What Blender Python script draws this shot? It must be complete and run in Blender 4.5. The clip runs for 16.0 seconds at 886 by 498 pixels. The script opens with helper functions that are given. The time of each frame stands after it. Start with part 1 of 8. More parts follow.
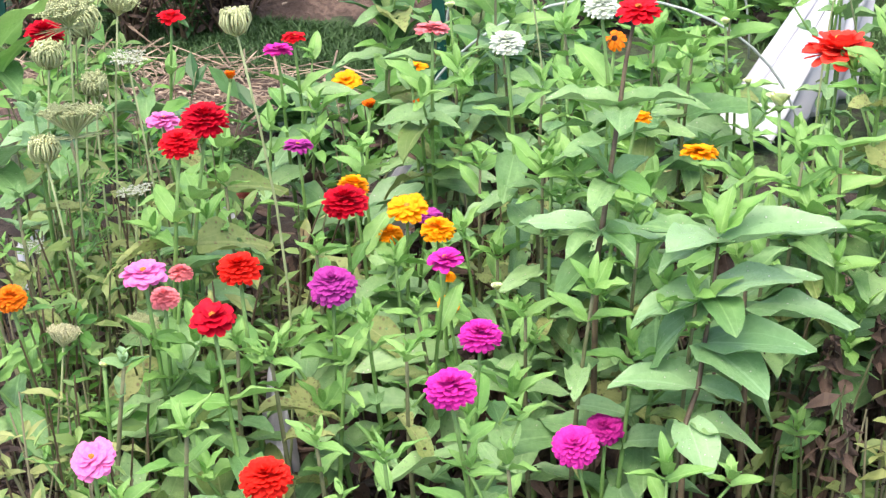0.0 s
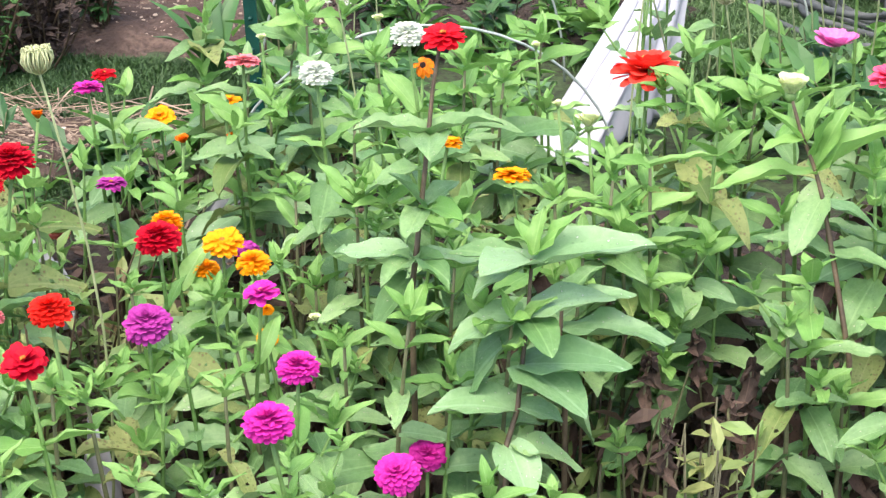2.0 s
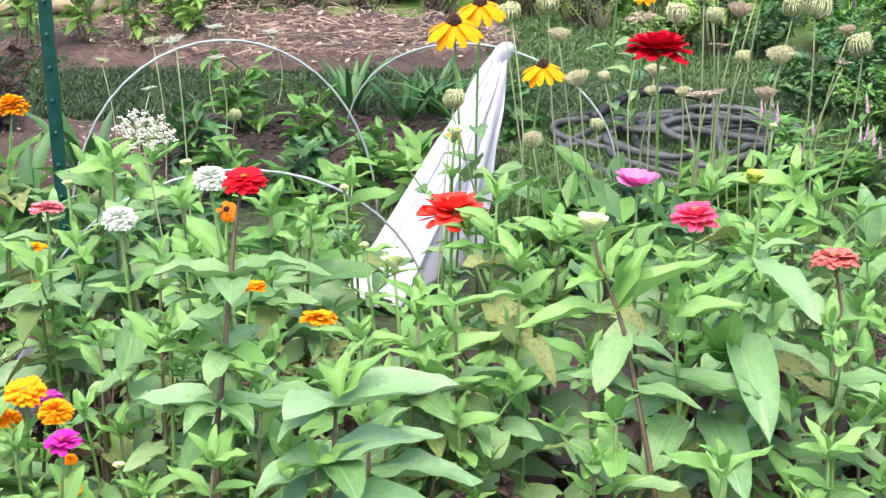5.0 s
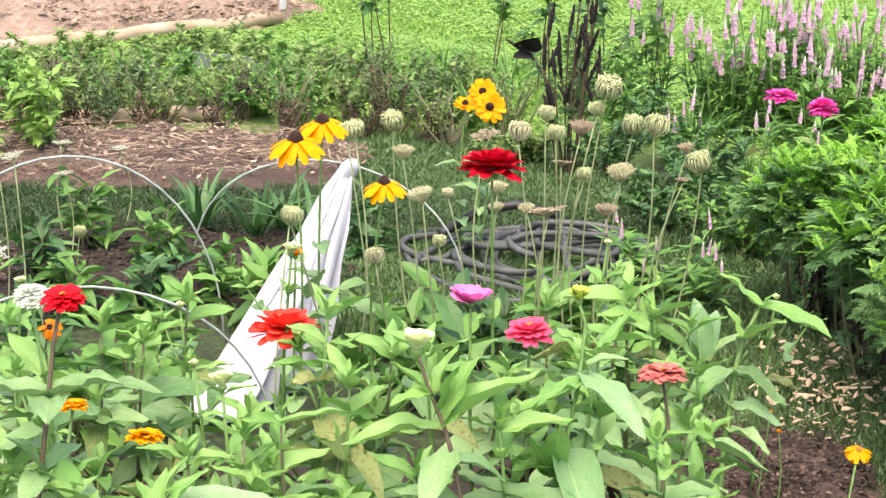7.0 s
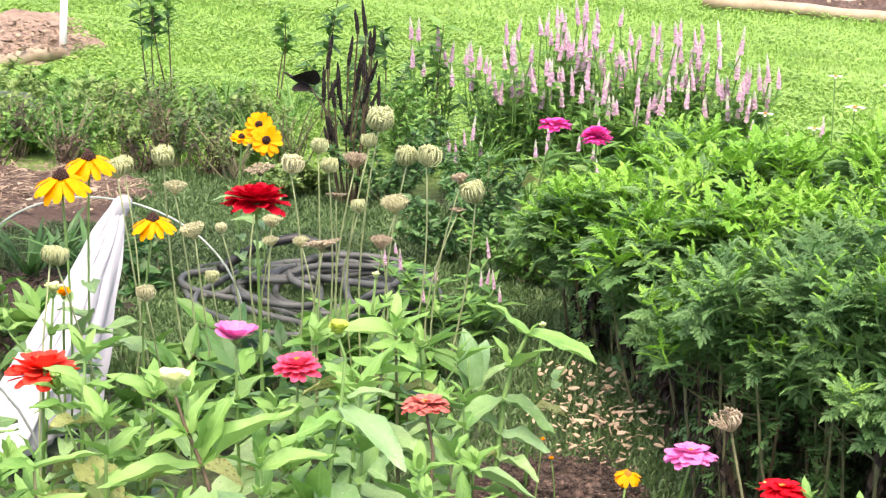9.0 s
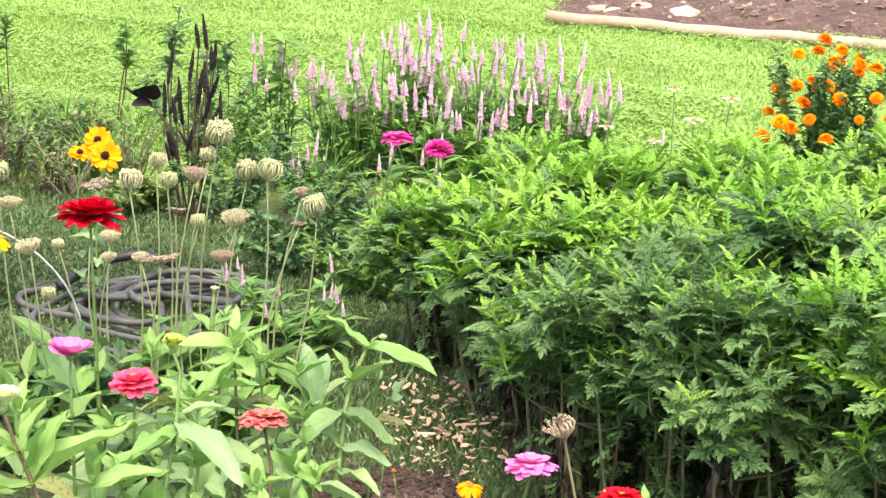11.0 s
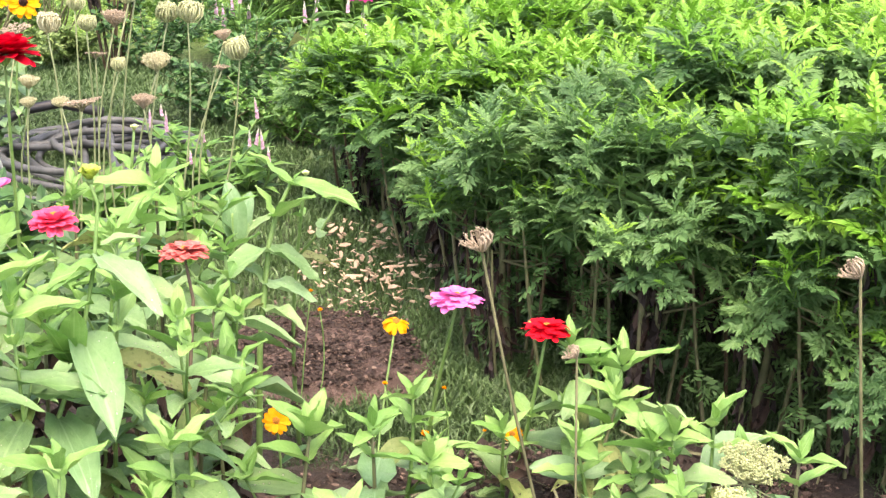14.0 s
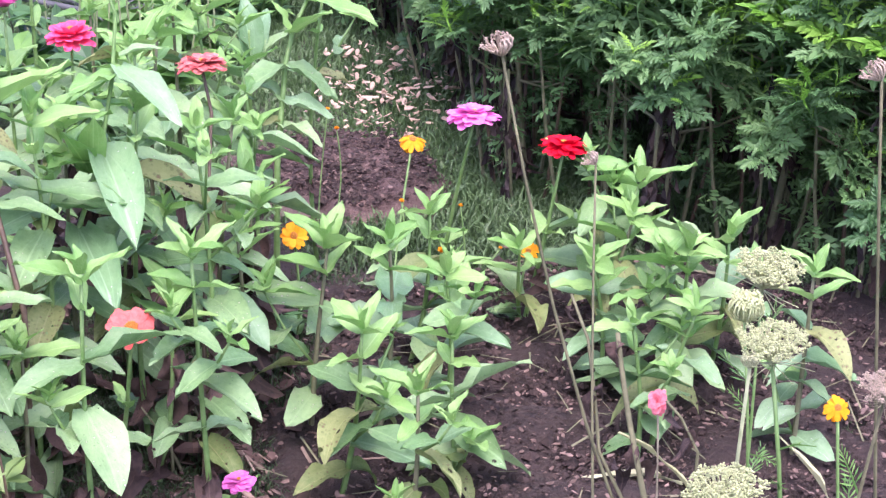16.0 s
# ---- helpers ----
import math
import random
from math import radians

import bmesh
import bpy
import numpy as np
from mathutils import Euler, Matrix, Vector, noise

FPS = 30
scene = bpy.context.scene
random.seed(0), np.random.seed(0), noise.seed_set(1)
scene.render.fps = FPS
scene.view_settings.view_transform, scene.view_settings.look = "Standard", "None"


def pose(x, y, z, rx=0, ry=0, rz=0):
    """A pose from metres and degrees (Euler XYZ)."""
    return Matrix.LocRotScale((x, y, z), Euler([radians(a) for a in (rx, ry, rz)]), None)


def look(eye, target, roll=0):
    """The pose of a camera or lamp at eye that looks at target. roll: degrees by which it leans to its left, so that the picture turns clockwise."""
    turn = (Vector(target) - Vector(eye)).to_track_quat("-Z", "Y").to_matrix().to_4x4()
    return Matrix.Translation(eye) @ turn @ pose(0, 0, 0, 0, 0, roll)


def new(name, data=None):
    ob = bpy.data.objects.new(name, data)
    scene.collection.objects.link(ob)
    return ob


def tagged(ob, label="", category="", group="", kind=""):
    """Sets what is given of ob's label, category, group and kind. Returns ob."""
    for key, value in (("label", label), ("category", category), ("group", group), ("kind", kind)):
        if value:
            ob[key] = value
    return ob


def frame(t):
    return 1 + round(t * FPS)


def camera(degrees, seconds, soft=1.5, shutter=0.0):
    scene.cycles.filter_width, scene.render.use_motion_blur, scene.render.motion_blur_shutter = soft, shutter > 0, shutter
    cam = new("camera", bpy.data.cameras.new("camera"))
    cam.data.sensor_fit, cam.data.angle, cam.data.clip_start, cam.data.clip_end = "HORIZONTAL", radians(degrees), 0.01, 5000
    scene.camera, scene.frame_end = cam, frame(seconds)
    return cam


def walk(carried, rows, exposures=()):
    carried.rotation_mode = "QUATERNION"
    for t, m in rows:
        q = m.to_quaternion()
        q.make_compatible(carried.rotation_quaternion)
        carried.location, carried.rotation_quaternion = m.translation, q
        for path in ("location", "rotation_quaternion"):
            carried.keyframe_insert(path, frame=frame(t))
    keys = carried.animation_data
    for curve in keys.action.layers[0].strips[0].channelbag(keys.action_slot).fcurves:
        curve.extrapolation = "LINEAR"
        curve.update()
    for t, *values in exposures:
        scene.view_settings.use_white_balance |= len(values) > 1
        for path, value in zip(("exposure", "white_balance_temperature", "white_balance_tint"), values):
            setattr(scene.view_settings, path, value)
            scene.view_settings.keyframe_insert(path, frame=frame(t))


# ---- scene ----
cam = camera(26.282, 16.0, soft=1.35)
PATH = [
    (0.0, (-0.0973, -0.0144, 1.2526), (-0.8913, 2.5609, -0.0655), -1.16),
    (0.5, (-0.0940, -0.0109, 1.2511), (-0.8300, 2.5845, -0.0613), -1.20),
    (1.0, (-0.0860, -0.0075, 1.2499), (-0.7493, 2.6129, -0.0514), -1.17),
    (1.5, (-0.0823, -0.0053, 1.2475), (-0.6816, 2.6368, -0.0410), -1.15),
    (2.0, (-0.0784, -0.0063, 1.2501), (-0.6250, 2.6511, -0.0303), -1.09),
    (2.5, (-0.0752, -0.0056, 1.2508), (-0.5765, 2.6645, -0.0217), -0.95),
    (3.0, (-0.0723, -0.0066, 1.2484), (-0.5347, 2.6750, -0.0146), -0.79),
    (3.5, (-0.0679, -0.0098, 1.2450), (-0.4852, 2.6871, -0.0009), -0.59),
    (4.0, (-0.0634, -0.0090, 1.2462), (-0.4429, 2.7084, 0.0330), -0.43),
    (4.5, (-0.0602, -0.0066, 1.2486), (-0.3920, 2.7429, 0.0953), -0.15),
    (5.0, (-0.0567, -0.0048, 1.2495), (-0.3445, 2.7814, 0.1753), 0.14),
    (5.2, (-0.0543, -0.0042, 1.2491), (-0.3227, 2.7968, 0.2087), 0.30),
    (7.3, (-0.0038, -0.0077, 1.2538), (-0.0601, 2.8557, 0.3606), 1.36),
    (7.5, (-0.0012, -0.0091, 1.2531), (-0.0311, 2.8561, 0.3644), 1.40),
    (8.0, (0.0163, -0.0048, 1.2578), (0.0655, 2.8640, 0.3817), 1.45),
    (8.5, (0.0312, -0.0033, 1.2592), (0.1618, 2.8675, 0.3982), 1.56),
    (9.0, (0.0425, 0.0027, 1.2559), (0.2588, 2.8727, 0.4098), 1.74),
    (9.5, (0.0488, 0.0039, 1.2564), (0.3510, 2.8697, 0.4222), 2.07),
    (10.0, (0.0537, 0.0077, 1.2573), (0.4265, 2.8677, 0.4319), 2.28),
    (10.2, (0.0544, 0.0079, 1.2582), (0.4481, 2.8660, 0.4358), 2.36),
    (12.3, (0.0707, 0.0155, 1.2145), (0.5798, 2.8608, 0.4114), 2.29),
    (12.5, (0.0718, 0.0146, 1.2121), (0.5916, 2.8541, 0.3955), 2.32),
    (13.0, (0.0727, 0.0163, 1.2073), (0.6155, 2.8371, 0.3422), 2.46),
    (13.5, (0.0735, 0.0154, 1.2048), (0.6289, 2.8123, 0.2726), 2.49),
    (14.0, (0.0767, 0.0124, 1.2033), (0.6265, 2.7826, 0.1913), 2.33),
    (14.5, (0.0705, 0.0065, 1.1938), (0.6080, 2.7516, 0.1097), 2.27),
    (15.0, (0.0680, 0.0074, 1.1850), (0.5911, 2.7292, 0.0370), 2.17),
    (15.5, (0.0691, 0.0066, 1.1838), (0.5858, 2.7057, -0.0193), 2.21),
    (16.0, (0.0694, -0.0012, 1.1807), (0.5914, 2.6749, -0.0707), 2.51),
]
EXPOSURES = [(0.0, 1.62, 6620, 9), (5.0, 1.62, 6420, 12), (7.5, 1.68, 7320, 12), (9.0, 1.75, 7370, 14), (12.5, 1.95, 7520, 17), (14.2, 2.04, 7320, 21), (14.9, 1.98, 5920, 36), (16.0, 1.93, 5770, 42)]
# the plan is drawn in units of GROW metres
GROW = 1.28
walk(cam, [(t, look([GROW * v for v in eye], [GROW * v for v in target], roll)) for t, eye, target, roll in PATH], EXPOSURES)

# ---- world and light: bright overcast day ----
world = bpy.data.worlds.new("overcast_sky")
scene.world = world
world.use_nodes = True
_wn = world.node_tree
_sky = _wn.nodes.new("ShaderNodeTexSky")
_sky.sky_type, _sky.sun_disc = "NISHITA", False
_sky.sun_elevation, _sky.sun_rotation = radians(71), radians(200)
_sky.air_density, _sky.dust_density, _sky.ozone_density = 0.8, 4.0, 0.6
_bg = _wn.nodes["Background"]
_bg.inputs["Strength"].default_value = 0.15
_wn.links.new(_sky.outputs["Color"], _bg.inputs["Color"])
sun = new("sun", bpy.data.lights.new("sun", "SUN"))
sun.data.energy, sun.data.angle, sun.data.color = 1.05, radians(55), (1.0, 0.965, 0.91)
sun.matrix_world = look((0.36, -1.0, 3.2), (0, 0, 0))


# ---- materials ----
def node_material(name):
    m = bpy.data.materials.new(name)
    m.use_nodes = True
    return m, m.node_tree.nodes, m.node_tree.links, m.node_tree.nodes["Principled BSDF"]


def ramp(nodes, links, source, stops):
    r = nodes.new("ShaderNodeValToRGB")
    while len(r.color_ramp.elements) < len(stops):
        r.color_ramp.elements.new(0.5)
    for e, (p, c) in zip(r.color_ramp.elements, stops):
        e.position, e.color = p, (*c, 1) if len(c) == 3 else c
    links.new(source, r.inputs["Fac"])
    return r.outputs["Color"]


def noise_node(nodes, links, scale, detail=3.0, coord="Object", rough=0.6):
    tc, n = nodes.new("ShaderNodeTexCoord"), nodes.new("ShaderNodeTexNoise")
    n.inputs["Scale"].default_value, n.inputs["Detail"].default_value, n.inputs["Roughness"].default_value = scale, detail, rough
    links.new(tc.outputs[coord], n.inputs["Vector"])
    return n.outputs["Fac"]


def math_node(nodes, links, op, a, b=None, c=None):
    m = nodes.new("ShaderNodeMath")
    m.operation = op
    for i, v in enumerate((a, b, c)):
        if v is None:
            continue
        if isinstance(v, (int, float)):
            m.inputs[i].default_value = v
        else:
            links.new(v, m.inputs[i])
    return m.outputs[0]


def mix_colour(nodes, links, fac, a, b, blend="MIX"):
    m = nodes.new("ShaderNodeMix")
    m.data_type, m.blend_type = "RGBA", blend
    for socket, v in ((m.inputs["Factor"], fac), (m.inputs["A"], a), (m.inputs["B"], b)):
        if isinstance(v, (int, float)):
            socket.default_value = v
        elif isinstance(v, tuple):
            socket.default_value = (*v, 1)
        else:
            links.new(v, socket)
    return m.outputs["Result"]


def bump_into(nodes, links, bsdf, height, strength=0.3, distance=0.002):
    b = nodes.new("ShaderNodeBump")
    b.inputs["Strength"].default_value, b.inputs["Distance"].default_value = strength, distance
    links.new(height, b.inputs["Height"])
    links.new(b.outputs["Normal"], bsdf.inputs["Normal"])
    return b.outputs["Normal"]


def thin(m, nodes, links, bsdf, colour, amount, gaps=None):
    """Lets light pass through a leaf or petal."""
    t, mix = nodes.new("ShaderNodeBsdfTranslucent"), nodes.new("ShaderNodeMixShader")
    mix.inputs[0].default_value = amount
    links.new(colour, t.inputs["Color"])
    links.new(bsdf.outputs[0], mix.inputs[1])
    links.new(t.outputs[0], mix.inputs[2])
    if gaps is not None:
        clear, holed = nodes.new("ShaderNodeBsdfTransparent"), nodes.new("ShaderNodeMixShader")
        links.new(gaps, holed.inputs[0])
        links.new(mix.outputs[0], holed.inputs[1])
        links.new(clear.outputs[0], holed.inputs[2])
        mix = holed
    links.new(mix.outputs[0], nodes["Material Output"].inputs["Surface"])


def leaf_material(name, dark, light, vein, spot, spot_amount, rough=0.48, through_light=0.3, veins=True, island=False, holes=0.0):
    m, nodes, links, bsdf = node_material(name)
    oi = nodes.new("ShaderNodeNewGeometry" if island else "ShaderNodeObjectInfo")
    rnd = oi.outputs["Random Per Island" if island else "Random"]
    big, small = noise_node(nodes, links, 14, 3), noise_node(nodes, links, 90, 3)
    f = math_node(nodes, links, "MULTIPLY_ADD", rnd, 1.0, math_node(nodes, links, "MULTIPLY_ADD", big, 1.0, -0.5))
    col = mix_colour(nodes, links, f, dark, light)
    col = mix_colour(nodes, links, math_node(nodes, links, "MULTIPLY", small, 0.35), col, tuple(c * 0.6 for c in dark))
    if spot_amount:
        tco, vor = nodes.new("ShaderNodeTexCoord"), nodes.new("ShaderNodeTexVoronoi")
        vor.inputs["Scale"].default_value = 19.0
        links.new(tco.outputs["Object"], vor.inputs["Vector"])
        some = nodes.new("ShaderNodeSeparateColor")
        links.new(vor.outputs["Color"], some.inputs[0])
        size = math_node(nodes, links, "MULTIPLY", math_node(nodes, links, "MULTIPLY_ADD", rnd, 0.9, some.outputs[0]), 0.13 * min(1.5, 0.55 + 0.5 * spot_amount))
        dot = math_node(nodes, links, "LESS_THAN", vor.outputs["Distance"], size)
        rim = math_node(nodes, links, "LESS_THAN", vor.outputs["Distance"], math_node(nodes, links, "MULTIPLY", size, 1.7))
        keep = math_node(nodes, links, "GREATER_THAN", some.outputs[1], 0.55 - 0.12 * spot_amount)
        col = mix_colour(nodes, links, math_node(nodes, links, "MULTIPLY", math_node(nodes, links, "MULTIPLY", rim, keep), 0.35), col, tuple(c * 0.45 for c in dark))
        col = mix_colour(nodes, links, math_node(nodes, links, "MULTIPLY", math_node(nodes, links, "MULTIPLY", dot, keep), 0.75), col, spot)
    if veins:
        tc, sep = nodes.new("ShaderNodeTexCoord"), nodes.new("ShaderNodeSeparateXYZ")
        links.new(tc.outputs["Generated"], sep.inputs[0])
        off = math_node(nodes, links, "ABSOLUTE", math_node(nodes, links, "SUBTRACT", sep.outputs[0], 0.5))
        rib = math_node(nodes, links, "LESS_THAN", off, 0.022)
        bow = math_node(nodes, links, "MULTIPLY", math_node(nodes, links, "SINE", math_node(nodes, links, "MULTIPLY", sep.outputs[1], 3.0)), 0.2)
        side = math_node(nodes, links, "LESS_THAN", math_node(nodes, links, "ABSOLUTE", math_node(nodes, links, "SUBTRACT", off, bow)), 0.012)
        slant = math_node(nodes, links, "SINE", math_node(nodes, links, "MULTIPLY", math_node(nodes, links, "MULTIPLY_ADD", off, -1.2, sep.outputs[1]), 60.0))
        line = math_node(nodes, links, "MAXIMUM", math_node(nodes, links, "MULTIPLY", rib, 0.32), math_node(nodes, links, "MULTIPLY", side, 0.13))
        col = mix_colour(nodes, links, line, col, vein)
        bump_into(nodes, links, bsdf, math_node(nodes, links, "MULTIPLY_ADD", slant, 0.09, math_node(nodes, links, "MULTIPLY_ADD", big, 1.5, small)), 0.4, 0.0016)
    else:
        bump_into(nodes, links, bsdf, small, 0.3, 0.001)
    links.new(col, bsdf.inputs["Base Color"])
    bsdf.inputs["Roughness"].default_value = rough - 0.08
    bsdf.inputs["Specular IOR Level"].default_value = 0.5
    gaps = None
    if holes:
        # holes that slugs and beetles have eaten
        tg, warp = nodes.new("ShaderNodeTexCoord"), nodes.new("ShaderNodeVectorMath")
        warp.operation = "MULTIPLY_ADD"
        bite, wob = nodes.new("ShaderNodeTexVoronoi"), nodes.new("ShaderNodeTexNoise")
        wob.inputs["Scale"].default_value = 30.0
        bite.inputs["Scale"].default_value = 8.0
        links.new(wob.outputs["Color"], warp.inputs[0])
        warp.inputs[1].default_value = (0.05, 0.05, 0.05)
        links.new(tg.outputs["Object"], warp.inputs[2])
        links.new(warp.outputs[0], bite.inputs["Vector"])
        pick = nodes.new("ShaderNodeSeparateColor")
        links.new(bite.outputs["Color"], pick.inputs[0])
        size = math_node(nodes, links, "MULTIPLY", pick.outputs[0], 0.3)
        gaps = math_node(nodes, links, "MULTIPLY", math_node(nodes, links, "LESS_THAN", bite.outputs["Distance"], size), math_node(nodes, links, "GREATER_THAN", math_node(nodes, links, "MULTIPLY_ADD", rnd, 0.5, pick.outputs[1]), 1.5 - holes))
    thin(m, nodes, links, bsdf, col, through_light, gaps)
    return m


def plain_material(name, a, b, scale=60, rough=0.7, metal=0.0, strength=0.3, distance=0.002, detail=4.0, stops=(0.3, 0.7), rnd=0.0, coord="Object", wide=None):
    m, nodes, links, bsdf = node_material(name)
    n = noise_node(nodes, links, scale, detail, coord)
    col = ramp(nodes, links, n, [(stops[0], a), (stops[1], b)])
    if wide:
        w = noise_node(nodes, links, wide[0], 3.0, coord)
        col = mix_colour(nodes, links, ramp(nodes, links, w, [(0.4, (0, 0, 0)), (0.62, (1, 1, 1))]), col, wide[1])
    if rnd:
        g = nodes.new("ShaderNodeNewGeometry")
        col = mix_colour(nodes, links, math_node(nodes, links, "MULTIPLY", g.outputs["Random Per Island"], rnd), col, tuple(c * 0.35 for c in a))
    links.new(col, bsdf.inputs["Base Color"])
    bsdf.inputs["Roughness"].default_value, bsdf.inputs["Metallic"].default_value = rough, metal
    bump_into(nodes, links, bsdf, n, strength, distance)
    return m


PETALS = {}


def petal_material(name, tip, deep):
    """Petal colour with a deeper base towards the flower's heart and a little change from petal to petal."""
    m, nodes, links, bsdf = node_material("petal_" + name)
    n, patch = noise_node(nodes, links, 40, 3), noise_node(nodes, links, 4.5, 2)
    f = math_node(nodes, links, "MULTIPLY_ADD", ramp(nodes, links, patch, [(0.35, (0, 0, 0)), (0.65, (1, 1, 1))]), 0.65, math_node(nodes, links, "MULTIPLY", n, 0.5))
    col = mix_colour(nodes, links, f, deep, tip)
    links.new(col, bsdf.inputs["Base Color"])
    bsdf.inputs["Roughness"].default_value = 0.6
    bsdf.inputs["Specular IOR Level"].default_value = 0.15
    bump_into(nodes, links, bsdf, n, 0.2, 0.001)
    thin(m, nodes, links, bsdf, col, 0.22)
    PETALS[name] = m
    return m


petal_material("red", (0.82, 0.012, 0.03), (0.55, 0.004, 0.012))
petal_material("crimson", (0.66, 0.006, 0.03), (0.36, 0.002, 0.012))
petal_material("scarlet", (0.84, 0.03, 0.016), (0.6, 0.01, 0.008))
petal_material("coral", (0.92, 0.085, 0.055), (0.84, 0.04, 0.03))
petal_material("hotpink", (0.94, 0.14, 0.27), (0.85, 0.07, 0.16))
petal_material("rust", (0.78, 0.27, 0.22), (0.4, 0.035, 0.045))
petal_material("fuchsia", (0.9, 0.12, 0.48), (0.76, 0.05, 0.36))
petal_material("pink", (0.84, 0.27, 0.58), (0.72, 0.14, 0.44))
petal_material("salmon", (0.86, 0.3, 0.33), (0.72, 0.18, 0.2))
petal_material("peach", (0.86, 0.2, 0.16), (0.74, 0.1, 0.08))
petal_material("magenta", (0.74, 0.05, 0.42), (0.5, 0.012, 0.28))
petal_material("purple", (0.5, 0.065, 0.37), (0.32, 0.02, 0.23))
petal_material("orange", (0.93, 0.43, 0.008), (0.88, 0.31, 0.004))
petal_material("amber", (0.88, 0.26, 0.01), (0.5, 0.08, 0.005))
petal_material("yellow", (0.88, 0.4, 0.003), (0.78, 0.29, 0.002))
petal_material("white", (0.82, 0.84, 0.78), (0.7, 0.76, 0.6))
petal_material("cream", (0.84, 0.86, 0.62), (0.62, 0.72, 0.3))
petal_material("bud", (0.6, 0.68, 0.16), (0.36, 0.48, 0.08))
petal_material("veronica", (0.74, 0.5, 0.63), (0.62, 0.38, 0.52))
petal_material("marigold", (0.95, 0.36, 0.01), (0.85, 0.2, 0.005))

LEAF_YOUNG = leaf_material("leaf_young", (0.18, 0.39, 0.085), (0.318, 0.54, 0.155), (0.44, 0.66, 0.26), (0.5, 0.45, 0.2), 0.1)
LEAF_GREEN = leaf_material("leaf_green", (0.13, 0.275, 0.087), (0.325, 0.505, 0.21), (0.36, 0.55, 0.25), (0.58, 0.57, 0.42), 1.0, 0.42, 0.24, holes=0.55)
LEAF_WAXY = leaf_material("leaf_waxy", (0.165, 0.325, 0.128), (0.33, 0.52, 0.255), (0.4, 0.6, 0.36), (0.62, 0.64, 0.54), 0.9, 0.36, 0.24, holes=0.4)
LEAF_OLD = leaf_material("leaf_old", (0.15, 0.24, 0.06), (0.40, 0.43, 0.16), (0.44, 0.46, 0.2), (0.2, 0.11, 0.06), 2.0, 0.65, holes=0.95)
LEAF_PALE = leaf_material("leaf_pale", (0.42, 0.46, 0.2), (0.62, 0.62, 0.36), (0.66, 0.66, 0.45), (0.3, 0.2, 0.1), 0.3, 0.6)
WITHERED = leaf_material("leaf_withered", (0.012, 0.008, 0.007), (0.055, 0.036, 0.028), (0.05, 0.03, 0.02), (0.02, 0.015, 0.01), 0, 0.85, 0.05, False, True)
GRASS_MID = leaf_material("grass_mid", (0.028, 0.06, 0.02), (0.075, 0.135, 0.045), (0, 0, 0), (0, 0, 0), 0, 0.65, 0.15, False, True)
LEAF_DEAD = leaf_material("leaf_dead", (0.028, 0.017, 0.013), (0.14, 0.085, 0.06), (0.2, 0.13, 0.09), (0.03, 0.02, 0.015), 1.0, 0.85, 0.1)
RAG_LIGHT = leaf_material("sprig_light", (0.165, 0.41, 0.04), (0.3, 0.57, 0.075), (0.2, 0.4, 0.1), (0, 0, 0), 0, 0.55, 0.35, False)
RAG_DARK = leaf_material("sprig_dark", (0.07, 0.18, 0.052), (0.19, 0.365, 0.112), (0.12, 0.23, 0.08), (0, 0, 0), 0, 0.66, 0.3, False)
WEED = leaf_material("weed_leaf", (0.08, 0.22, 0.04), (0.22, 0.43, 0.09), (0, 0, 0), (0, 0, 0), 0, 0.55, 0.3, False, True)
WEED_DARK = leaf_material("weed_dark", (0.035, 0.11, 0.03), (0.11, 0.26, 0.07), (0, 0, 0), (0, 0, 0), 0, 0.55, 0.25, False, True)
GRASS_BRIGHT = leaf_material("grass_bright", (0.23, 0.42, 0.085), (0.34, 0.54, 0.13), (0, 0, 0), (0, 0, 0), 0, 0.6, 0.35, False, True)
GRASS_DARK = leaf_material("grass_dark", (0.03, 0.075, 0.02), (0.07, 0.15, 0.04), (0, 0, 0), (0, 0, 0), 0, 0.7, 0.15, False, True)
WEED_OLIVE = leaf_material("weed_olive", (0.12, 0.22, 0.055), (0.32, 0.45, 0.14), (0, 0, 0), (0, 0, 0), 0, 0.6, 0.3, False, True)
GRASS_DULL = leaf_material("grass_dull", (0.07, 0.14, 0.04), (0.16, 0.27, 0.1), (0, 0, 0), (0, 0, 0), 0, 0.6, 0.2, False, True)
STEM_GREEN = plain_material("stem_green", (0.1, 0.21, 0.045), (0.2, 0.33, 0.1), 70, 0.55)
STEM_DARK = plain_material("stem_dark", (0.055, 0.035, 0.022), (0.14, 0.1, 0.055), 70, 0.55)
STEM_WOODY = plain_material("stem_woody", (0.1, 0.12, 0.05), (0.2, 0.19, 0.1), 70, 0.65)
STEM_DRY = plain_material("stem_dry", (0.19, 0.17, 0.1), (0.33, 0.3, 0.19), 60, 0.75)
STEM_OLD = plain_material("stem_old", (0.07, 0.072, 0.03), (0.16, 0.16, 0.075), 60, 0.8)
STEM_BLACK = plain_material("stem_black", (0.006, 0.004, 0.004), (0.022, 0.014, 0.012), 90, 0.85)
STEM_PALE = plain_material("stem_pale", (0.26, 0.32, 0.14), (0.41, 0.45, 0.24), 60, 0.65)
HEART = plain_material("flower_heart", (0.72, 0.38, 0.03), (0.4, 0.1, 0.03), 350, 0.7, rnd=0.3)
HEART_DARK = plain_material("flower_cone", (0.02, 0.008, 0.006), (0.06, 0.02, 0.012), 300, 0.8)
HEART_GREEN = plain_material("flower_calyx", (0.12, 0.24, 0.06), (0.25, 0.36, 0.12), 200, 0.6)
LACE = plain_material("lace_seed", (0.48, 0.48, 0.26), (0.7, 0.66, 0.44), 300, 0.8, rnd=0.35)
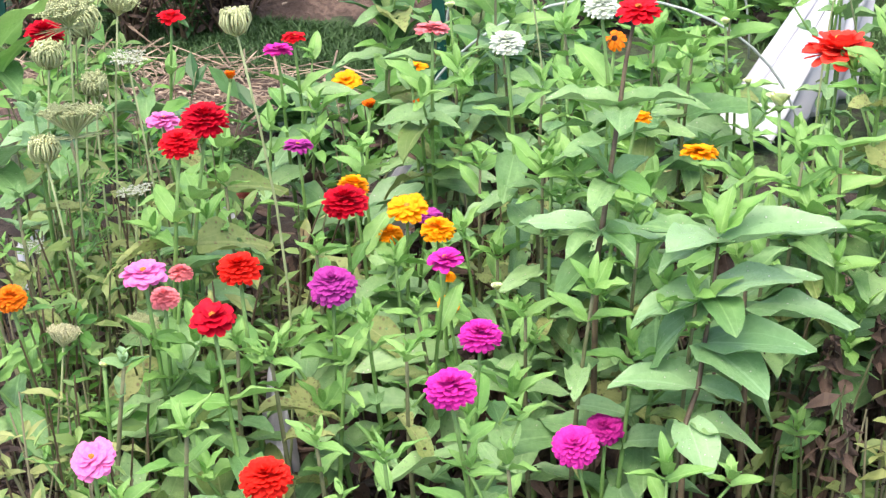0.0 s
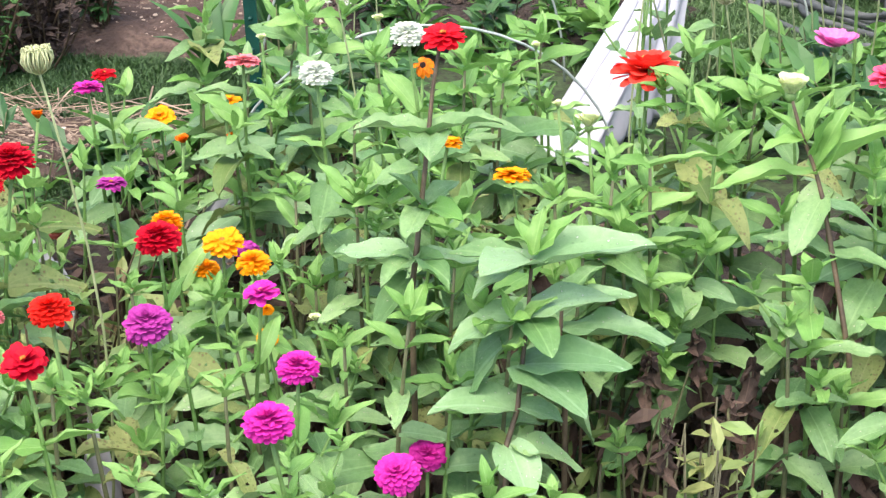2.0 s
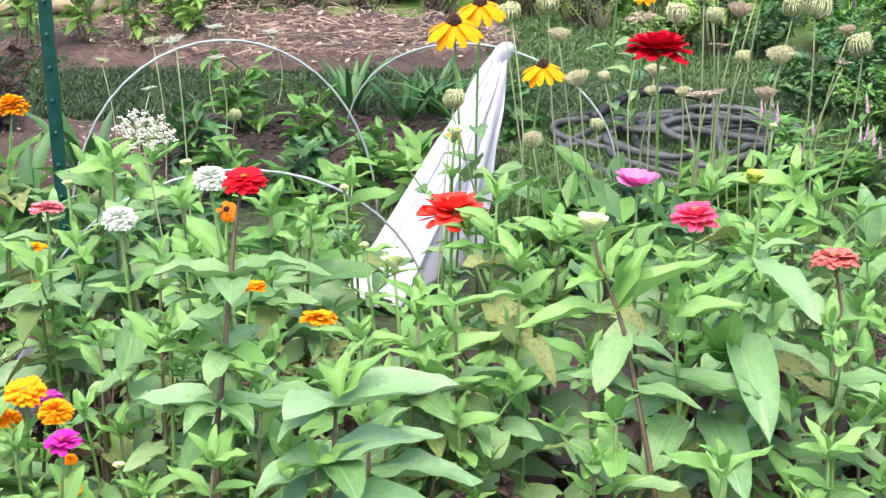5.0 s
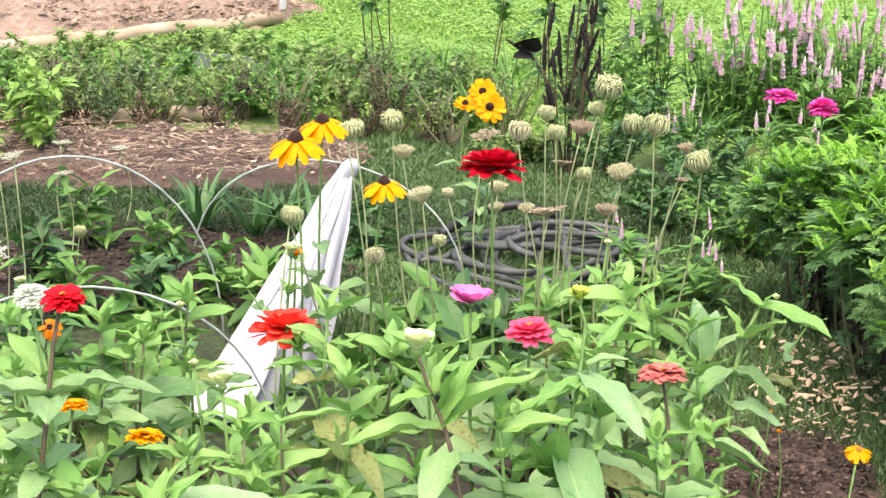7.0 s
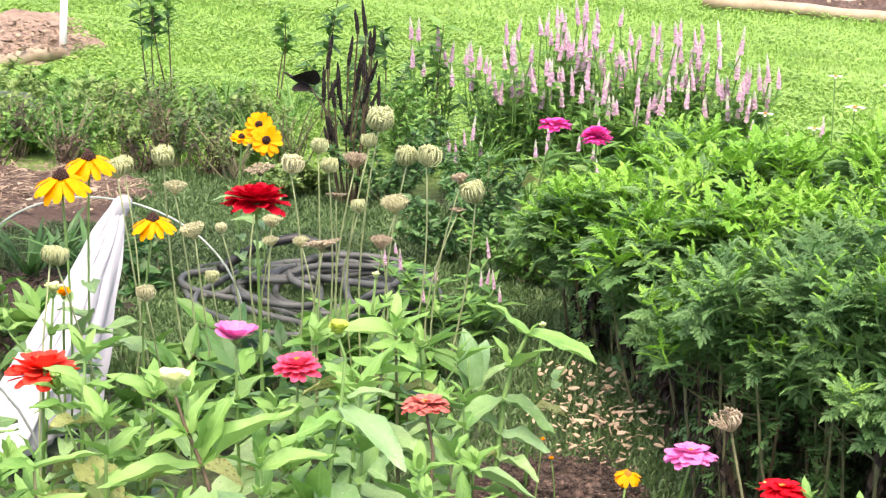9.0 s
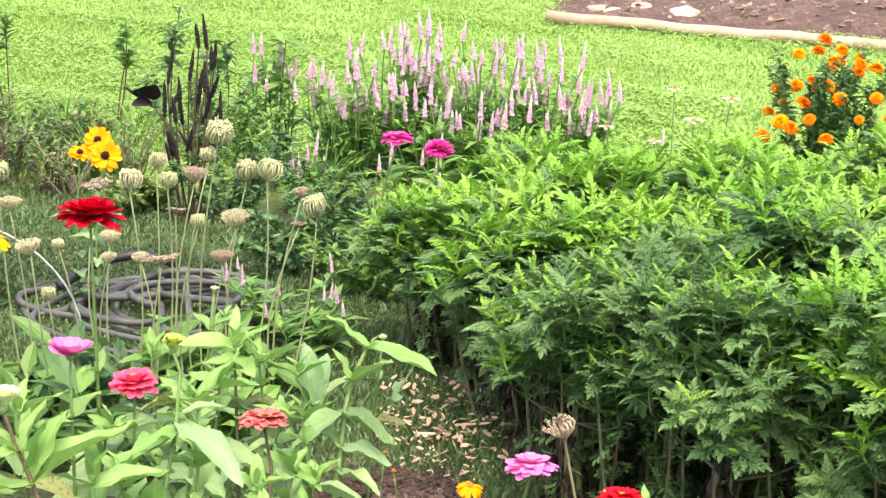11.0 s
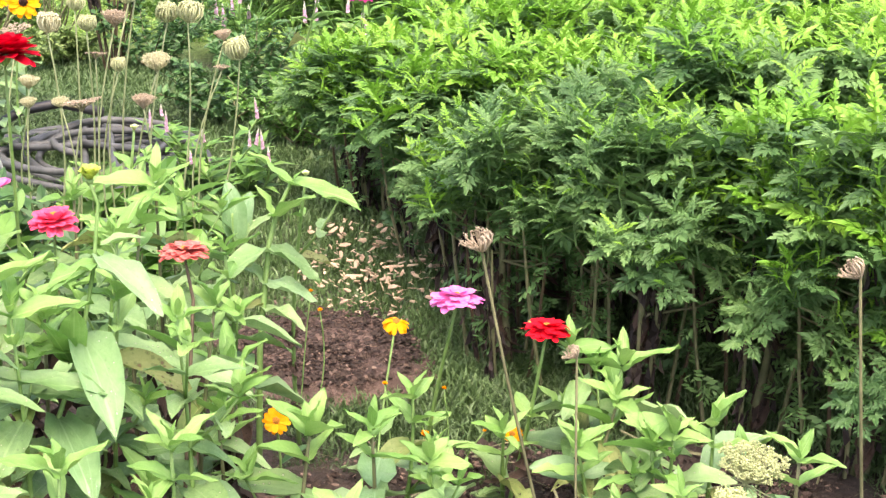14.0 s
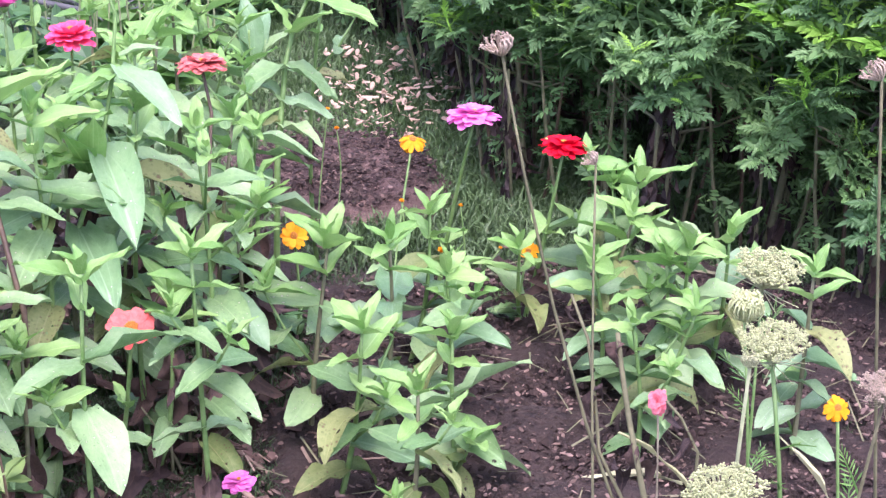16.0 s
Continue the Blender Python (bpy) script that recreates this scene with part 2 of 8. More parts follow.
LACE_GREEN = plain_material("lace_green", (0.4, 0.45, 0.2), (0.62, 0.64, 0.38), 300, 0.75, rnd=0.45)
LACE_FRESH = plain_material("lace_fresh", (0.38, 0.46, 0.17), (0.6, 0.65, 0.33), 250, 0.75, rnd=0.4)
LACE_WHITE = plain_material("lace_white", (0.46, 0.49, 0.36), (0.7, 0.7, 0.6), 250, 0.7, rnd=0.3)
LACE_TAN = plain_material("lace_tan", (0.4, 0.32, 0.22), (0.58, 0.47, 0.34), 250, 0.8, rnd=0.4)
SOIL = plain_material("soil", (0.012, 0.008, 0.006), (0.066, 0.045, 0.034), 70, 0.95, strength=1.0, distance=0.03, detail=10, wide=(9, (0.05, 0.034, 0.024)))
MULCH = plain_material("mulch", (0.045, 0.028, 0.022), (0.24, 0.16, 0.125), 60, 0.95, strength=1.0, distance=0.03, detail=10, wide=(8, (0.085, 0.054, 0.043)))
STRAW = plain_material("straw", (0.26, 0.18, 0.12), (0.48, 0.37, 0.27), 30, 0.85, rnd=0.85)
CHIP = plain_material("wood_chip", (0.42, 0.3, 0.22), (0.66, 0.53, 0.41), 60, 0.85, rnd=0.6)
CHIP_BROWN = plain_material("brown_chip", (0.11, 0.07, 0.05), (0.3, 0.21, 0.16), 60, 0.85, rnd=0.6)
CHIP_PALE = plain_material("pale_chip", (0.55, 0.4, 0.26), (0.76, 0.6, 0.43), 60, 0.85, rnd=0.7)
SANDY = plain_material("sandy_mulch", (0.2, 0.13, 0.1), (0.46, 0.34, 0.26), 30, 0.95, strength=1.0, distance=0.04, detail=8, wide=(5, (0.3, 0.21, 0.16)))
CRUMB = plain_material("soil_crumb", (0.022, 0.014, 0.01), (0.09, 0.06, 0.045), 80, 0.95, rnd=0.6)
CLOTH = plain_material("white_cloth", (0.43, 0.43, 0.48), (0.5, 0.5, 0.545), 14, 0.85, strength=0.15, distance=0.004)
PLASTIC_WHITE = plain_material("white_plastic", (0.7, 0.72, 0.7), (0.82, 0.82, 0.8), 20, 0.45, strength=0.1)
HOOP = plain_material("hoop_tube", (0.26, 0.31, 0.28), (0.42, 0.47, 0.43), 25, 0.45, strength=0.1)
POST_GREEN = plain_material("post_paint", (0.003, 0.04, 0.03), (0.008, 0.07, 0.054), 40, 0.4, strength=0.15)
RUBBER = plain_material("hose_rubber", (0.034, 0.038, 0.037), (0.1, 0.108, 0.104), 30, 0.55, strength=0.3)
HOSE_BLACK = plain_material("hose_black", (0.015, 0.015, 0.017), (0.035, 0.035, 0.035), 30, 0.45, strength=0.2)
TIMBER = plain_material("timber", (0.27, 0.19, 0.12), (0.52, 0.41, 0.3), 9, 0.8, strength=0.4, distance=0.004, detail=6)
STONE = plain_material("stone", (0.32, 0.26, 0.2), (0.58, 0.5, 0.4), 14, 0.85, strength=0.5, distance=0.006)
METAL_GREY = plain_material("edging_metal", (0.2, 0.22, 0.23), (0.32, 0.34, 0.35), 18, 0.5, 0.6)

# ground cover: close grass and weeds over brown earth
GROUND, _n, _l, _b = node_material("ground_cover")
_g1, _g2, _g3 = noise_node(_n, _l, 60, 6), noise_node(_n, _l, 4, 4), noise_node(_n, _l, 220, 4)
_c = ramp(_n, _l, _g1, [(0.3, (0.2, 0.37, 0.07)), (0.5, (0.26, 0.45, 0.095)), (0.7, (0.33, 0.52, 0.14))])
_c = mix_colour(_n, _l, ramp(_n, _l, _g2, [(0.42, (0, 0, 0)), (0.7, (0.35, 0.35, 0.35))]), _c, (0.1, 0.13, 0.04))
_tc, _xyz = _n.new("ShaderNodeTexCoord"), _n.new("ShaderNodeSeparateXYZ")
_l.new(_tc.outputs["Object"], _xyz.inputs[0])
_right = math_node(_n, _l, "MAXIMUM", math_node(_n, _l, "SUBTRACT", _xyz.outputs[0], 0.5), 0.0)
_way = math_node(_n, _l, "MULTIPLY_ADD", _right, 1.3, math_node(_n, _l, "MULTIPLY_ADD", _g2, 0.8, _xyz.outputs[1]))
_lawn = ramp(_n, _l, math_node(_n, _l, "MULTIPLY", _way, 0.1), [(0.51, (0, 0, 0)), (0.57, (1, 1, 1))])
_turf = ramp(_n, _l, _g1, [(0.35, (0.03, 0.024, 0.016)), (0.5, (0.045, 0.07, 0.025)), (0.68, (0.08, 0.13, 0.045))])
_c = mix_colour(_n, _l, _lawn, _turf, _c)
_l.new(_c, _b.inputs["Base Color"])
_b.inputs["Roughness"].default_value = 0.9
bump_into(_n, _l, _b, math_node(_n, _l, "ADD", _g1, _g3), 0.8, 0.02)


# ---- building helpers ----
class Build:
    """Gathers verts and faces for one mesh."""

    def __init__(self):
        self.v, self.f, self.mi = [], [], []

    def add(self, verts, faces, mat=0):
        k = len(self.v)
        self.v += [tuple(p) for p in verts]
        self.f += [tuple(k + i for i in f) for f in faces]
        self.mi += [mat] * len(faces)

    def tube(self, pts, radii, sides=6, mat=0, cap=True):
        pts = [Vector(p) for p in pts]
        if isinstance(radii, (int, float)):
            radii = [radii] * len(pts)
        verts, faces, up = [], [], Vector((0.31, 0.95, 0.05))
        for i, p in enumerate(pts):
            d = (pts[min(i + 1, len(pts) - 1)] - pts[max(i - 1, 0)]).normalized()
            a = d.cross(up)
            a = a.normalized() if a.length > 0.05 else d.cross(Vector((0, 0, 1))).normalized()
            b = d.cross(a)
            for s in range(sides):
                w = 2 * math.pi * s / sides
                verts.append(p + radii[i] * (math.cos(w) * a + math.sin(w) * b))
        for i in range(len(pts) - 1):
            for s in range(sides):
                t = (s + 1) % sides
                faces.append((i * sides + s, i * sides + t, (i + 1) * sides + t, (i + 1) * sides + s))
        if cap:
            faces.append(tuple(range(sides - 1, -1, -1)))
            faces.append(tuple((len(pts) - 1) * sides + s for s in range(sides)))
        self.add(verts, faces, mat)

    def blob(self, c, r, squash=1.0, mat=0, rng=None):
        """A small uneven lump of eight faces."""
        j = (lambda: 1 + rng.uniform(-0.25, 0.25)) if rng else (lambda: 1)
        v = [(c[0] + r * j(), c[1], c[2]), (c[0], c[1] + r * j(), c[2]), (c[0] - r * j(), c[1], c[2]), (c[0], c[1] - r * j(), c[2]),
             (c[0], c[1], c[2] + r * squash * j()), (c[0], c[1], c[2] - r * squash * j())]
        self.add(v, [(0, 1, 4), (1, 2, 4), (2, 3, 4), (3, 0, 4), (1, 0, 5), (2, 1, 5), (3, 2, 5), (0, 3, 5)], mat)

    def placed(self, other, m, mat=None):
        k = len(self.v)
        self.v += [tuple(m @ Vector(p)) for p in other.v]
        self.f += [tuple(k + i for i in f) for f in other.f]
        self.mi += other.mi if mat is None else [mat] * len(other.f)

    def mesh(self, name, *materials, smooth=True):
        me = bpy.data.meshes.new(name)
        me.from_pydata(self.v, [], self.f)
        for m in materials:
            me.materials.append(m)
        me.polygons.foreach_set("material_index", self.mi)
        me.polygons.foreach_set("use_smooth", [smooth] * len(self.f))
        me.update()
        return me


def thing(name, place, label, category, group="", kind=""):
    return tagged(moved(new(name), Matrix.Scale(GROW, 4) @ Matrix.Translation(place)), label, category, group, kind)


def moved(ob, m):
    ob.matrix_basis = m
    return ob


def part(name, mesh, parent=None, m=None, label=""):
    ob = new(name, mesh)
    ob.parent = parent
    if m is not None:
        ob.matrix_basis = m
    return tagged(ob, label)


def solid(name, mesh, label, category, m=None, group="", kind=""):
    ob = moved(new(name, mesh), Matrix.Scale(GROW, 4) @ (m or Matrix()))
    return tagged(ob, label, category, group, kind)


def aim(place, azimuth, elevation, scale=1.0, roll=0.0):
    """A pose whose +y points to the azimuth (degrees from +x) and rises by the elevation."""
    q = Euler((0, 0, radians(azimuth - 90))).to_matrix() @ Euler((radians(elevation), 0, 0)).to_matrix() @ Euler((0, radians(roll), 0)).to_matrix()
    s = scale if isinstance(scale, tuple) else (scale,) * 3
    return Matrix.Translation(place) @ q.to_4x4() @ Matrix.Diagonal((*s, 1))


# ---- leaves and flowers ----
def leaf_build(width, droop, fold, wave, seed, rows=9, clasp=0.5):
    """A leaf one unit long along +y: clasping base, widest before the middle, pointed tip, folded along its rib."""
    b, rng = Build(), random.Random(seed)
    verts, faces = [], []
    bend, ph, twist = rng.uniform(-0.11, 0.11), rng.uniform(0, 6), rng.uniform(-0.32, 0.32)
    for i in range(rows + 1):
        t = i / rows
        w = width * 2.38 * t ** 0.5 * (1 - t) ** 0.8
        w = max(w, width * clasp) if t < 0.1 else w
        w = max(w, 0.004)
        y, z = math.sin(t * droop) / droop if droop else t, (math.cos(t * droop) - 1) / droop if droop else 0
        for k in range(7):
            # three sunken veins run along the blade, whose margin waves
            u = (k - 3) / 3
            ripple = wave * (math.sin(ph + t * 9 + k) + 0.6 * math.sin(2 * ph + t * 17 - k)) * abs(u)
            lift = abs(u) ** 1.3 * w * fold + ripple * 0.05 - (0.13 * w if k in (1, 3, 5) else 0)
            c, s = math.cos(twist * t), math.sin(twist * t)
            verts.append((u * w * c - lift * s + bend * t * t, y, z + u * w * s + lift * c))
    for i in range(rows):
        for k in range(6):
            a = i * 7 + k
            faces.append((a, a + 1, a + 8, a + 7))
    b.add(verts, faces)
    return b


LEAF_MESHES = {}


def leaf_mesh(kind):
    """One of a few leaf shapes, shared by many leaves."""
    if kind not in LEAF_MESHES:
        material = {"young": LEAF_YOUNG, "green": LEAF_GREEN, "waxy": LEAF_WAXY, "old": LEAF_OLD, "dead": LEAF_DEAD, "strap": LEAF_PALE, "black": STEM_BLACK}[kind]
        rng, made = random.Random(sum(map(ord, kind))), []
        for n in range(9):
            w = {"young": 0.18, "green": 0.205, "waxy": 0.235, "old": 0.2, "dead": 0.19, "strap": 0.07, "black": 0.3}[kind] * rng.uniform(0.85, 1.15)
            d = {"young": 0.35, "green": 0.6, "waxy": 0.5, "old": 1.0, "dead": 1.6, "strap": 0.7, "black": 0.9}[kind] * rng.uniform(0.6, 1.4)
            made.append(leaf_build(w, d, rng.uniform(0.2, 0.55) * (2.2 if kind == "dead" else 1), rng.uniform(0.3, 1.0) * (3 if kind == "dead" else 1), n * 7 + len(kind)).mesh("leaf_" + kind, material))
        LEAF_MESHES[kind] = made
    return LEAF_MESHES[kind]


def petal(b, m, length, width, cup, curl, root=None, notch=0.0):
    """One rounded petal along +y from the pose m; root is a vertex that all petals of the flower share."""
    verts, faces = [], []
    for t, share in ((0.0, 0.45), (0.3, 0.8), (0.62, 1.0), (0.86, 0.86), (1.0, 0.46)):
        for u in (-1, 0, 1):
            y = length * (t - (notch if (t == 1.0 and u == 0) else 0) + (0.05 if (t == 1.0 and u == 0) else 0))
            verts.append(m @ Vector((u * width * share, y, curl * length * t * t + (cup * width * share if u else 0))))
    for i in range(4):
        for k in range(2):
            a = i * 3 + k
            faces.append((a, a + 1, a + 4, a + 3))
    k = len(b.v)
    b.add(verts, faces)
    if root is not None:
        b.f += [(root, k + 1, k), (root, k + 2, k + 1)]
        b.mi += [0, 0]


BLOOMS = {}


def bloom_mesh(form, colour):
    """Petals of a flower of radius 1, facing +z. Forms: dome, flat, loose, daisy, open, vase, cup, shuttle."""
    key = (form, colour)
    if key in BLOOMS:
        return BLOOMS[key]
    b, rng = Build(), random.Random(len(form) * 13 + len(colour) * 7)
    # each ring: reach, inner radius, petals, lift, height, share of the ring that one petal covers
    rings = {"dome": [(1.0, 0.35, 20, -30, 0.0, 0.46), (1.0, 0.4, 20, -17, 0.12, 0.46), (0.96, 0.38, 19, -5, 0.24, 0.46), (0.88, 0.34, 17, 7, 0.36, 0.47), (0.77, 0.27, 15, 18, 0.47, 0.48), (0.62, 0.18, 12, 31, 0.56, 0.5), (0.45, 0.1, 9, 46, 0.63, 0.54), (0.28, 0.03, 6, 62, 0.68, 0.6)],
             "flat": [(1.0, 0.25, 17, -9, 0.0, 0.55), (0.95, 0.22, 16, -3, 0.05, 0.55), (0.84, 0.18, 13, 2, 0.09, 0.55), (0.64, 0.12, 10, 8, 0.12, 0.56), (0.4, 0.06, 7, 18, 0.14, 0.6)],
             "loose": [(1.0, 0.15, 13, -6, 0.0, 0.55), (0.9, 0.12, 11, 5, 0.06, 0.55), (0.68, 0.1, 8, 18, 0.11, 0.57), (0.42, 0.06, 6, 40, 0.15, 0.6)],
             "daisy": [(1.0, 0.16, 12, -26, 0.0, 0.33), (0.96, 0.16, 5, -16, 0.03, 0.16)],
             "open": [(1.0, 0.16, 13, 8, 0.0, 0.42), (0.92, 0.16, 7, 16, 0.03, 0.3)],
             "vase": [(1.0, 0.1, 7, 26, 0.0, 0.5), (0.92, 0.1, 6, 36, 0.03, 0.45)],
             "cup": [(0.95, 0.05, 6, 52, 0.0, 0.6), (0.9, 0.05, 6, 66, 0.05, 0.6), (0.75, 0.04, 5, 78, 0.1, 0.6)],
             "shuttle": [(1.02, 0.2, 15, -6, 0.0, 0.5), (0.99, 0.2, 14, 6, 0.07, 0.5), (0.9, 0.2, 12, 17, 0.14, 0.5), (0.74, 0.16, 10, 34, 0.2, 0.52), (0.54, 0.12, 8, 54, 0.22, 0.5)]}[form]
    for reach, r0, count, lift, z, cover in rings:
        root = len(b.v)
        b.v.append((0, 0, z - 0.04))
        if root:
            b.f.append((root, last, root + 2))
            b.mi.append(0)
        last = root
        wide = cover * 2 * math.pi * reach / count * (0.75 if form == "cup" else 1)
        for k in range(count):
            a = 360 * (k + rng.uniform(-0.16, 0.16)) / count + reach * 177
            m = aim((r0 * math.cos(radians(a)), r0 * math.sin(radians(a)), z), a, lift + rng.uniform(-14, 14), 1.0, rng.uniform(-16, 16))
            petal(b, m, (reach - r0) * rng.uniform(0.9, 1.07), wide * rng.uniform(0.88, 1.08), rng.uniform(0.12, 0.38) * (1 if form not in ("daisy", "open") else 0.3),
                  {"dome": 0.02, "daisy": -0.28, "cup": -0.25}.get(form, -0.06) + rng.uniform(-0.1, 0.1), root, 0.06)
    BLOOMS[key] = b.mesh("petals_" + colour, PETALS[colour])
    return BLOOMS[key]


HEARTS = {}


def heart_mesh(form):
    """The middle of a flower (radius 1), and the green cup below it."""
    if form not in HEARTS:
        b, rng = Build(), random.Random(4)
        if form == "calyx":
            b.tube([(0, 0, -0.5), (0, 0, -0.34), (0, 0, -0.16), (0, 0, 0.02)], [0.1, 0.25, 0.33, 0.3], 8)
            HEARTS[form] = b.mesh("calyx", HEART_GREEN)
        else:
            for k in range(60 if form == "cone" else 36):
                t = k / (60 if form == "cone" else 36)
                a, r = k * 2.4, (t ** 0.5)
                h = (1 - r * r) * (1.1 if form == "cone" else 0.35)
                b.blob((r * math.cos(a), r * math.sin(a), h), 0.2, 1.4, 0, rng)
            b.tube([(0, 0, -0.2), (0, 0, 0.1), (0, 0, 0.7 if form == "cone" else 0.2)], [0.9, 0.95, 0.45], 8)
            HEARTS[form] = b.mesh("heart", HEART_DARK if form in ("cone", "dark") else HEART)
    return HEARTS[form]


def add_bloom(plant, place, form, colour, radius, tilt=12.0, towards=-90.0, heart="heart"):
    """A flower at the end of a stem, leaning by tilt degrees towards a direction."""
    ax = Vector((-math.sin(radians(towards)), math.cos(radians(towards)), 0))
    m = Matrix.Translation(place) @ Matrix.Rotation(radians(tilt), 4, ax) @ Matrix.Rotation(place[0] * 40, 4, "Z") @ Matrix.Diagonal((radius, radius, radius * (0.78 if form == "dome" else 1.0), 1))
    flower = part("bloom", bloom_mesh(form, colour), plant, m, f"{colour} flower head")
    if heart and form not in ("cup", "dome", "vase") or heart == "dark":
        size = {"daisy": 0.24, "open": 0.26, "flat": 0.13, "loose": 0.14, "shuttle": 0.16, "dome": 0.09}[form]
        high = {"daisy": 0.02, "open": 0.1, "flat": 0.17, "loose": 0.2, "shuttle": 0.42, "dome": 0.68}[form]
        tagged(part("heart", heart_mesh(heart), flower, Matrix.Translation((0, 0, high)) @ Matrix.Scale(size, 4)), kind="stuff")
    part("calyx", heart_mesh("calyx"), flower, Matrix.Scale(0.8 if form in ("dome", "cup") else 0.6, 4))
    return flower


def stem_points(base, top, rng, sway=0.02, n=7):
    """A gently bowed line from the base to the top."""
    base, top = Vector(base), Vector(top)
    s = Vector((rng.uniform(-1, 1), rng.uniform(-1, 1), 0)) * sway
    return [base.lerp(top, i / n) + s * math.sin(math.pi * i / n) for i in range(n + 1)]


def on_line(pts, z):
    for p, q in zip(pts, pts[1:]):
        if q.z >= z:
            return p.lerp(q, (z - p.z) / max(q.z - p.z, 1e-6))
    return pts[-1].copy()


def add_pair(plant, at, azimuth, length, kind, lift, rng, count=2):
    for s in range(count):
        if rng.random() < 0.06:
            continue
        a = azimuth + s * 360 / count + rng.uniform(-14, 14)
        k = kind if kind in ("young", "dead") or rng.random() > 0.12 else rng.choice(("green", "old", "old", "waxy"))
        long = length * rng.uniform(0.68, 1.2)
        m = aim(at, a, lift + rng.uniform(-20, 16), (long * rng.uniform(0.75, 1.2), long, long), rng.uniform(-26, 26))
        part("leaf", rng.choice(leaf_mesh(k)), plant, m)


def add_tip(plant, at, length, azimuth, rng, kind="young"):
    """The tuft of young leaves at the end of a shoot."""
    for n, (size, lift) in enumerate(((1.0, 32), (0.75, 52), (0.5, 68))):
        add_pair(plant, at + Vector((0, 0, 0.006 * n)), azimuth + 90 * n, length * size, kind, lift if kind != "dead" else -70, rng)


def side_shoot(plant, at, azimuth, length, leaf, rng, kind="green"):
    """A side branch from a leaf's axil: one or two leaf pairs and a young tip."""
    end = at + Vector((math.cos(radians(azimuth)) * length * 0.62, math.sin(radians(azimuth)) * length * 0.62, length * rng.uniform(0.6, 0.95)))
    mid = at.lerp(end, 0.5) + Vector((math.cos(radians(azimuth)), math.sin(radians(azimuth)), 0)) * 0.006
    b = Build()
    b.tube([at, mid, end], [0.0021, 0.0018, 0.0014], 5)
    part("side_shoot", b.mesh("side_shoot", STEM_GREEN), plant)
    add_pair(plant, mid, azimuth + 90, leaf * 0.8, kind, 10, rng)
    add_tip(plant, end, leaf * 0.62, azimuth, rng)


def dress(plant, pts, top, leaf, mature, first, gap, side, azimuth, rng, wither=0.2, lifts=(32, 16, 2)):
    """Leaf pairs down a stem, turning from node to node, with side shoots above and withered leaves below."""
    h, k = top, 0
    while h > 0.045:
        at, low = on_line(pts, h), h < wither
        kind = first if k == 0 else rng.choice(("green", "dead", "dead", "dead", "dead")) if low else mature if rng.random() > 0.16 else "old"
        add_pair(plant, at, azimuth, leaf * (0.8 if k == 0 else 1.15 if k < 4 else 0.95), kind, lifts[min(k, 2)] if kind != "dead" else -72, rng)
        if k and not low and rng.random() < side:
            side_shoot(plant, at, azimuth + 180 * rng.randint(0, 1), rng.uniform(0.05, 0.1), leaf, rng, mature)
        azimuth, h, k = azimuth + 90 + rng.uniform(-15, 15), h - gap * rng.uniform(0.8, 1.2), k + 1


def zinnia(x, y, z, form, colour, radius, tilt=14, towards=-90, bare=0.085, leaf=0.08, stem="green", seed=0, lean=(0.0, 0.0), gap=0.055, mature="green", side=0.45, heart="heart"):
    """A zinnia: one stem from the ground to its flower, leaf pairs turning by a right angle from node to node, and side shoots."""
    rng = random.Random(int(x * 997 + y * 331 + z * 71) + seed)
    foot = (x + lean[0] + rng.uniform(-0.04, 0.04), y + lean[1] + rng.uniform(-0.02, 0.05))
    words = {"dome": "full domed", "flat": "open layered", "loose": "loose", "daisy": "drooping", "open": "single", "cup": "half-open", "vase": "upturned", "shuttle": "many-petalled"}[form]
    plant = thing("zinnia", (foot[0], foot[1], 0), f"zinnia with a {words} {colour} bloom on a {'dark' if stem == 'dark' else 'green'} stem", "flower", "zinnias in the bed")
    top = Vector((x - foot[0], y - foot[1], z))
    pts = stem_points((0, 0, -0.02), top - Vector((0, 0, radius * 0.35)), rng)
    b = Build()
    b.tube(pts, [0.0038 - 0.0019 * i / 7 for i in range(8)], 6)
    part("stem", b.mesh("stem", {"green": STEM_GREEN, "dark": STEM_DARK, "woody": STEM_WOODY}[stem]), plant)
    add_bloom(plant, top, form, colour, radius, tilt, towards, heart)
    dress(plant, pts, z - bare, leaf, mature, "young", gap, side, rng.uniform(0, 180), rng)
    return plant


def shoot(x, y, z, leaf=0.08, stem="green", seed=0, kind="young", mature="green", gap=0.05, side=0.35, azimuth=None, lean=(0.0, 0.0), wither=0.2):
    """A zinnia that has no flower yet: a leafy shoot that ends in a tuft of young leaves."""
    rng = random.Random(int(x * 787 + y * 613 + z * 97) + seed)
    foot = (x + lean[0] + rng.uniform(-0.03, 0.03), y + lean[1] + rng.uniform(-0.02, 0.04))
    plant = thing("zinnia", (foot[0], foot[1], 0), "leafy green zinnia shoot not yet in flower", "flower", "zinnias in the bed")
    top = Vector((x - foot[0], y - foot[1], z))
    pts = stem_points((0, 0, -0.02), top, rng, 0.015)
    b = Build()
    b.tube(pts, [0.0042 - 0.0024 * i / 7 for i in range(8)], 6)
    part("stem", b.mesh("stem", {"green": rng.choice((STEM_GREEN, STEM_WOODY)), "dark": STEM_DARK, "woody": STEM_WOODY}[stem]), plant)
    azimuth = rng.uniform(0, 180) if azimuth is None else azimuth
    add_tip(plant, top, leaf * 0.85, azimuth, rng, kind)
    dress(plant, pts, z - 0.03, leaf * 1.05, mature, kind, gap, side, azimuth + 90, rng, wither)
    return plant


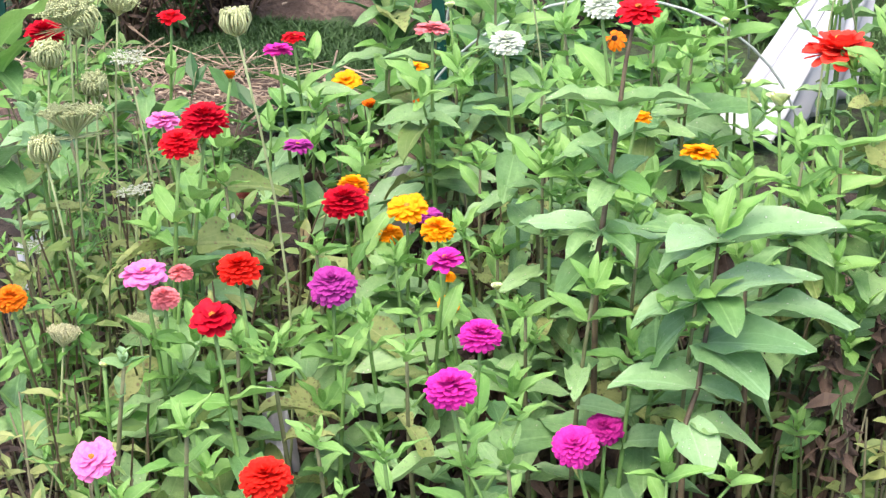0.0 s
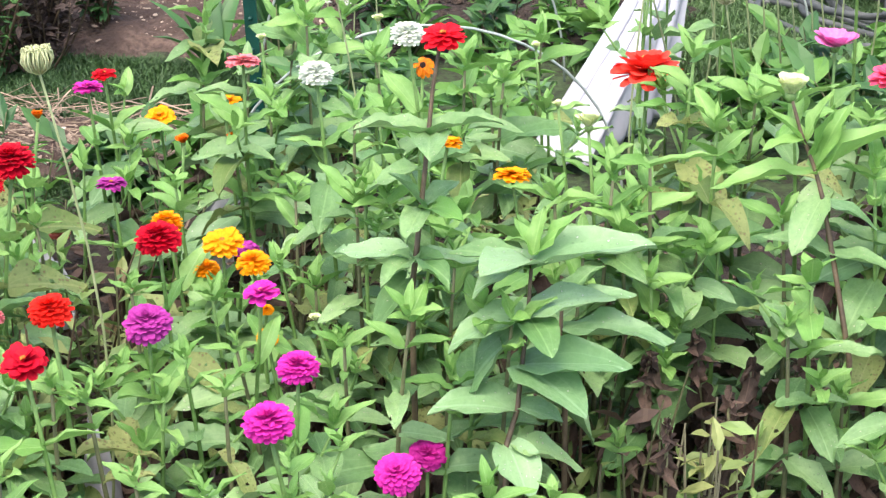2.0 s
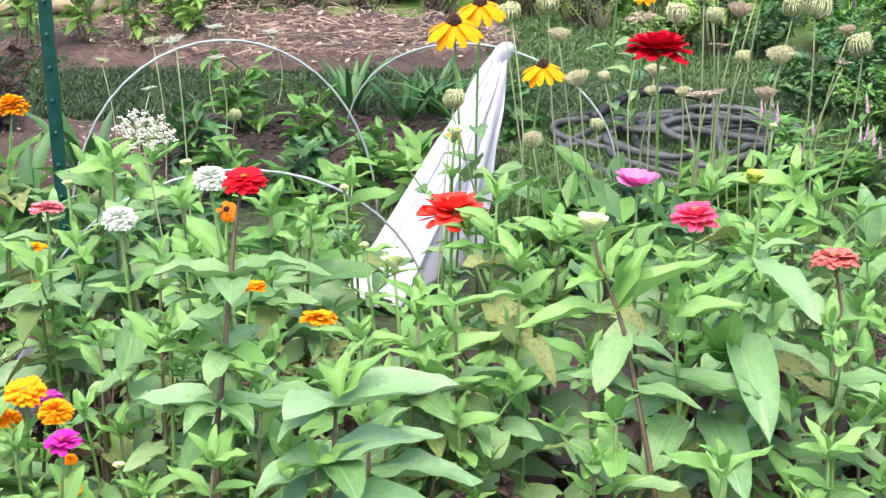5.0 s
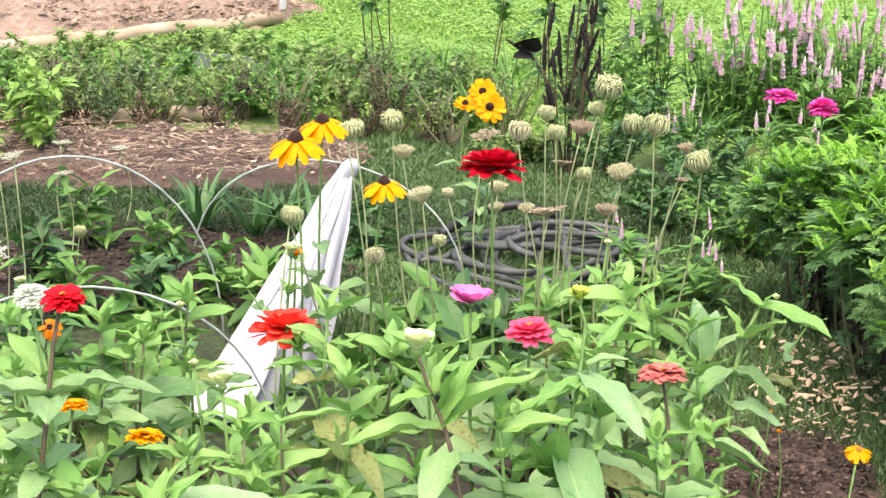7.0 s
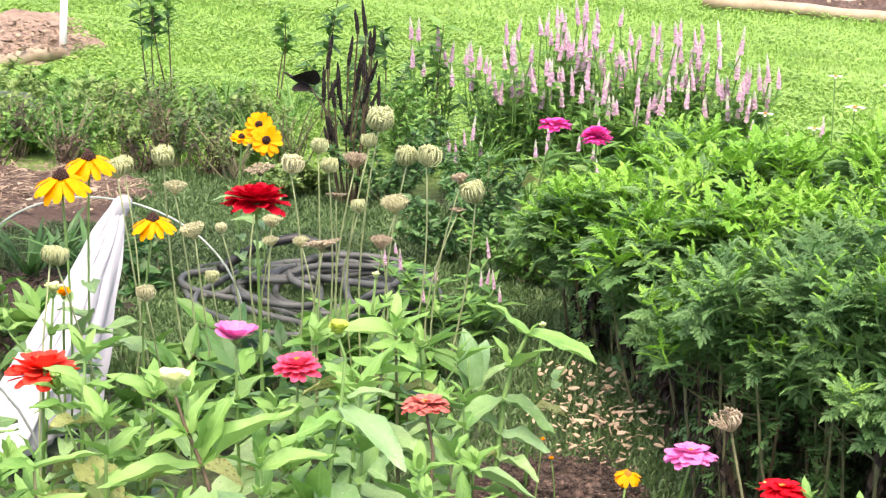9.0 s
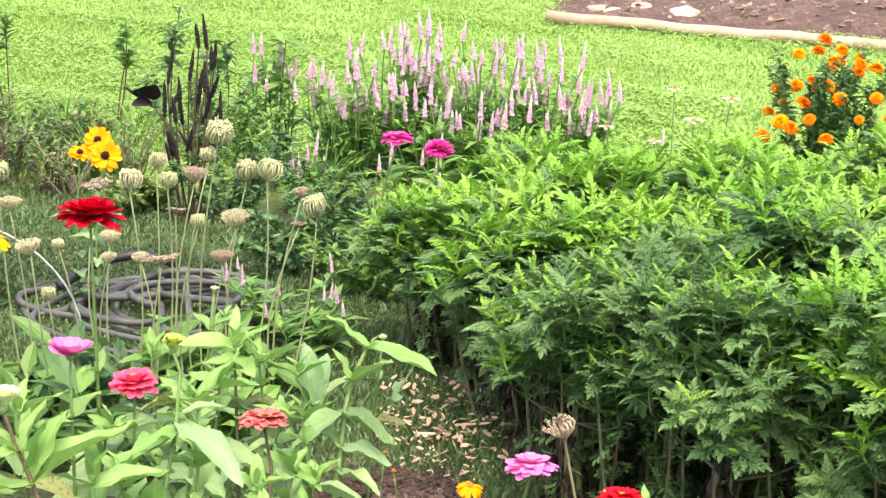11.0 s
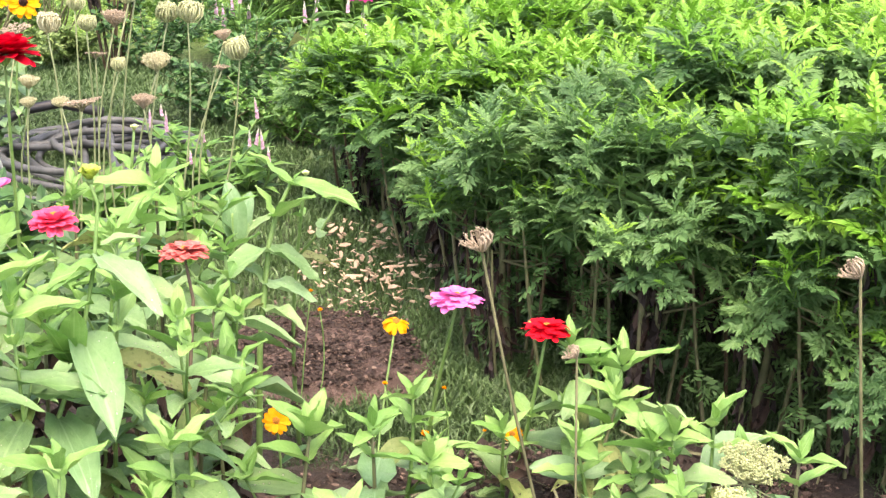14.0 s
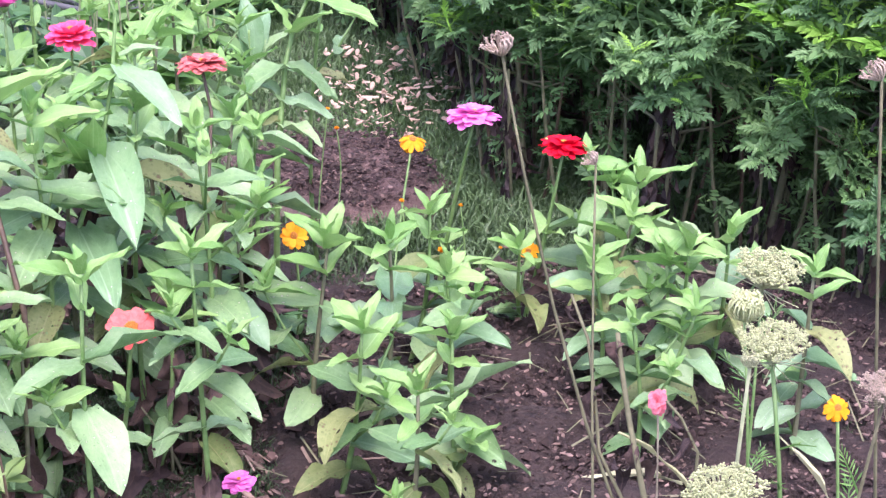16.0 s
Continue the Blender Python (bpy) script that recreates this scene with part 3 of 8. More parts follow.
def leaf_between(plant, base, tip, kind, wide=1.0, roll=0.0):
    """One leaf of a plant from its base to its tip, both in the world."""
    foot = plant.matrix_basis.translation / GROW
    base, tip = Vector(base) - foot, Vector(tip) - foot
    d = tip - base
    azimuth, rise = math.degrees(math.atan2(d.y, d.x)), math.degrees(math.atan2(d.z, math.hypot(d.x, d.y)))
    rng = random.Random(int(base.x * 9973 + base.z * 7919))
    # the leaf bows, so its chord lies below its first direction
    part("leaf", rng.choice(leaf_mesh(kind)), plant, aim(base, azimuth, rise + 14, (d.length * 1.06 * wide, d.length * 1.06, d.length * 1.06), roll))


def trained(points, stem="dark", words="large grey-green leaves", thick=0.0034):
    """A zinnia whose stem runs through the given points, the first on the ground; its leaves are set one by one."""
    foot = Vector(points[0])
    plant = thing("zinnia", foot, f"zinnia with {words} on a {'dark' if stem == 'dark' else 'green'} stem", "flower", "zinnias in the bed")
    line, pts = [Vector(p) - foot for p in points], []
    for p, q_ in zip(line, line[1:]):
        pts += [p.lerp(q_, i / 3) for i in range(3)]
    pts.append(line[-1])
    b = Build()
    b.tube(pts, [thick * (1 - 0.5 * i / len(pts)) for i in range(len(pts))], 7)
    part("stem", b.mesh("stem", {"green": STEM_GREEN, "dark": STEM_DARK, "woody": STEM_WOODY}[stem]), plant)
    return plant


# ---- wild carrot ----
UMBELS = {}


def umbel_mesh(form, tone):
    """A head of wild carrot of radius 1 above the stem's end: closed nest, open disc or ball of seed."""
    key = (form, tone)
    if key not in UMBELS:
        b, rng = Build(), random.Random(ord(form[0]) * 5 + len(tone))
        n = {"nest": 48, "disc": 30, "ball": 64, "curled": 30, "fuzzy": 56}[form]
        for k in range(n):
            t = (k + 0.5) / n
            a, r = k * 2.39996, t ** 0.5
            d = Vector((math.cos(a), math.sin(a), 0))
            if form == "nest":
                j = rng.uniform(0.82, 1.1)
                line = [d * (0.15 + 0.75 * r * j) * math.cos(radians(w)) + Vector((rng.uniform(-0.05, 0.05), rng.uniform(-0.05, 0.05), 0.7 + 0.68 * j * math.sin(radians(w)))) for w in (-82, -45, -5, 28, 28 + 30 * rng.random())]
                mid, end = line[2], line[-1]
            elif form == "curled":
                # a cup of rays that bend in at the rim, open at one side
                j, w = rng.uniform(0.8, 1.12), max(0.0, math.cos(a - 0.6))
                r = 0.35 + 0.65 * r
                line = [d * 0.4 * r + Vector((0, 0, 0.25)), d * 0.85 * r * j + Vector((0, 0, 0.72)), d * (0.98 + 0.35 * w) * r + Vector((0, 0, 1.22 * j - 0.25 * w)), d * (0.7 + 0.75 * w) * r + Vector((0, 0, 1.55 * j - 0.4 * w)), d * (0.35 + 1.3 * w) * r + Vector((rng.uniform(-0.1, 0.1), rng.uniform(-0.1, 0.1), 1.5 * j - 0.35 * w))]
                mid, end = line[2], line[-2]
            elif form == "fuzzy":
                mid, end = d * (0.6 * r) + Vector((0, 0, 0.45)), d * (r * rng.uniform(0.84, 1.14)) + Vector((0, 0, 0.66 + 0.42 * r - 0.42 * r ** 4 + rng.uniform(-0.11, 0.11)))
            elif form == "ball":
                mid, end = d * (0.75 * r) + Vector((0, 0, 0.6)), d * (1.0 * r) + Vector((0, 0, 1.05 + 0.3 * (1 - r)))
            else:
                mid, end = d * (0.5 * r) + Vector((0, 0, 0.32)), d * r + Vector((0, 0, 0.55 + 0.06 * math.sin(k)))
            if form in ("nest", "curled"):
                b.tube([(0, 0, 0), *line], [0.03, 0.03, 0.035, 0.045, 0.06, 0.04] if form == "nest" else [0.05, 0.05, 0.06, 0.075, 0.06, 0.02], 4, 0, False)
            else:
                b.tube([(0, 0, 0), d * 0.25 * r + Vector((0, 0, 0.25)), mid, end], [0.035, 0.03, 0.03, 0.03], 4, 0 if form == "ball" else 1, False)
            if form == "fuzzy":
                # tiny florets stand on threads round each ray's end
                if k % 4 == 0:
                    w = rng.uniform(0.75, 1.25)
                    b.tube([(0, 0, 0), d * 0.55 * w + Vector((0, 0, 0.02)), d * 1.05 * w + Vector((0, 0, rng.uniform(-0.1, 0.25)))], [0.022, 0.016, 0.008], 3, 1, False)
                for j in range(26):
                    w, e = rng.uniform(0, 6.28), rng.uniform(-0.3, 1.2)
                    o = end + Vector((math.cos(w) * math.cos(e), math.sin(w) * math.cos(e), math.sin(e))) * rng.uniform(0.09, 0.17)
                    b.tube([end, o], [0.008, 0.008], 3, 1, False)
                    b.blob(o, rng.uniform(0.022, 0.046), 0.8, 0, rng)
                continue
            for j in range(5 if form == "curled" else 15 if form == "disc" else 8 if form == "nest" else 6):
                o = Vector((rng.uniform(-1, 1), rng.uniform(-1, 1), rng.uniform(-0.25, 0.25) if form == "disc" else rng.uniform(-1.2, 0.6))) * (0.15 if form != "disc" else 0.13)
                b.blob(end + o, rng.uniform(0.05, 0.09) if form == "nest" else rng.uniform(0.035, 0.06), 0.6 if form == "disc" else 1.2, 0, rng)
        tones = {"fresh": LACE_FRESH, "seed": LACE, "green": LACE_GREEN, "white": LACE_WHITE, "tan": LACE_TAN}
        UMBELS[key] = b.mesh("umbel_" + form, tones[tone], LACE_GREEN if form == "fuzzy" and tone != "tan" else STEM_PALE if tone != "tan" else STEM_DRY)
    return UMBELS[key]


def wild_carrot(x, y, z, form, tone, radius, lean=(0.0, 0.0), dry=False, thick=0.0015, lean_head=0.0, seed=0, bow=0.0):
    rng = random.Random(int(x * 541 + y * 877) + seed)
    foot = (x + lean[0], y + lean[1])
    words = {"nest": "closed nest-like", "disc": "flat open", "ball": "rounded", "curled": "dried curled", "fuzzy": "wide fuzzy"}[form]
    plant = thing("wild_carrot", (foot[0], foot[1], 0), f"wild carrot with a {words} {tone} head", "wild carrot", "wild carrots")
    top = Vector((x - foot[0], y - foot[1], z - radius * 0.6))
    b = Build()
    pts = stem_points((0, 0, -0.02), top, rng, 0.03)
    pts = [p + Vector((-bow, 0, 0)) * math.sin(math.pi * i / (len(pts) - 1)) for i, p in enumerate(map(Vector, pts))]
    b.tube(pts, [thick * (1.25 - 0.06 * i) for i in range(8)], 5)
    part("stalk", b.mesh("stalk", STEM_OLD if dry else STEM_GREEN if tone == "fresh" else STEM_PALE), plant)
    m = Matrix.Translation(pts[-1]) @ Euler((radians(rng.uniform(-14, 14) + lean_head), radians(rng.uniform(-14, 14) + (22 if form == "curled" else 0)), 2.9 if form == "curled" else rng.uniform(0, 6))).to_matrix().to_4x4() @ Matrix.Scale(radius, 4)
    tagged(part("umbel", umbel_mesh(form, tone), plant, m), kind="stuff")
    if form == "fuzzy":
        # thread-like green leaves along the stalk
        f = Build()
        for k in range(11):
            at, a, up = on_line(pts, z * (0.25 + 0.06 * k)), rng.uniform(0, 360), rng.uniform(10, 60)
            size = rng.uniform(0.03, 0.055)
            g = aim(at, a, up, size, rng.uniform(-40, 40))
            f.tube([g @ Vector((0, 0, 0)), g @ Vector((0, 0.5, 0.03)), g @ Vector((0, 1, -0.1))], [0.0009, 0.0007, 0.0004], 3, 0, False)
            for j in range(16):
                t, s_ = 0.2 + 0.05 * j, 1 if j % 2 else -1
                p, e = Vector((0, t, 0)), Vector((s_ * 0.3 * (1.15 - t), t + 0.18, rng.uniform(-0.08, 0.08)))
                w = Vector((0, 0.03, 0))
                f.add([g @ p, g @ (p.lerp(e, 0.6) + w), g @ e, g @ (p.lerp(e, 0.6) - w)], [(0, 1, 2, 3)])
        tagged(part("foliage", f.mesh("foliage", WEED, smooth=False), plant), kind="stuff")
    return plant


def coneflower(x, y, z, radius, tilt=18, towards=-90, lean=(0.0, 0.0), form="daisy", colour="yellow", heart="cone"):
    """A yellow coneflower with drooping rays round a dark cone, on a thin dark stalk."""
    rng = random.Random(int(x * 431 + y * 77))
    foot = (x + lean[0], y + lean[1])
    plant = thing("coneflower", (foot[0], foot[1], 0), f"{colour} coneflower with a dark brown centre on a thin stalk", "flower", "coneflowers")
    top = Vector((x - foot[0], y - foot[1], z))
    pts = stem_points((0, 0, -0.02), top - Vector((0, 0, 0.01)), rng, 0.02)
    b = Build()
    b.tube(pts, 0.0022, 5)
    part("stem", b.mesh("stem", STEM_GREEN), plant)
    add_bloom(plant, top, form, colour, radius, tilt, towards, heart)
    for k in range(5):
        at = on_line(pts, z * (0.12 + 0.12 * k))
        part("leaf", rng.choice(leaf_mesh("green")), plant, aim(at, rng.uniform(0, 360), 15, rng.uniform(0.05, 0.08)))
    return plant


# ---- lobed-leaf weed bush ----
def lobed_leaf(b, m, length, rng, mat=0, cut=1.0, hub=4):
    """A feathery cut leaf: a thin rib with pairs of slim pointed lobes, the lower ones lobed again."""
    verts, faces = [], []

    def put(p):
        t = p.y / length
        verts.append(m @ (p + Vector((0, 0, length * (0.16 * t - 0.28 * t * t)))))
        return len(verts) - 1

    def lobe(root, at, way, reach, wide):
        # a slim kite from the vertex root, which lies at the place at
        across = Vector((-way.y, way.x, 0))
        mid, lift = at + way * reach * 0.45, Vector((0, 0, reach * 0.12))
        left, tip, right = put(mid + across * wide + lift), put(at + way * reach), put(mid - across * wide + lift)
        faces.extend([(root, right, tip), (root, tip, left)])
        return left, mid + across * wide, right, mid - across * wide

    spots = (0.0, 0.2, 0.36, 0.52, 0.66, 0.78)
    ribs = [put(Vector((0, length * t, 0))) for t in spots]
    side = [put(Vector((0.07 * length, length * t, 0))) for t in spots]
    faces.extend((ribs[k], side[k], side[k + 1], ribs[k + 1]) for k in range(5))
    for k, reach in ((1, 0.36), (2, 0.42), (3, 0.36), (4, 0.26)):
        for s in (-1, 1):
            r, slope = cut * reach * length * rng.uniform(0.8, 1.2), radians(rng.uniform(36, 52))
            way = Vector((s * math.cos(slope), math.sin(slope), 0))
            left, lp, right, rp = lobe(ribs[k], Vector((0, length * spots[k], 0)), way, r, 0.14 * r + 0.024 * length)
            if reach > 0.3 and cut > 0.8:
                for v, p, turn in ((left, lp, 0.65), (right, rp, -0.65)):
                    c, n = math.cos(turn), math.sin(turn)
                    lobe(v, p, Vector((way.x * c - way.y * n, way.x * n + way.y * c, 0)), r * 0.5, 0.12 * r)
    lobe(ribs[5], Vector((0, length * 0.78, 0)), Vector((0, 1, 0)), 0.26 * length, 0.08 * length)
    lobe(ribs[4], Vector((0, length * 0.66, 0)), Vector((0, 1, 0)), 0.36 * length, 0.09 * length)
    k = len(b.v)
    b.add(verts, faces, mat)
    b.f.append((k, k + 6, hub))
    b.mi.append(mat)


def rosette(b, m, leaves, size, rng, bright, hub):
    """Cut leaves all round the end of a twig, smaller, upright and brighter towards its tip."""
    a = rng.uniform(0, 360)
    for k in range(leaves):
        t = k / (leaves - 1)
        long = size * (1.0 - 0.36 * t ** 1.4) * rng.uniform(0.85, 1.15)
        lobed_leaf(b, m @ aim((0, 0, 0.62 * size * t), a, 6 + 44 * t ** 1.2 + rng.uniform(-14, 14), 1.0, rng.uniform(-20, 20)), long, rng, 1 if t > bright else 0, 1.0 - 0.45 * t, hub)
        a += 137.5 + rng.uniform(-15, 15)


def sprig_build(seed, bright):
    """The end of a branch: a leading tip and three side twigs, each with its rosette. One unit is its height."""
    b, rng = Build(), random.Random(seed)
    b.tube([(0, 0, 0), (0.02, 0, 0.4), (0, 0.01, 0.7)], [0.03, 0.025, 0.012], 4)
    rosette(b, Matrix.Translation((0, 0.01, 0.36)), 12, 0.82, rng, bright, len(b.v) - 1)
    turn = rng.uniform(0, 360)
    for k in range(3):
        end = Vector((0, 0, 0.05 + 0.1 * k)) + aim((0, 0, 0), turn + 120 * k, rng.uniform(15, 40)).to_3x3() @ Vector((0, rng.uniform(0.4, 0.6), 0))
        b.tube([(0, 0, 0.02 + 0.08 * k), end * 0.6, end], [0.018, 0.014, 0.01], 4, 0, False)
        hub = len(b.v) - 1
        b.f.append((4, hub - 11, hub - 10))
        b.mi.append(0)
        lean = Euler((rng.uniform(-0.4, 0.4), rng.uniform(-0.4, 0.4), 0)).to_matrix().to_4x4()
        rosette(b, Matrix.Translation(end) @ lean, 8, rng.uniform(0.5, 0.7), rng, bright + 0.08, hub)
    return b


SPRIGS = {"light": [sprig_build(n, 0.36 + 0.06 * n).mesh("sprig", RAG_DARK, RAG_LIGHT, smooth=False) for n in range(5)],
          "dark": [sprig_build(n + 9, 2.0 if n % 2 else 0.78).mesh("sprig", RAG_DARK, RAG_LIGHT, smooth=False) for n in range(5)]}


def ragweed(x, y, height, spread, count, seed=0, size=0.074, low=0.3, tips=0.8):
    """A bushy weed: brown upright stem, branches that carry sprigs of cut leaves, lighter at the tips. A tips value
    above 1 paints a shaded side with dark sprigs.
    """
    rng = random.Random(int(x * 313 + y * 173) + seed)
    plant = thing("ragweed", (x, y, 0), "tall bushy green ragweed with finely cut leaves and brown stems", "weed", "ragweed thicket")
    b = Build()
    pts = stem_points((0, 0, -0.02), (rng.uniform(-0.03, 0.03), rng.uniform(-0.03, 0.03), height * 0.92), rng, 0.02)
    b.tube(pts, [0.007 - 0.004 * i / 7 for i in range(8)], 6)
    part("stem", b.mesh("stem", STEM_WOODY), plant)
    twigs = Build()
    for k in range(count):
        t = (k + 0.5) / count
        h = height * (low + (1 - low) * t ** 0.8)
        a = k * 137.5 + rng.uniform(-25, 25)
        reach = spread * (1 - 0.5 * max(0, (h / height - 0.45) / 0.55) ** 1.6) * rng.uniform(0.45, 1.05)
        at = on_line(pts, max(0.04, h - reach * 0.5 - 0.03))
        end = Vector((math.cos(radians(a)) * reach, math.sin(radians(a)) * reach, h - size * 0.6))
        if reach > 0.06:
            twigs.tube([at, at.lerp(end, 0.6) + Vector((0, 0, -0.01)), end], [0.003, 0.002, 0.0015], 4, 0, False)
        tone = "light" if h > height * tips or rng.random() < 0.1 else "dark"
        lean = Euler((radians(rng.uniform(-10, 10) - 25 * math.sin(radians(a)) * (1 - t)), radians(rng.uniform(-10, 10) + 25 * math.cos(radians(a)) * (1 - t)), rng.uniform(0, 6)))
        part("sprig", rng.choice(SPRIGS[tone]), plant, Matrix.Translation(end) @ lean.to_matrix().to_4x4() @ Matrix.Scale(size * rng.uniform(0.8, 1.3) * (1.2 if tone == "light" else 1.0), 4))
    tagged(part("branching", twigs.mesh("branching", STEM_WOODY), plant), kind="stuff")
    canes = Build()
    for k in range(8):
        a, r = rng.uniform(0, 6.28), spread * rng.uniform(0.2, 0.95)
        p = (r * math.cos(a), r * math.sin(a))
        high = height * rng.uniform(0.55, 0.8)
        canes.tube([(p[0] * 0.6, p[1] * 0.6, -0.01), (p[0] * 0.85, p[1] * 0.85, high * 0.5), (p[0], p[1], high)], [0.0034, 0.0028, 0.0018], 5, 0 if rng.random() < 0.6 else 2, False)
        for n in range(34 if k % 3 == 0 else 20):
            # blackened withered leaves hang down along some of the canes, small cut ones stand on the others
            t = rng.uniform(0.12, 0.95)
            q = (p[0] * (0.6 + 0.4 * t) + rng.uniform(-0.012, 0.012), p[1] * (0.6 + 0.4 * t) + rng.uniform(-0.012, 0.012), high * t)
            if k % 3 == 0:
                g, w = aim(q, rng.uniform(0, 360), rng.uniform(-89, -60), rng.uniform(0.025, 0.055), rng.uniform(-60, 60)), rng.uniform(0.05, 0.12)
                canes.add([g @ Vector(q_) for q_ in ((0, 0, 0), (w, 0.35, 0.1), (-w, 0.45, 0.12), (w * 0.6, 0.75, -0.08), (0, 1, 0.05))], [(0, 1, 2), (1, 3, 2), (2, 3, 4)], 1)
                continue
            g = aim(q, rng.uniform(0, 360), rng.uniform(-40, 40), rng.uniform(0.025, 0.05), rng.uniform(-60, 60))
            for y_, reach_ in ((0.12, 0.34), (0.34, 0.4), (0.56, 0.3), (0.7, 0.0)):
                for s_ in (-1, 1) if reach_ else (0,):
                    tip = Vector((s_ * reach_, y_ + 0.3, rng.uniform(-0.12, 0.06)))
                    side = Vector((0.05, 0.09, 0)) if s_ else Vector((0.07, 0, 0))
                    base = Vector((0, y_, 0))
                    canes.add([g @ base, g @ (base.lerp(tip, 0.5) + side), g @ tip, g @ (base.lerp(tip, 0.5) - side)], [(0, 1, 2, 3)], 3)
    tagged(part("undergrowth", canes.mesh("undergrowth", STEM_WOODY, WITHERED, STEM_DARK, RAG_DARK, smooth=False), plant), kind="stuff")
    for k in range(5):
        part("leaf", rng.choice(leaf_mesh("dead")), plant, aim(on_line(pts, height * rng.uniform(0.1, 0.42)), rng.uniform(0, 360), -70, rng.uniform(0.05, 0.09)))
    return plant


def dead_stalk(points, thick):
    """A dry broken stem with a few withered leaves."""
    foot = Vector(points[0])
    stalk = thing("dead_stalk", foot, "dry grey-brown dead stalk standing in the soil", "dead plant", "dead stalks")
    line = [Vector(p) - foot for p in points]
    b = Build()
    b.tube(line, [thick * (1.2 - 0.08 * i) for i in range(len(line))], 6)
    part("stem", b.mesh("stem", STEM_OLD), stalk)
    rng = random.Random(int(foot.x * 999))
    for k in range(4):
        part("leaf", rng.choice(leaf_mesh("dead")), stalk, aim(line[1].lerp(line[-1], rng.random()), rng.uniform(0, 360), rng.uniform(-80, 0), rng.uniform(0.02, 0.04)))
    return stalk


# ---- ground ----
def spread_axis(lo, hi, step, far):
    inner = list(np.arange(lo, hi + step / 2, step))
    out, s = [], step
    d = 0.0
    while d < far:
        s *= 1.7
        d += s
        out.append(d)
    return [lo - v for v in reversed(out)] + inner + [hi + v for v in out]


def ground_height(x, y):
    near = max(0.0, 1 - max(abs(x), abs(y - 5)) / 14)
    return near * (0.012 * noise.noise((x * 2.1, y * 2.1, 3)) + 0.005 * noise.noise((x * 9, y * 9, 7))) - 0.006


_xs, _ys = spread_axis(-4.5, 5.5, 0.1, 2500), spread_axis(-1.5, 11, 0.1, 2500)
_gb = Build()
_gb.add([(x, y, ground_height(x, y)) for y in _ys for x in _xs],
        [(j * len(_xs) + i, j * len(_xs) + i + 1, (j + 1) * len(_xs) + i + 1, (j + 1) * len(_xs) + i) for j in range(len(_ys) - 1) for i in range(len(_xs) - 1)])
solid("ground", _gb.mesh("ground", GROUND), "flat garden ground of close grass and bare earth", "ground", kind="structure")


def bed(name, x, y, rx, ry, high, material, label, turn=0.0, rough=0.02, seed=0):
    """A low mound of soil or mulch whose uneven edge sinks into the ground."""
    n, b = 44, Build()
    verts = []
    for j in range(n + 1):
        for i in range(n + 1):
            u, v = 2.3 * i / n - 1.15, 2.3 * j / n - 1.15
            edge = (u * u * u * u + v * v * v * v) ** 0.25 + 0.16 * noise.noise((u * 2.2 + seed, v * 2.2, seed * 3.7))
            z = high * max(-1.2, 1 - max(0, edge) ** 5) + rough * noise.noise((u * rx * 11, v * ry * 11, seed)) + rough * 0.6 * noise.noise((u * rx * 33, v * ry * 33, seed + 5))
            verts.append((u * rx, v * ry, z))
    b.add(verts, [(j * (n + 1) + i, j * (n + 1) + i + 1, (j + 1) * (n + 1) + i + 1, (j + 1) * (n + 1) + i) for j in range(n) for i in range(n)])
    return solid(name, b.mesh(name, material), label, "garden bed", pose(x, y, 0, 0, 0, turn), kind="structure")


bed("soil_bed_1", -0.55, 1.95, 1.0, 0.85, 0.018, SOIL, "zinnia bed of dark brown soil and dry litter", 0, 0.018, 1)
bed("soil_bed_2", 0.68, 1.82, 0.6, 0.62, 0.022, SOIL, "dark crumbly soil between young zinnias", 0, 0.022, 2)
bed("soil_bed_3", 0.45, 2.81, 0.16, 0.165, 0.02, MULCH, "small patch of brown bare soil", 12, 0.014, 3)
bed("soil_bed_4", -0.74, 3.75, 0.4, 0.3, 0.02, SOIL, "dark soil under the hoops", 5, 0.018, 4)
bed("mulch_bed_1", -0.96, 4.66, 0.62, 0.3, 0.03, MULCH, "bed covered with brown mulch and straw", 5, 0.022, 5)
bed("mulch_bed_2", -1.45, 2.85, 0.55, 0.15, 0.025, MULCH, "brown mulch with pale straw", 5, 0.02, 6)
bed("mulch_bed_3", -1.5, 3.64, 0.55, 0.26, 0.025, MULCH, "brown mulch under dark shrubs", 5, 0.02, 7)
bed("mulch_bed_4", -1.5, 6.75, 0.78, 0.5, 0.05, SANDY, "raised bed of pale brown mulch behind a log", 28, 0.03, 8)
bed("mulch_bed_5", 3.05, 8.35, 1.15, 0.72, 0.05, MULCH, "mulched bed behind a log", -16, 0.03, 9)


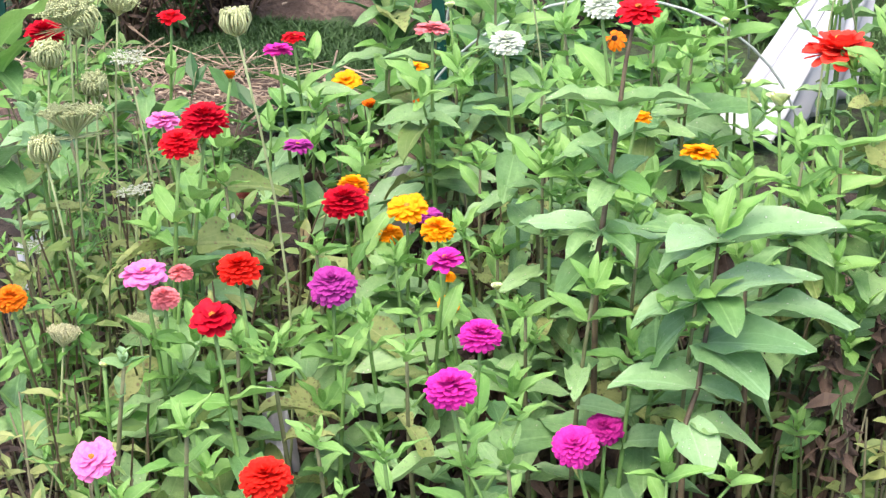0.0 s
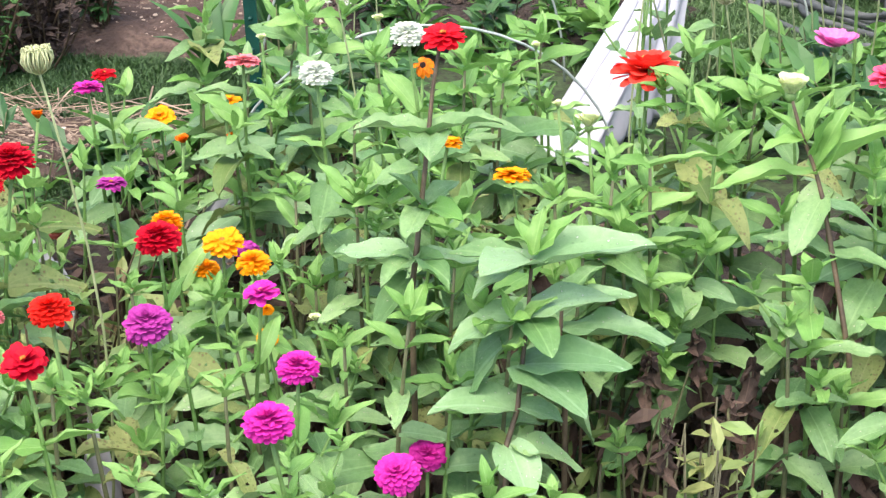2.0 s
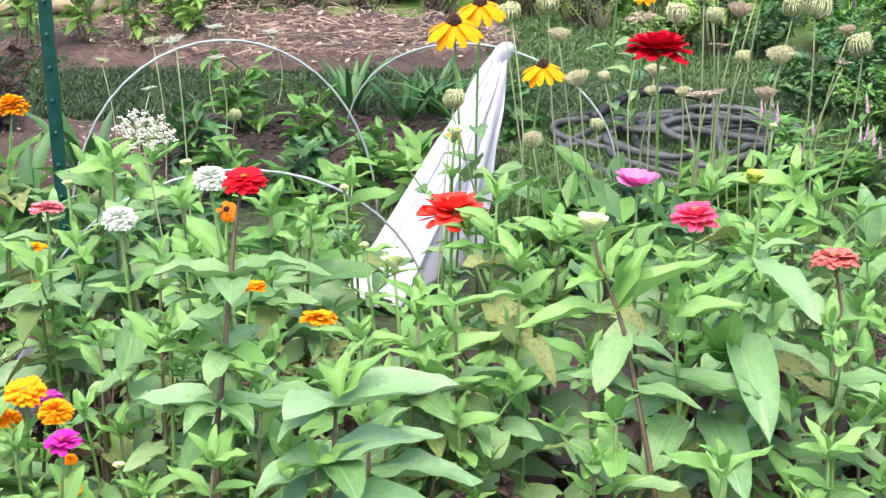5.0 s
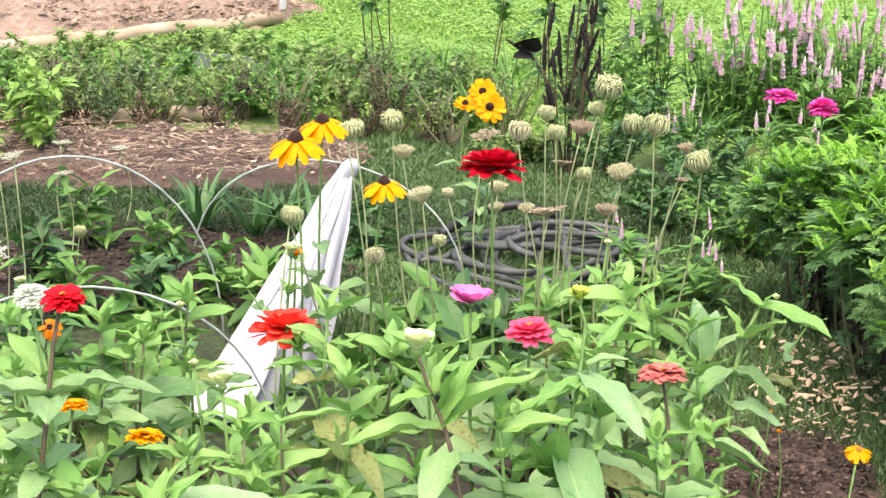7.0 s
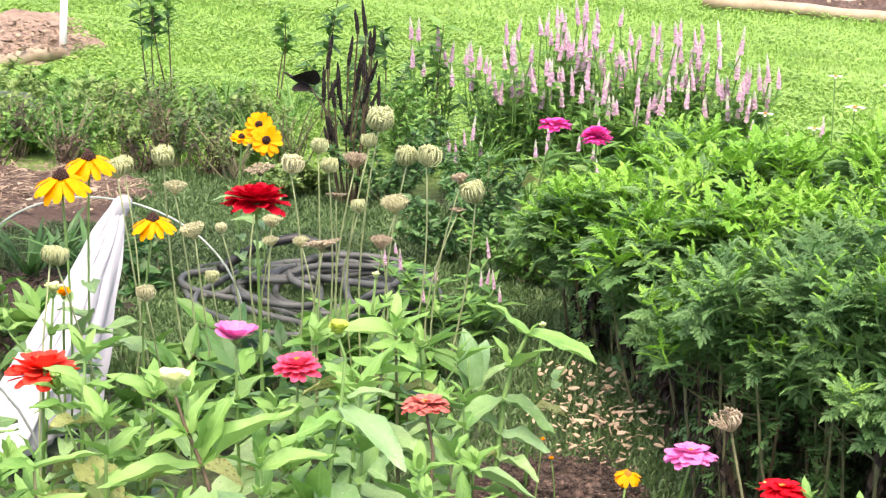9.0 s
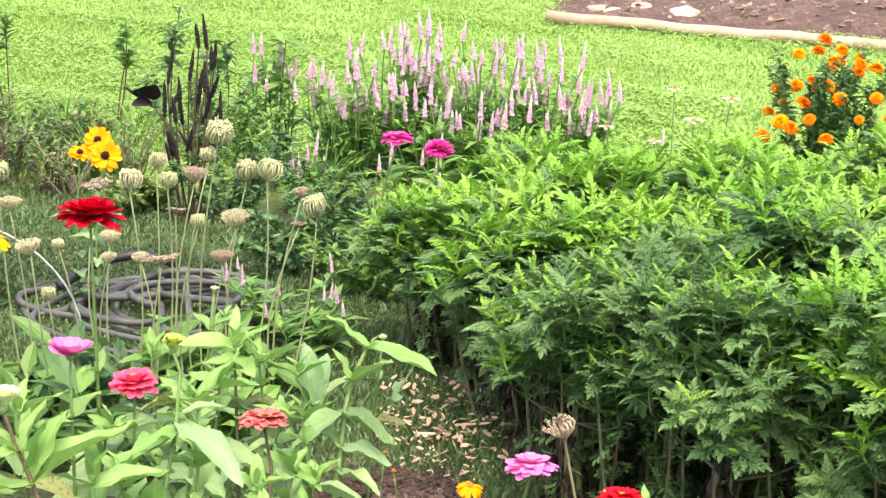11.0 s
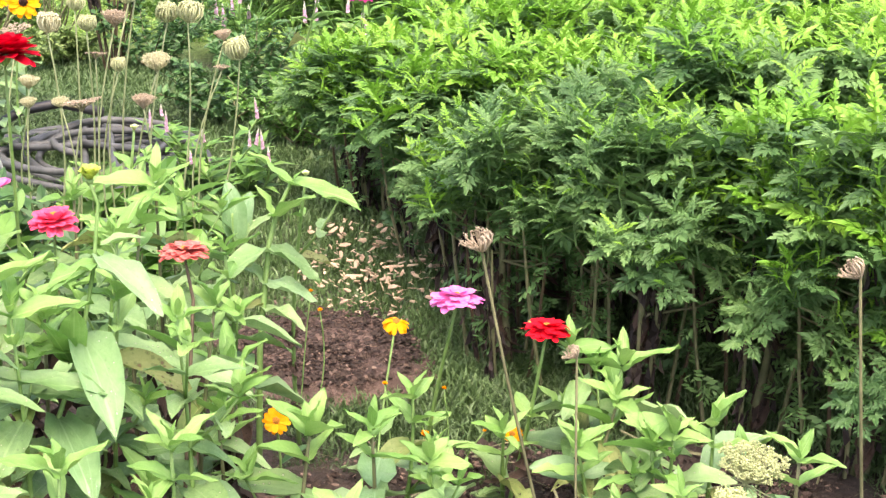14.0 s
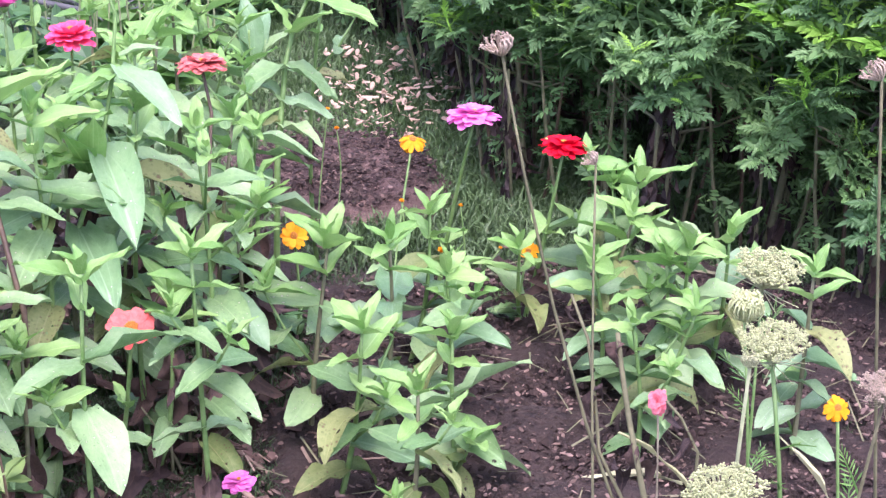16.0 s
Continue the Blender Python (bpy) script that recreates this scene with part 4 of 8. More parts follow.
def litter(name, x, y, rx, ry, count, size, material, label, flat=0.25, thin_=0.12, seed=1, base=0.03, category="litter"):
    """Loose straw, chips or crumbs lying on the ground, more of them towards the middle."""
    rng, b = random.Random(seed), Build()
    for _ in range(count):
        r, a = rng.random() ** 0.6, rng.uniform(0, 6.2832)
        px, py = x + rx * r * math.cos(a), y + ry * r * math.sin(a)
        s = size * rng.uniform(0.4, 1.5)
        m = aim((px, py, base + rng.uniform(0, 0.018)), rng.uniform(0, 360), rng.uniform(-90, 90) * flat * 0.4, 1.0, rng.uniform(-30, 30))
        w, h, k = s * thin_ * rng.uniform(0.6, 1.4), s * thin_ * 0.4, rng.uniform(-0.2, 0.2) * s
        v = [m @ Vector(p) for p in ((-w * 0.5, -s / 2, 0), (w, -s * rng.uniform(0.3, 0.5), 0), (w * 0.8 + k, s / 2, 0), (-w * 0.8 + k, s / 2, 0), (-w * 0.7, -s * 0.4, h), (w * 0.7, -s * 0.4, h), (w * 0.5 + k, s * 0.4, h), (-w * 0.5 + k, s * 0.4, h))]
        b.add(v, [(4, 5, 6, 7), (0, 1, 5, 4), (1, 2, 6, 5), (2, 3, 7, 6), (3, 0, 4, 7)])
    return solid(name, b.mesh(name, material, smooth=False), label, category, kind="stuff")


def flakes(x, y, rx, ry, count, size, material, label, seed, base=0.03):
    """Flat uneven chips of wood, each a little curled."""
    rng, b = random.Random(seed), Build()
    for _ in range(count):
        r, a = rng.random() ** 0.6, rng.uniform(0, 6.2832)
        n, s, long = rng.randint(5, 6), size * (0.3 + rng.random() ** 2), rng.uniform(1.0, 2.4)
        m = aim((x + rx * r * math.cos(a), y + ry * r * math.sin(a), base + rng.uniform(-0.012, 0.012)), rng.uniform(0, 360), rng.uniform(-25, 25), 1.0, rng.uniform(-35, 35))
        ring = []
        for k in range(n):
            w, q_ = 2 * math.pi * k / n, rng.uniform(0.6, 1.1)
            ring.append((s * q_ * math.cos(w), s * q_ * long * math.sin(w), s * rng.uniform(-0.2, 0.3)))
        v = [m @ Vector(p) for p in ring] + [m @ Vector((p[0] * 0.9, p[1] * 0.9, p[2] + s * 0.25)) for p in ring]
        b.add(v, [tuple(range(n, 2 * n))] + [(k, (k + 1) % n, n + (k + 1) % n, n + k) for k in range(n)])
    return solid("wood_chips", b.mesh("wood_chips", material, smooth=False), label, "litter", kind="stuff")


def chip_patch(x, y, rx, ry, count, size):
    """Pale wood chips lying one by one on the grass; a few shapes serve them all."""
    rng, shapes = random.Random(5), []
    for _ in range(9):
        n, long, b = rng.randint(5, 7), rng.uniform(1.6, 3.6), Build()
        ring = [(rng.uniform(0.6, 1.1) * math.cos(6.2832 * k / n), long * rng.uniform(0.6, 1.1) * math.sin(6.2832 * k / n), rng.uniform(-0.2, 0.3)) for k in range(n)]
        b.add(ring + [(p[0] * 0.9, p[1] * 0.9, p[2] + 0.25) for p in ring], [tuple(range(n, 2 * n)), tuple(range(n - 1, -1, -1))] + [(k, (k + 1) % n, n + (k + 1) % n, n + k) for k in range(n)])
        shapes.append(b.mesh("chip", CHIP_PALE, smooth=False))
    heap = thing("wood_chips", (x, y, 0), "pale wood chips scattered on the grass path", "litter")
    for _ in range(count):
        r, a = rng.random() ** 0.6, rng.uniform(0, 6.2832)
        part("chip", rng.choice(shapes), heap, aim((rx * r * math.cos(a), ry * r * math.sin(a), rng.uniform(0.01, 0.024)), rng.uniform(0, 360), rng.uniform(-35, 40), size * (0.35 + rng.random() ** 1.6), rng.uniform(-50, 50)))
    return heap


litter("straw", -0.95, 4.66, 0.6, 0.27, 2200, 0.038, STRAW, "dry straw strewn over the mulch", seed=2, thin_=0.03)
flakes(-0.95, 4.66, 0.6, 0.27, 800, 0.0060, CHIP, "pale chips in the straw mulch", 32, 0.03)
litter("straw", -1.5, 3.0, 0.42, 0.05, 90, 0.1, STRAW, "long pale straw along the edge of the path", seed=14, thin_=0.016)
litter("straw", -1.45, 2.87, 0.5, 0.12, 900, 0.042, STRAW, "dry straw strewn over the mulch", seed=3, thin_=0.026)
flakes(-1.45, 2.85, 0.5, 0.13, 900, 0.0045, CHIP, "crumbled chips in the straw", 33, 0.03)
flakes(-1.45, 3.62, 0.5, 0.22, 700, 0.0040, CHIP, "pale wood chips on brown mulch", 4, 0.03)
chip_patch(0.57, 3.18, 0.13, 0.26, 290, 0.0047)
litter("soil_crumbs", 0.66, 1.85, 0.55, 0.55, 6000, 0.0055, CRUMB, "crumbs of dark soil", flat=2.0, seed=6, thin_=0.42, base=0.02)
litter("soil_crumbs", 0.45, 2.81, 0.15, 0.15, 900, 0.006, CRUMB, "crumbs of dark soil", seed=7, thin_=0.45, base=0.02)
flakes(0.66, 1.9, 0.56, 0.56, 3600, 0.0032, CHIP_BROWN, "small brown chips in the soil", 8, 0.03)
litter("twigs", 0.66, 1.95, 0.55, 0.5, 150, 0.06, STEM_WOODY, "thin dry twigs on the soil", seed=28, thin_=0.022, base=0.024)
flakes(-0.5, 2.0, 0.85, 0.7, 1600, 0.014, LEAF_DEAD, "brown dead leaves under the zinnias", 9, 0.03)
litter("straw", -0.5, 1.95, 0.9, 0.75, 420, 0.04, STRAW, "pale dry litter under the zinnias", seed=10, thin_=0.05, base=0.02)
flakes(-1.5, 6.7, 0.8, 0.42, 3500, 0.0090, STRAW, "pale brown chips in the raised bed", 11, 0.045)
flakes(3.0, 8.3, 1.0, 0.6, 500, 0.0140, STRAW, "pale dry mulch behind the log", 12, 0.045)
litter("soil_crumbs", -0.74, 3.75, 0.37, 0.27, 900, 0.008, CRUMB, "crumbs of dark soil", seed=13, thin_=0.45, base=0.02)


def clods(x, y, rx, ry, count, seed, most=0.014):
    """Lumps of earth of many sizes."""
    rng, b = random.Random(seed), Build()
    for _ in range(count):
        r, a = rng.random() ** 0.5, rng.uniform(0, 6.2832)
        s = most * (0.15 + 0.85 * rng.random() ** 2.8)
        b.blob((x + rx * r * math.cos(a), y + ry * r * math.sin(a), 0.02 + s * 0.2), s, 0.7, 0, rng)
    return solid("soil_clods", b.mesh("soil_clods", CRUMB, smooth=False), "lumps of dark earth", "soil", kind="stuff")


clods(0.66, 1.85, 0.56, 0.58, 12000, 71, 0.008)
clods(0.45, 2.81, 0.15, 0.16, 1500, 72, 0.008)
clods(0.66, 1.85, 0.56, 0.58, 2600, 75, 0.013)
flakes(0.45, 2.83, 0.15, 0.2, 500, 0.0028, CHIP_BROWN, "brown chips on the soil", 74)
clods(-0.74, 3.75, 0.37, 0.27, 1800, 73, 0.009)


def grass(name, regions, count, high, width, material, label, seed, category="grass", skip=(), splay=0.8, base=0.0):
    """Blades of grass over several oval regions, as one mesh."""
    rng = np.random.default_rng(seed)
    areas = np.array([r[2] * r[3] for r in regions], float)
    pick = rng.choice(len(regions), count, p=areas / areas.sum())
    reg = np.array(regions, float)[pick]
    r, a = np.sqrt(rng.random(count)), rng.random(count) * 2 * np.pi
    x, y = reg[:, 0] + reg[:, 2] * r * np.cos(a), reg[:, 1] + reg[:, 3] * r * np.sin(a)
    keep = np.ones(count, bool)
    for sx, sy, srx, sry in skip:
        keep &= ((x - sx) / srx) ** 4 + ((y - sy) / sry) ** 4 > 1
    x, y = x[keep], y[keep]
    n = len(x)
    h, w, t = high * rng.uniform(0.5, 1.4, n), width * rng.uniform(0.6, 1.4, n), rng.random(n) * 2 * np.pi
    lx, ly = h * rng.normal(0, splay, n), h * rng.normal(0, splay, n)
    cx, cy = np.cos(t) * w, np.sin(t) * w
    v = np.empty((n, 5, 3))
    v[:, 0] = np.stack([x - cx, y - cy, np.full(n, -0.012)], 1)
    v[:, 1] = np.stack([x + cx, y + cy, np.full(n, -0.012)], 1)
    v[:, 2] = np.stack([x + lx * 0.4 + cx * 0.8, y + ly * 0.4 + cy * 0.8, base + h * 0.62], 1)
    v[:, 3] = np.stack([x + lx * 0.4 - cx * 0.8, y + ly * 0.4 - cy * 0.8, base + h * 0.62], 1)
    v[:, 4] = np.stack([x + lx, y + ly, base + h], 1)
    k = np.arange(n)[:, None] * 5
    b = Build()
    b.v = [tuple(p) for p in v.reshape(-1, 3)]
    b.f = [tuple(f) for f in (k + [0, 1, 2, 3])] + [tuple(f) for f in (k + [3, 2, 4])]
    b.mi = [0] * len(b.f)
    return solid(name, b.mesh(name, material), label, category, kind="stuff")


def clover(regions, count, skip, seed=6):
    """Low clover and broad weeds in the lawn: small rounded leaves at many heights, thicker in drifts."""
    rng = np.random.default_rng(seed)
    areas = np.array([r[2] * r[3] for r in regions], float)
    reg = np.array(regions, float)[rng.choice(len(regions), count, p=areas / areas.sum())]
    r, a = np.sqrt(rng.random(count)), rng.random(count) * 2 * np.pi
    x, y = reg[:, 0] + reg[:, 2] * r * np.cos(a), reg[:, 1] + reg[:, 3] * r * np.sin(a)
    drift = np.sin(x * 5.1 + np.sin(y * 3.3)) + np.sin(y * 6.7 + 2 * np.sin(x * 2.9)) + np.sin((x + y) * 11)
    keep = drift > rng.uniform(-2.2, 1.2, count)
    for sx, sy, srx, sry in skip:
        keep &= ((x - sx) / srx) ** 4 + ((y - sy) / sry) ** 4 > 1
    x, y, drift = x[keep], y[keep], drift[keep]
    n = len(x)
    z = rng.uniform(0.004, 0.018, n) + 0.008 * np.clip(drift, 0, 2)
    s, t = rng.uniform(0.004, 0.0085, n), rng.random(n) * 2 * np.pi
    u = np.stack([np.cos(t), np.sin(t), rng.uniform(-0.3, 0.3, n)], 1) * s[:, None]
    w = np.stack([-np.sin(t), np.cos(t), rng.uniform(-0.3, 0.3, n)], 1) * s[:, None] * 0.8
    c = np.stack([x, y, z], 1)
    v = np.stack([c - u, c - u * 0.3 + w, c + u * 0.7 + w * 0.7, c + u * 0.7 - w * 0.7, c - u * 0.3 - w], 1)
    k = np.arange(n)[:, None] * 5
    b = Build()
    b.v = [tuple(p) for p in v.reshape(-1, 3)]
    b.f = [tuple(f) for f in (k + [0, 4, 3, 2, 1])]
    b.mi = [0] * n
    return solid("lawn_clover", b.mesh("lawn_clover", GRASS_BRIGHT), "drifts of clover and low weeds in the lawn", "clover", kind="stuff")


PATCHES = [(-0.96, 4.66, 0.6, 0.27), (-1.5, 6.75, 0.72, 0.43), (3.05, 8.35, 1.1, 0.68), (-0.74, 3.75, 0.37, 0.26)]
grass("lawn_grass", [(1.2, 6.9, 3.6, 2.0), (0.4, 6.2, 1.6, 0.9), (-0.4, 6.9, 1.2, 1.0)], 110000, 0.008, 0.0034, GRASS_BRIGHT, "bright green mown lawn", 1, skip=PATCHES, splay=1.3)
clover([(1.2, 6.9, 3.6, 2.0), (0.4, 6.0, 1.6, 0.9), (-0.4, 6.9, 1.2, 1.0)], 130000, PATCHES)
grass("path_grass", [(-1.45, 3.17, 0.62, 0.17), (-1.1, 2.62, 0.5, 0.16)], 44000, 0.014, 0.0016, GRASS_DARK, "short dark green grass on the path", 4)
grass("path_grass", [(0.0, 4.0, 0.6, 0.5), (0.5, 3.2, 0.45, 0.75), (0.0, 4.5, 0.45, 0.3), (-0.2, 3.7, 0.45, 0.4), (-0.25, 4.75, 0.35, 0.25)], 90000, 0.012, 0.0018, GRASS_DULL, "short dull green grass on the path", 2, skip=[(0.46, 2.82, 0.11, 0.17)])
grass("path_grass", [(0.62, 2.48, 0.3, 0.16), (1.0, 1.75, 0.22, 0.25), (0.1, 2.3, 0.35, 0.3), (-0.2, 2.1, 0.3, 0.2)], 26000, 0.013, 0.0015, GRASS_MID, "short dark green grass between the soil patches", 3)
grass("path_grass", [(1.1, 2.5, 0.55, 0.4), (0.8, 2.75, 0.17, 0.3), (1.2, 3.2, 0.6, 0.6)], 50000, 0.015, 0.0016, GRASS_DULL, "dull green grass under the ragweed", 9)
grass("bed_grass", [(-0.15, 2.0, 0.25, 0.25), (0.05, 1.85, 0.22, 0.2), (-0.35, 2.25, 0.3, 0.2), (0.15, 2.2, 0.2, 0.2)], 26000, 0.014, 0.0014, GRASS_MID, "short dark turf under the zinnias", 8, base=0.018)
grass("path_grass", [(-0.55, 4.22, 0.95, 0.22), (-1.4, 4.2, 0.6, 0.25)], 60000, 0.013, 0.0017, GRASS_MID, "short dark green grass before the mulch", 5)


# ---- hoops, cloth, post, hose ----
def hoop(a, b_, high, label, radius=0.0023):
    """A bent plastic tube that stands over a bed, from foot a to foot b_."""
    a, b_ = Vector((*a, -0.03)), Vector((*b_, -0.03))
    pts = []
    for i in range(25):
        t = i / 24
        w = math.pi * t
        p = a.lerp(b_, 0.5 - 0.5 * math.cos(w))
        p.z = high * math.sin(w) ** 0.85 - 0.03
        pts.append(p)
    b = Build()
    b.tube(pts, radius, 8)
    return solid("garden_hoop", b.mesh("garden_hoop", HOOP), label, "garden hoop", group="garden hoops")


def garden_cloth(tip, foot_a, foot_b, foot_c, folds=9):
    """White fleece hung from one point and spread towards the ground in long folds."""
    b, rows, cols = Build(), 26, 40
    tip = Vector(tip)
    verts = []
    for j in range(rows + 1):
        t = j / rows
        for i in range(cols + 1):
            s = i / cols
            foot = Vector(foot_a).lerp(Vector(foot_b), s * 2) if s < 0.5 else Vector(foot_b).lerp(Vector(foot_c), s * 2 - 1)
            p = tip.lerp(foot, t)
            p.z -= 0.05 * math.sin(math.pi * t) * (0.5 - abs(s - 0.5))
            wave = math.sin(s * math.pi * folds + t * 1.3) + 0.5 * math.sin(s * math.pi * folds * 2.3 + 1.7)
            p.y += 0.007 * wave * (0.25 + t)
            p.x += 0.009 * math.cos(s * math.pi * folds * 1.3) * t + 0.006 * noise.noise((s * 7, t * 5, 2))
            top = max(0.0, 1 - t * 9)
            p.x += (s - 0.5) * 0.034 * (1 - t) * (1 - top * 0.3)
            p.y += 0.012 * math.sin(s * math.pi) * (1 - t)
            verts.append(p)
    b.add(verts, [(j * (cols + 1) + i, j * (cols + 1) + i + 1, (j + 1) * (cols + 1) + i + 1, (j + 1) * (cols + 1) + i) for j in range(rows) for i in range(cols)])
    fleece = thing("garden_fleece", (tip.x, tip.y, 0), "white fleece hung from a hoop in long folds", "cloth")
    sheet = part("sheet", b.mesh("sheet", CLOTH), fleece, Matrix.Translation((-tip.x, -tip.y, 0)))
    sheet.modifiers.new("thickness", "SOLIDIFY").thickness = 0.0015
    # the bunched end, tied over the hoop
    k = Build()
    rings = ((-0.035, 0.013), (-0.02, 0.016), (-0.006, 0.0175), (0.006, 0.015), (0.014, 0.008))
    k.add([(0.004 + r * (1 + 0.14 * math.cos(4 * w + 40 * h)) * math.cos(w) + h * 0.35, r * 0.8 * (1 + 0.14 * math.cos(3 * w)) * math.sin(w) - 0.004, tip.z + h) for h, r in rings for w in [math.pi * n / 9 for n in range(18)]],
          [(j * 18 + n, j * 18 + (n + 1) % 18, (j + 1) * 18 + (n + 1) % 18, (j + 1) * 18 + n) for j in range(4) for n in range(18)] + [tuple(72 + n for n in range(18))])
    part("gathered_top", k.mesh("gathered_top", CLOTH), fleece)
    return fleece


def rag(x, y, z, size, turn, seed, peak=0.03, label="crumpled white cloth scrap on the ground"):
    """A crumpled scrap of white cloth."""
    b, n = Build(), 12
    b.add([((u - 0.5) * size * (1 + 0.2 * noise.noise((u * 4, v * 4, seed))), (v - 0.5) * size * 0.7, peak * (1.6 * math.sin(math.pi * u) * math.sin(math.pi * v) - 0.75 + noise.noise((u * 5 + seed, v * 5, seed))) + 0.12 * size * noise.noise((u * 2, v * 2, seed + 3)))
           for v in [j / n for j in range(n + 1)] for u in [i / n for i in range(n + 1)]],
          [(j * (n + 1) + i, j * (n + 1) + i + 1, (j + 1) * (n + 1) + i + 1, (j + 1) * (n + 1) + i) for j in range(n) for i in range(n)])
    ob = solid("cloth_scrap", b.mesh("cloth_scrap", CLOTH), label, "cloth", pose(x, y, z, 0, 0, turn), "white cloth scraps")
    ob.modifiers.new("thickness", "SOLIDIFY").thickness = 0.002
    return ob


def metal_post(x, y, high, lean):
    """A green studded steel post."""
    post = thing("fence_post", (x, y, 0), "dark green studded steel fence post standing in the bed", "fence post")
    post.rotation_euler = (0, radians(lean), 0)
    b = Build()
    prof = [(-0.011, -0.003), (0.011, -0.003), (0.011, 0.002), (0.003, 0.002), (0.003, 0.015), (-0.003, 0.015), (-0.003, 0.002), (-0.011, 0.002)]
    b.add([(px, py, z) for z in (-0.1, high) for px, py in prof], [(i, (i + 1) % 8, 8 + (i + 1) % 8, 8 + i) for i in range(8)] + [tuple(range(8, 16))])
    part("shaft", b.mesh("shaft", POST_GREEN, smooth=False), post)
    s = Build()
    s.tube([(0, -0.003, 0), (0, -0.008, 0)], [0.004, 0.003], 6)
    stud = s.mesh("stud", POST_GREEN)
    for k in range(int(high / 0.055)):
        part("stud", stud, post, Matrix.Translation((0, 0, 0.04 + 0.055 * k)))
    return post


def hose_coil(x, y, rx, ry, turns, radius, seed=3):
    """A heap of grey garden hose laid in loose loops, with a black piece and its coupling."""
    hose = thing("garden_hose", (x, y, 0.0), "grey rubber garden hose lying in a loose coil on the grass", "hose")
    rng, pts = random.Random(seed), []
    steps = 40
    for k in range(turns * steps):
        t = k / steps
        n = int(t)
        w = 2 * math.pi * t
        loop = random.Random(seed * 50 + n)
        nxt = random.Random(seed * 50 + n + 1)
        f = t - n
        mixv = lambda lo, hi: loop.uniform(lo, hi) * (1 - f) + nxt.uniform(lo, hi) * f
        size = mixv(0.38, 1.02) + 0.035 * math.sin(5 * w + 2 * n)
        ox = mixv(-0.4, 0.4)
        oy = mixv(-0.4, 0.4) + 0.08 * math.sin(3 * w + n)
        z = radius + 2 * radius * 0.13 * n * (0.6 + 0.4 * math.sin(w * 1.3 + n)) + 0.006 * math.sin(w * 2.1)
        pts.append((rx * (size * math.cos(w) + ox), ry * (size * math.sin(w) + oy), max(radius, z)))
    b = Build()
    b.tube(pts, radius, 8)
    part("hose_pipe", b.mesh("hose_pipe", RUBBER), hose)
    far = Build()
    far.tube([(rx * (-1.0 - 0.42 * math.sin(math.pi * n / 20) ** 0.6 + 0.5 * (abs(n - 10) / 10) ** 3), ry * (0.75 - 1.1 * n / 20), radius + 0.012 * math.sin(math.pi * n / 20)) for n in range(21)], radius, 8)
    part("loose_loop", far.mesh("loose_loop", RUBBER), hose)
    for k in range(3):
        # loose loops thrown across the coil
        x_ = Build()
        turn = 0.7 + 1.9 * k
        line = []
        for n in range(33):
            w = 2 * math.pi * n / 32 * 0.9
            px, py = (0.85 - 0.15 * k) * math.cos(w), 0.55 * math.sin(2 * w + 0.4 * k)
            line.append((rx * (px * math.cos(turn) - py * math.sin(turn)) + 0.03 * k, ry * (px * math.sin(turn) + py * math.cos(turn)), 0.03 + 0.01 * k + 0.008 * math.sin(3 * w)))
        x_.tube(line, radius, 8)
        part("loose_loop", x_.mesh("loose_loop", RUBBER), hose)
    e = Build()
    e.tube([(-rx * 1.0, ry * 0.9, radius), (-rx * 1.25, ry * 0.75, radius), (-rx * 1.42, ry * 0.2, radius), (-rx * 1.3, -ry * 0.25, radius), (-rx * 0.95, -ry * 0.1, radius * 1.5), (-rx * 0.8, ry * 0.2, radius * 2)], radius, 8)
    part("hose_end", e.mesh("hose_end", RUBBER), hose, label="loose end of the grey hose")
    c = Build()
    c.tube([(-0.2, 0.02, 0.06), (-0.13, 0.08, 0.09), (-0.05, 0.1, 0.1), (0.04, 0.06, 0.09)], 0.011, 8)
    part("black_section", c.mesh("black_section", HOSE_BLACK), hose, label="short black length of hose")
    d = Build()
    d.tube([(-0.212, 0.008, 0.056), (-0.2, 0.02, 0.06)], [0.0105, 0.0105], 8)
    part("coupling", d.mesh("coupling", HOSE_BLACK), hose, label="black coupling")
    return hose


def log(a, b_, radius, label, seed=1):
    """A peeled round pole lying on the ground, a little uneven."""
    a, b_ = Vector((*a, radius * 0.8)), Vector((*b_, radius * 0.8))
    rng, pts, rad = random.Random(seed), [], []
    for i in range(15):
        p = a.lerp(b_, i / 14)
        pts.append(p + Vector((0, rng.uniform(-0.008, 0.008), rng.uniform(-0.006, 0.006))))
        rad.append(radius * rng.uniform(0.94, 1.05))
    b = Build()
    b.tube(pts, rad, 12)
    return solid("border_log", b.mesh("border_log", TIMBER), label, "log", group="border logs")


def stone(x, y, size, seed):
    bm = bmesh.new()
    bmesh.ops.create_icosphere(bm, subdivisions=2, radius=size)
    for v in bm.verts:
        v.co *= 1 + 0.3 * noise.noise(v.co * (2.2 / size) + Vector((seed, 0, 0)))
        v.co.z *= 0.55
    me = bpy.data.meshes.new("stone")
    bm.to_mesh(me)
    bm.free()
    me.materials.append(STONE)
    return solid("stone", me, "pale weathered stone lying in the bed", "stone", pose(x, y, size * 0.4, 0, 0, seed * 40), "stones behind the log")


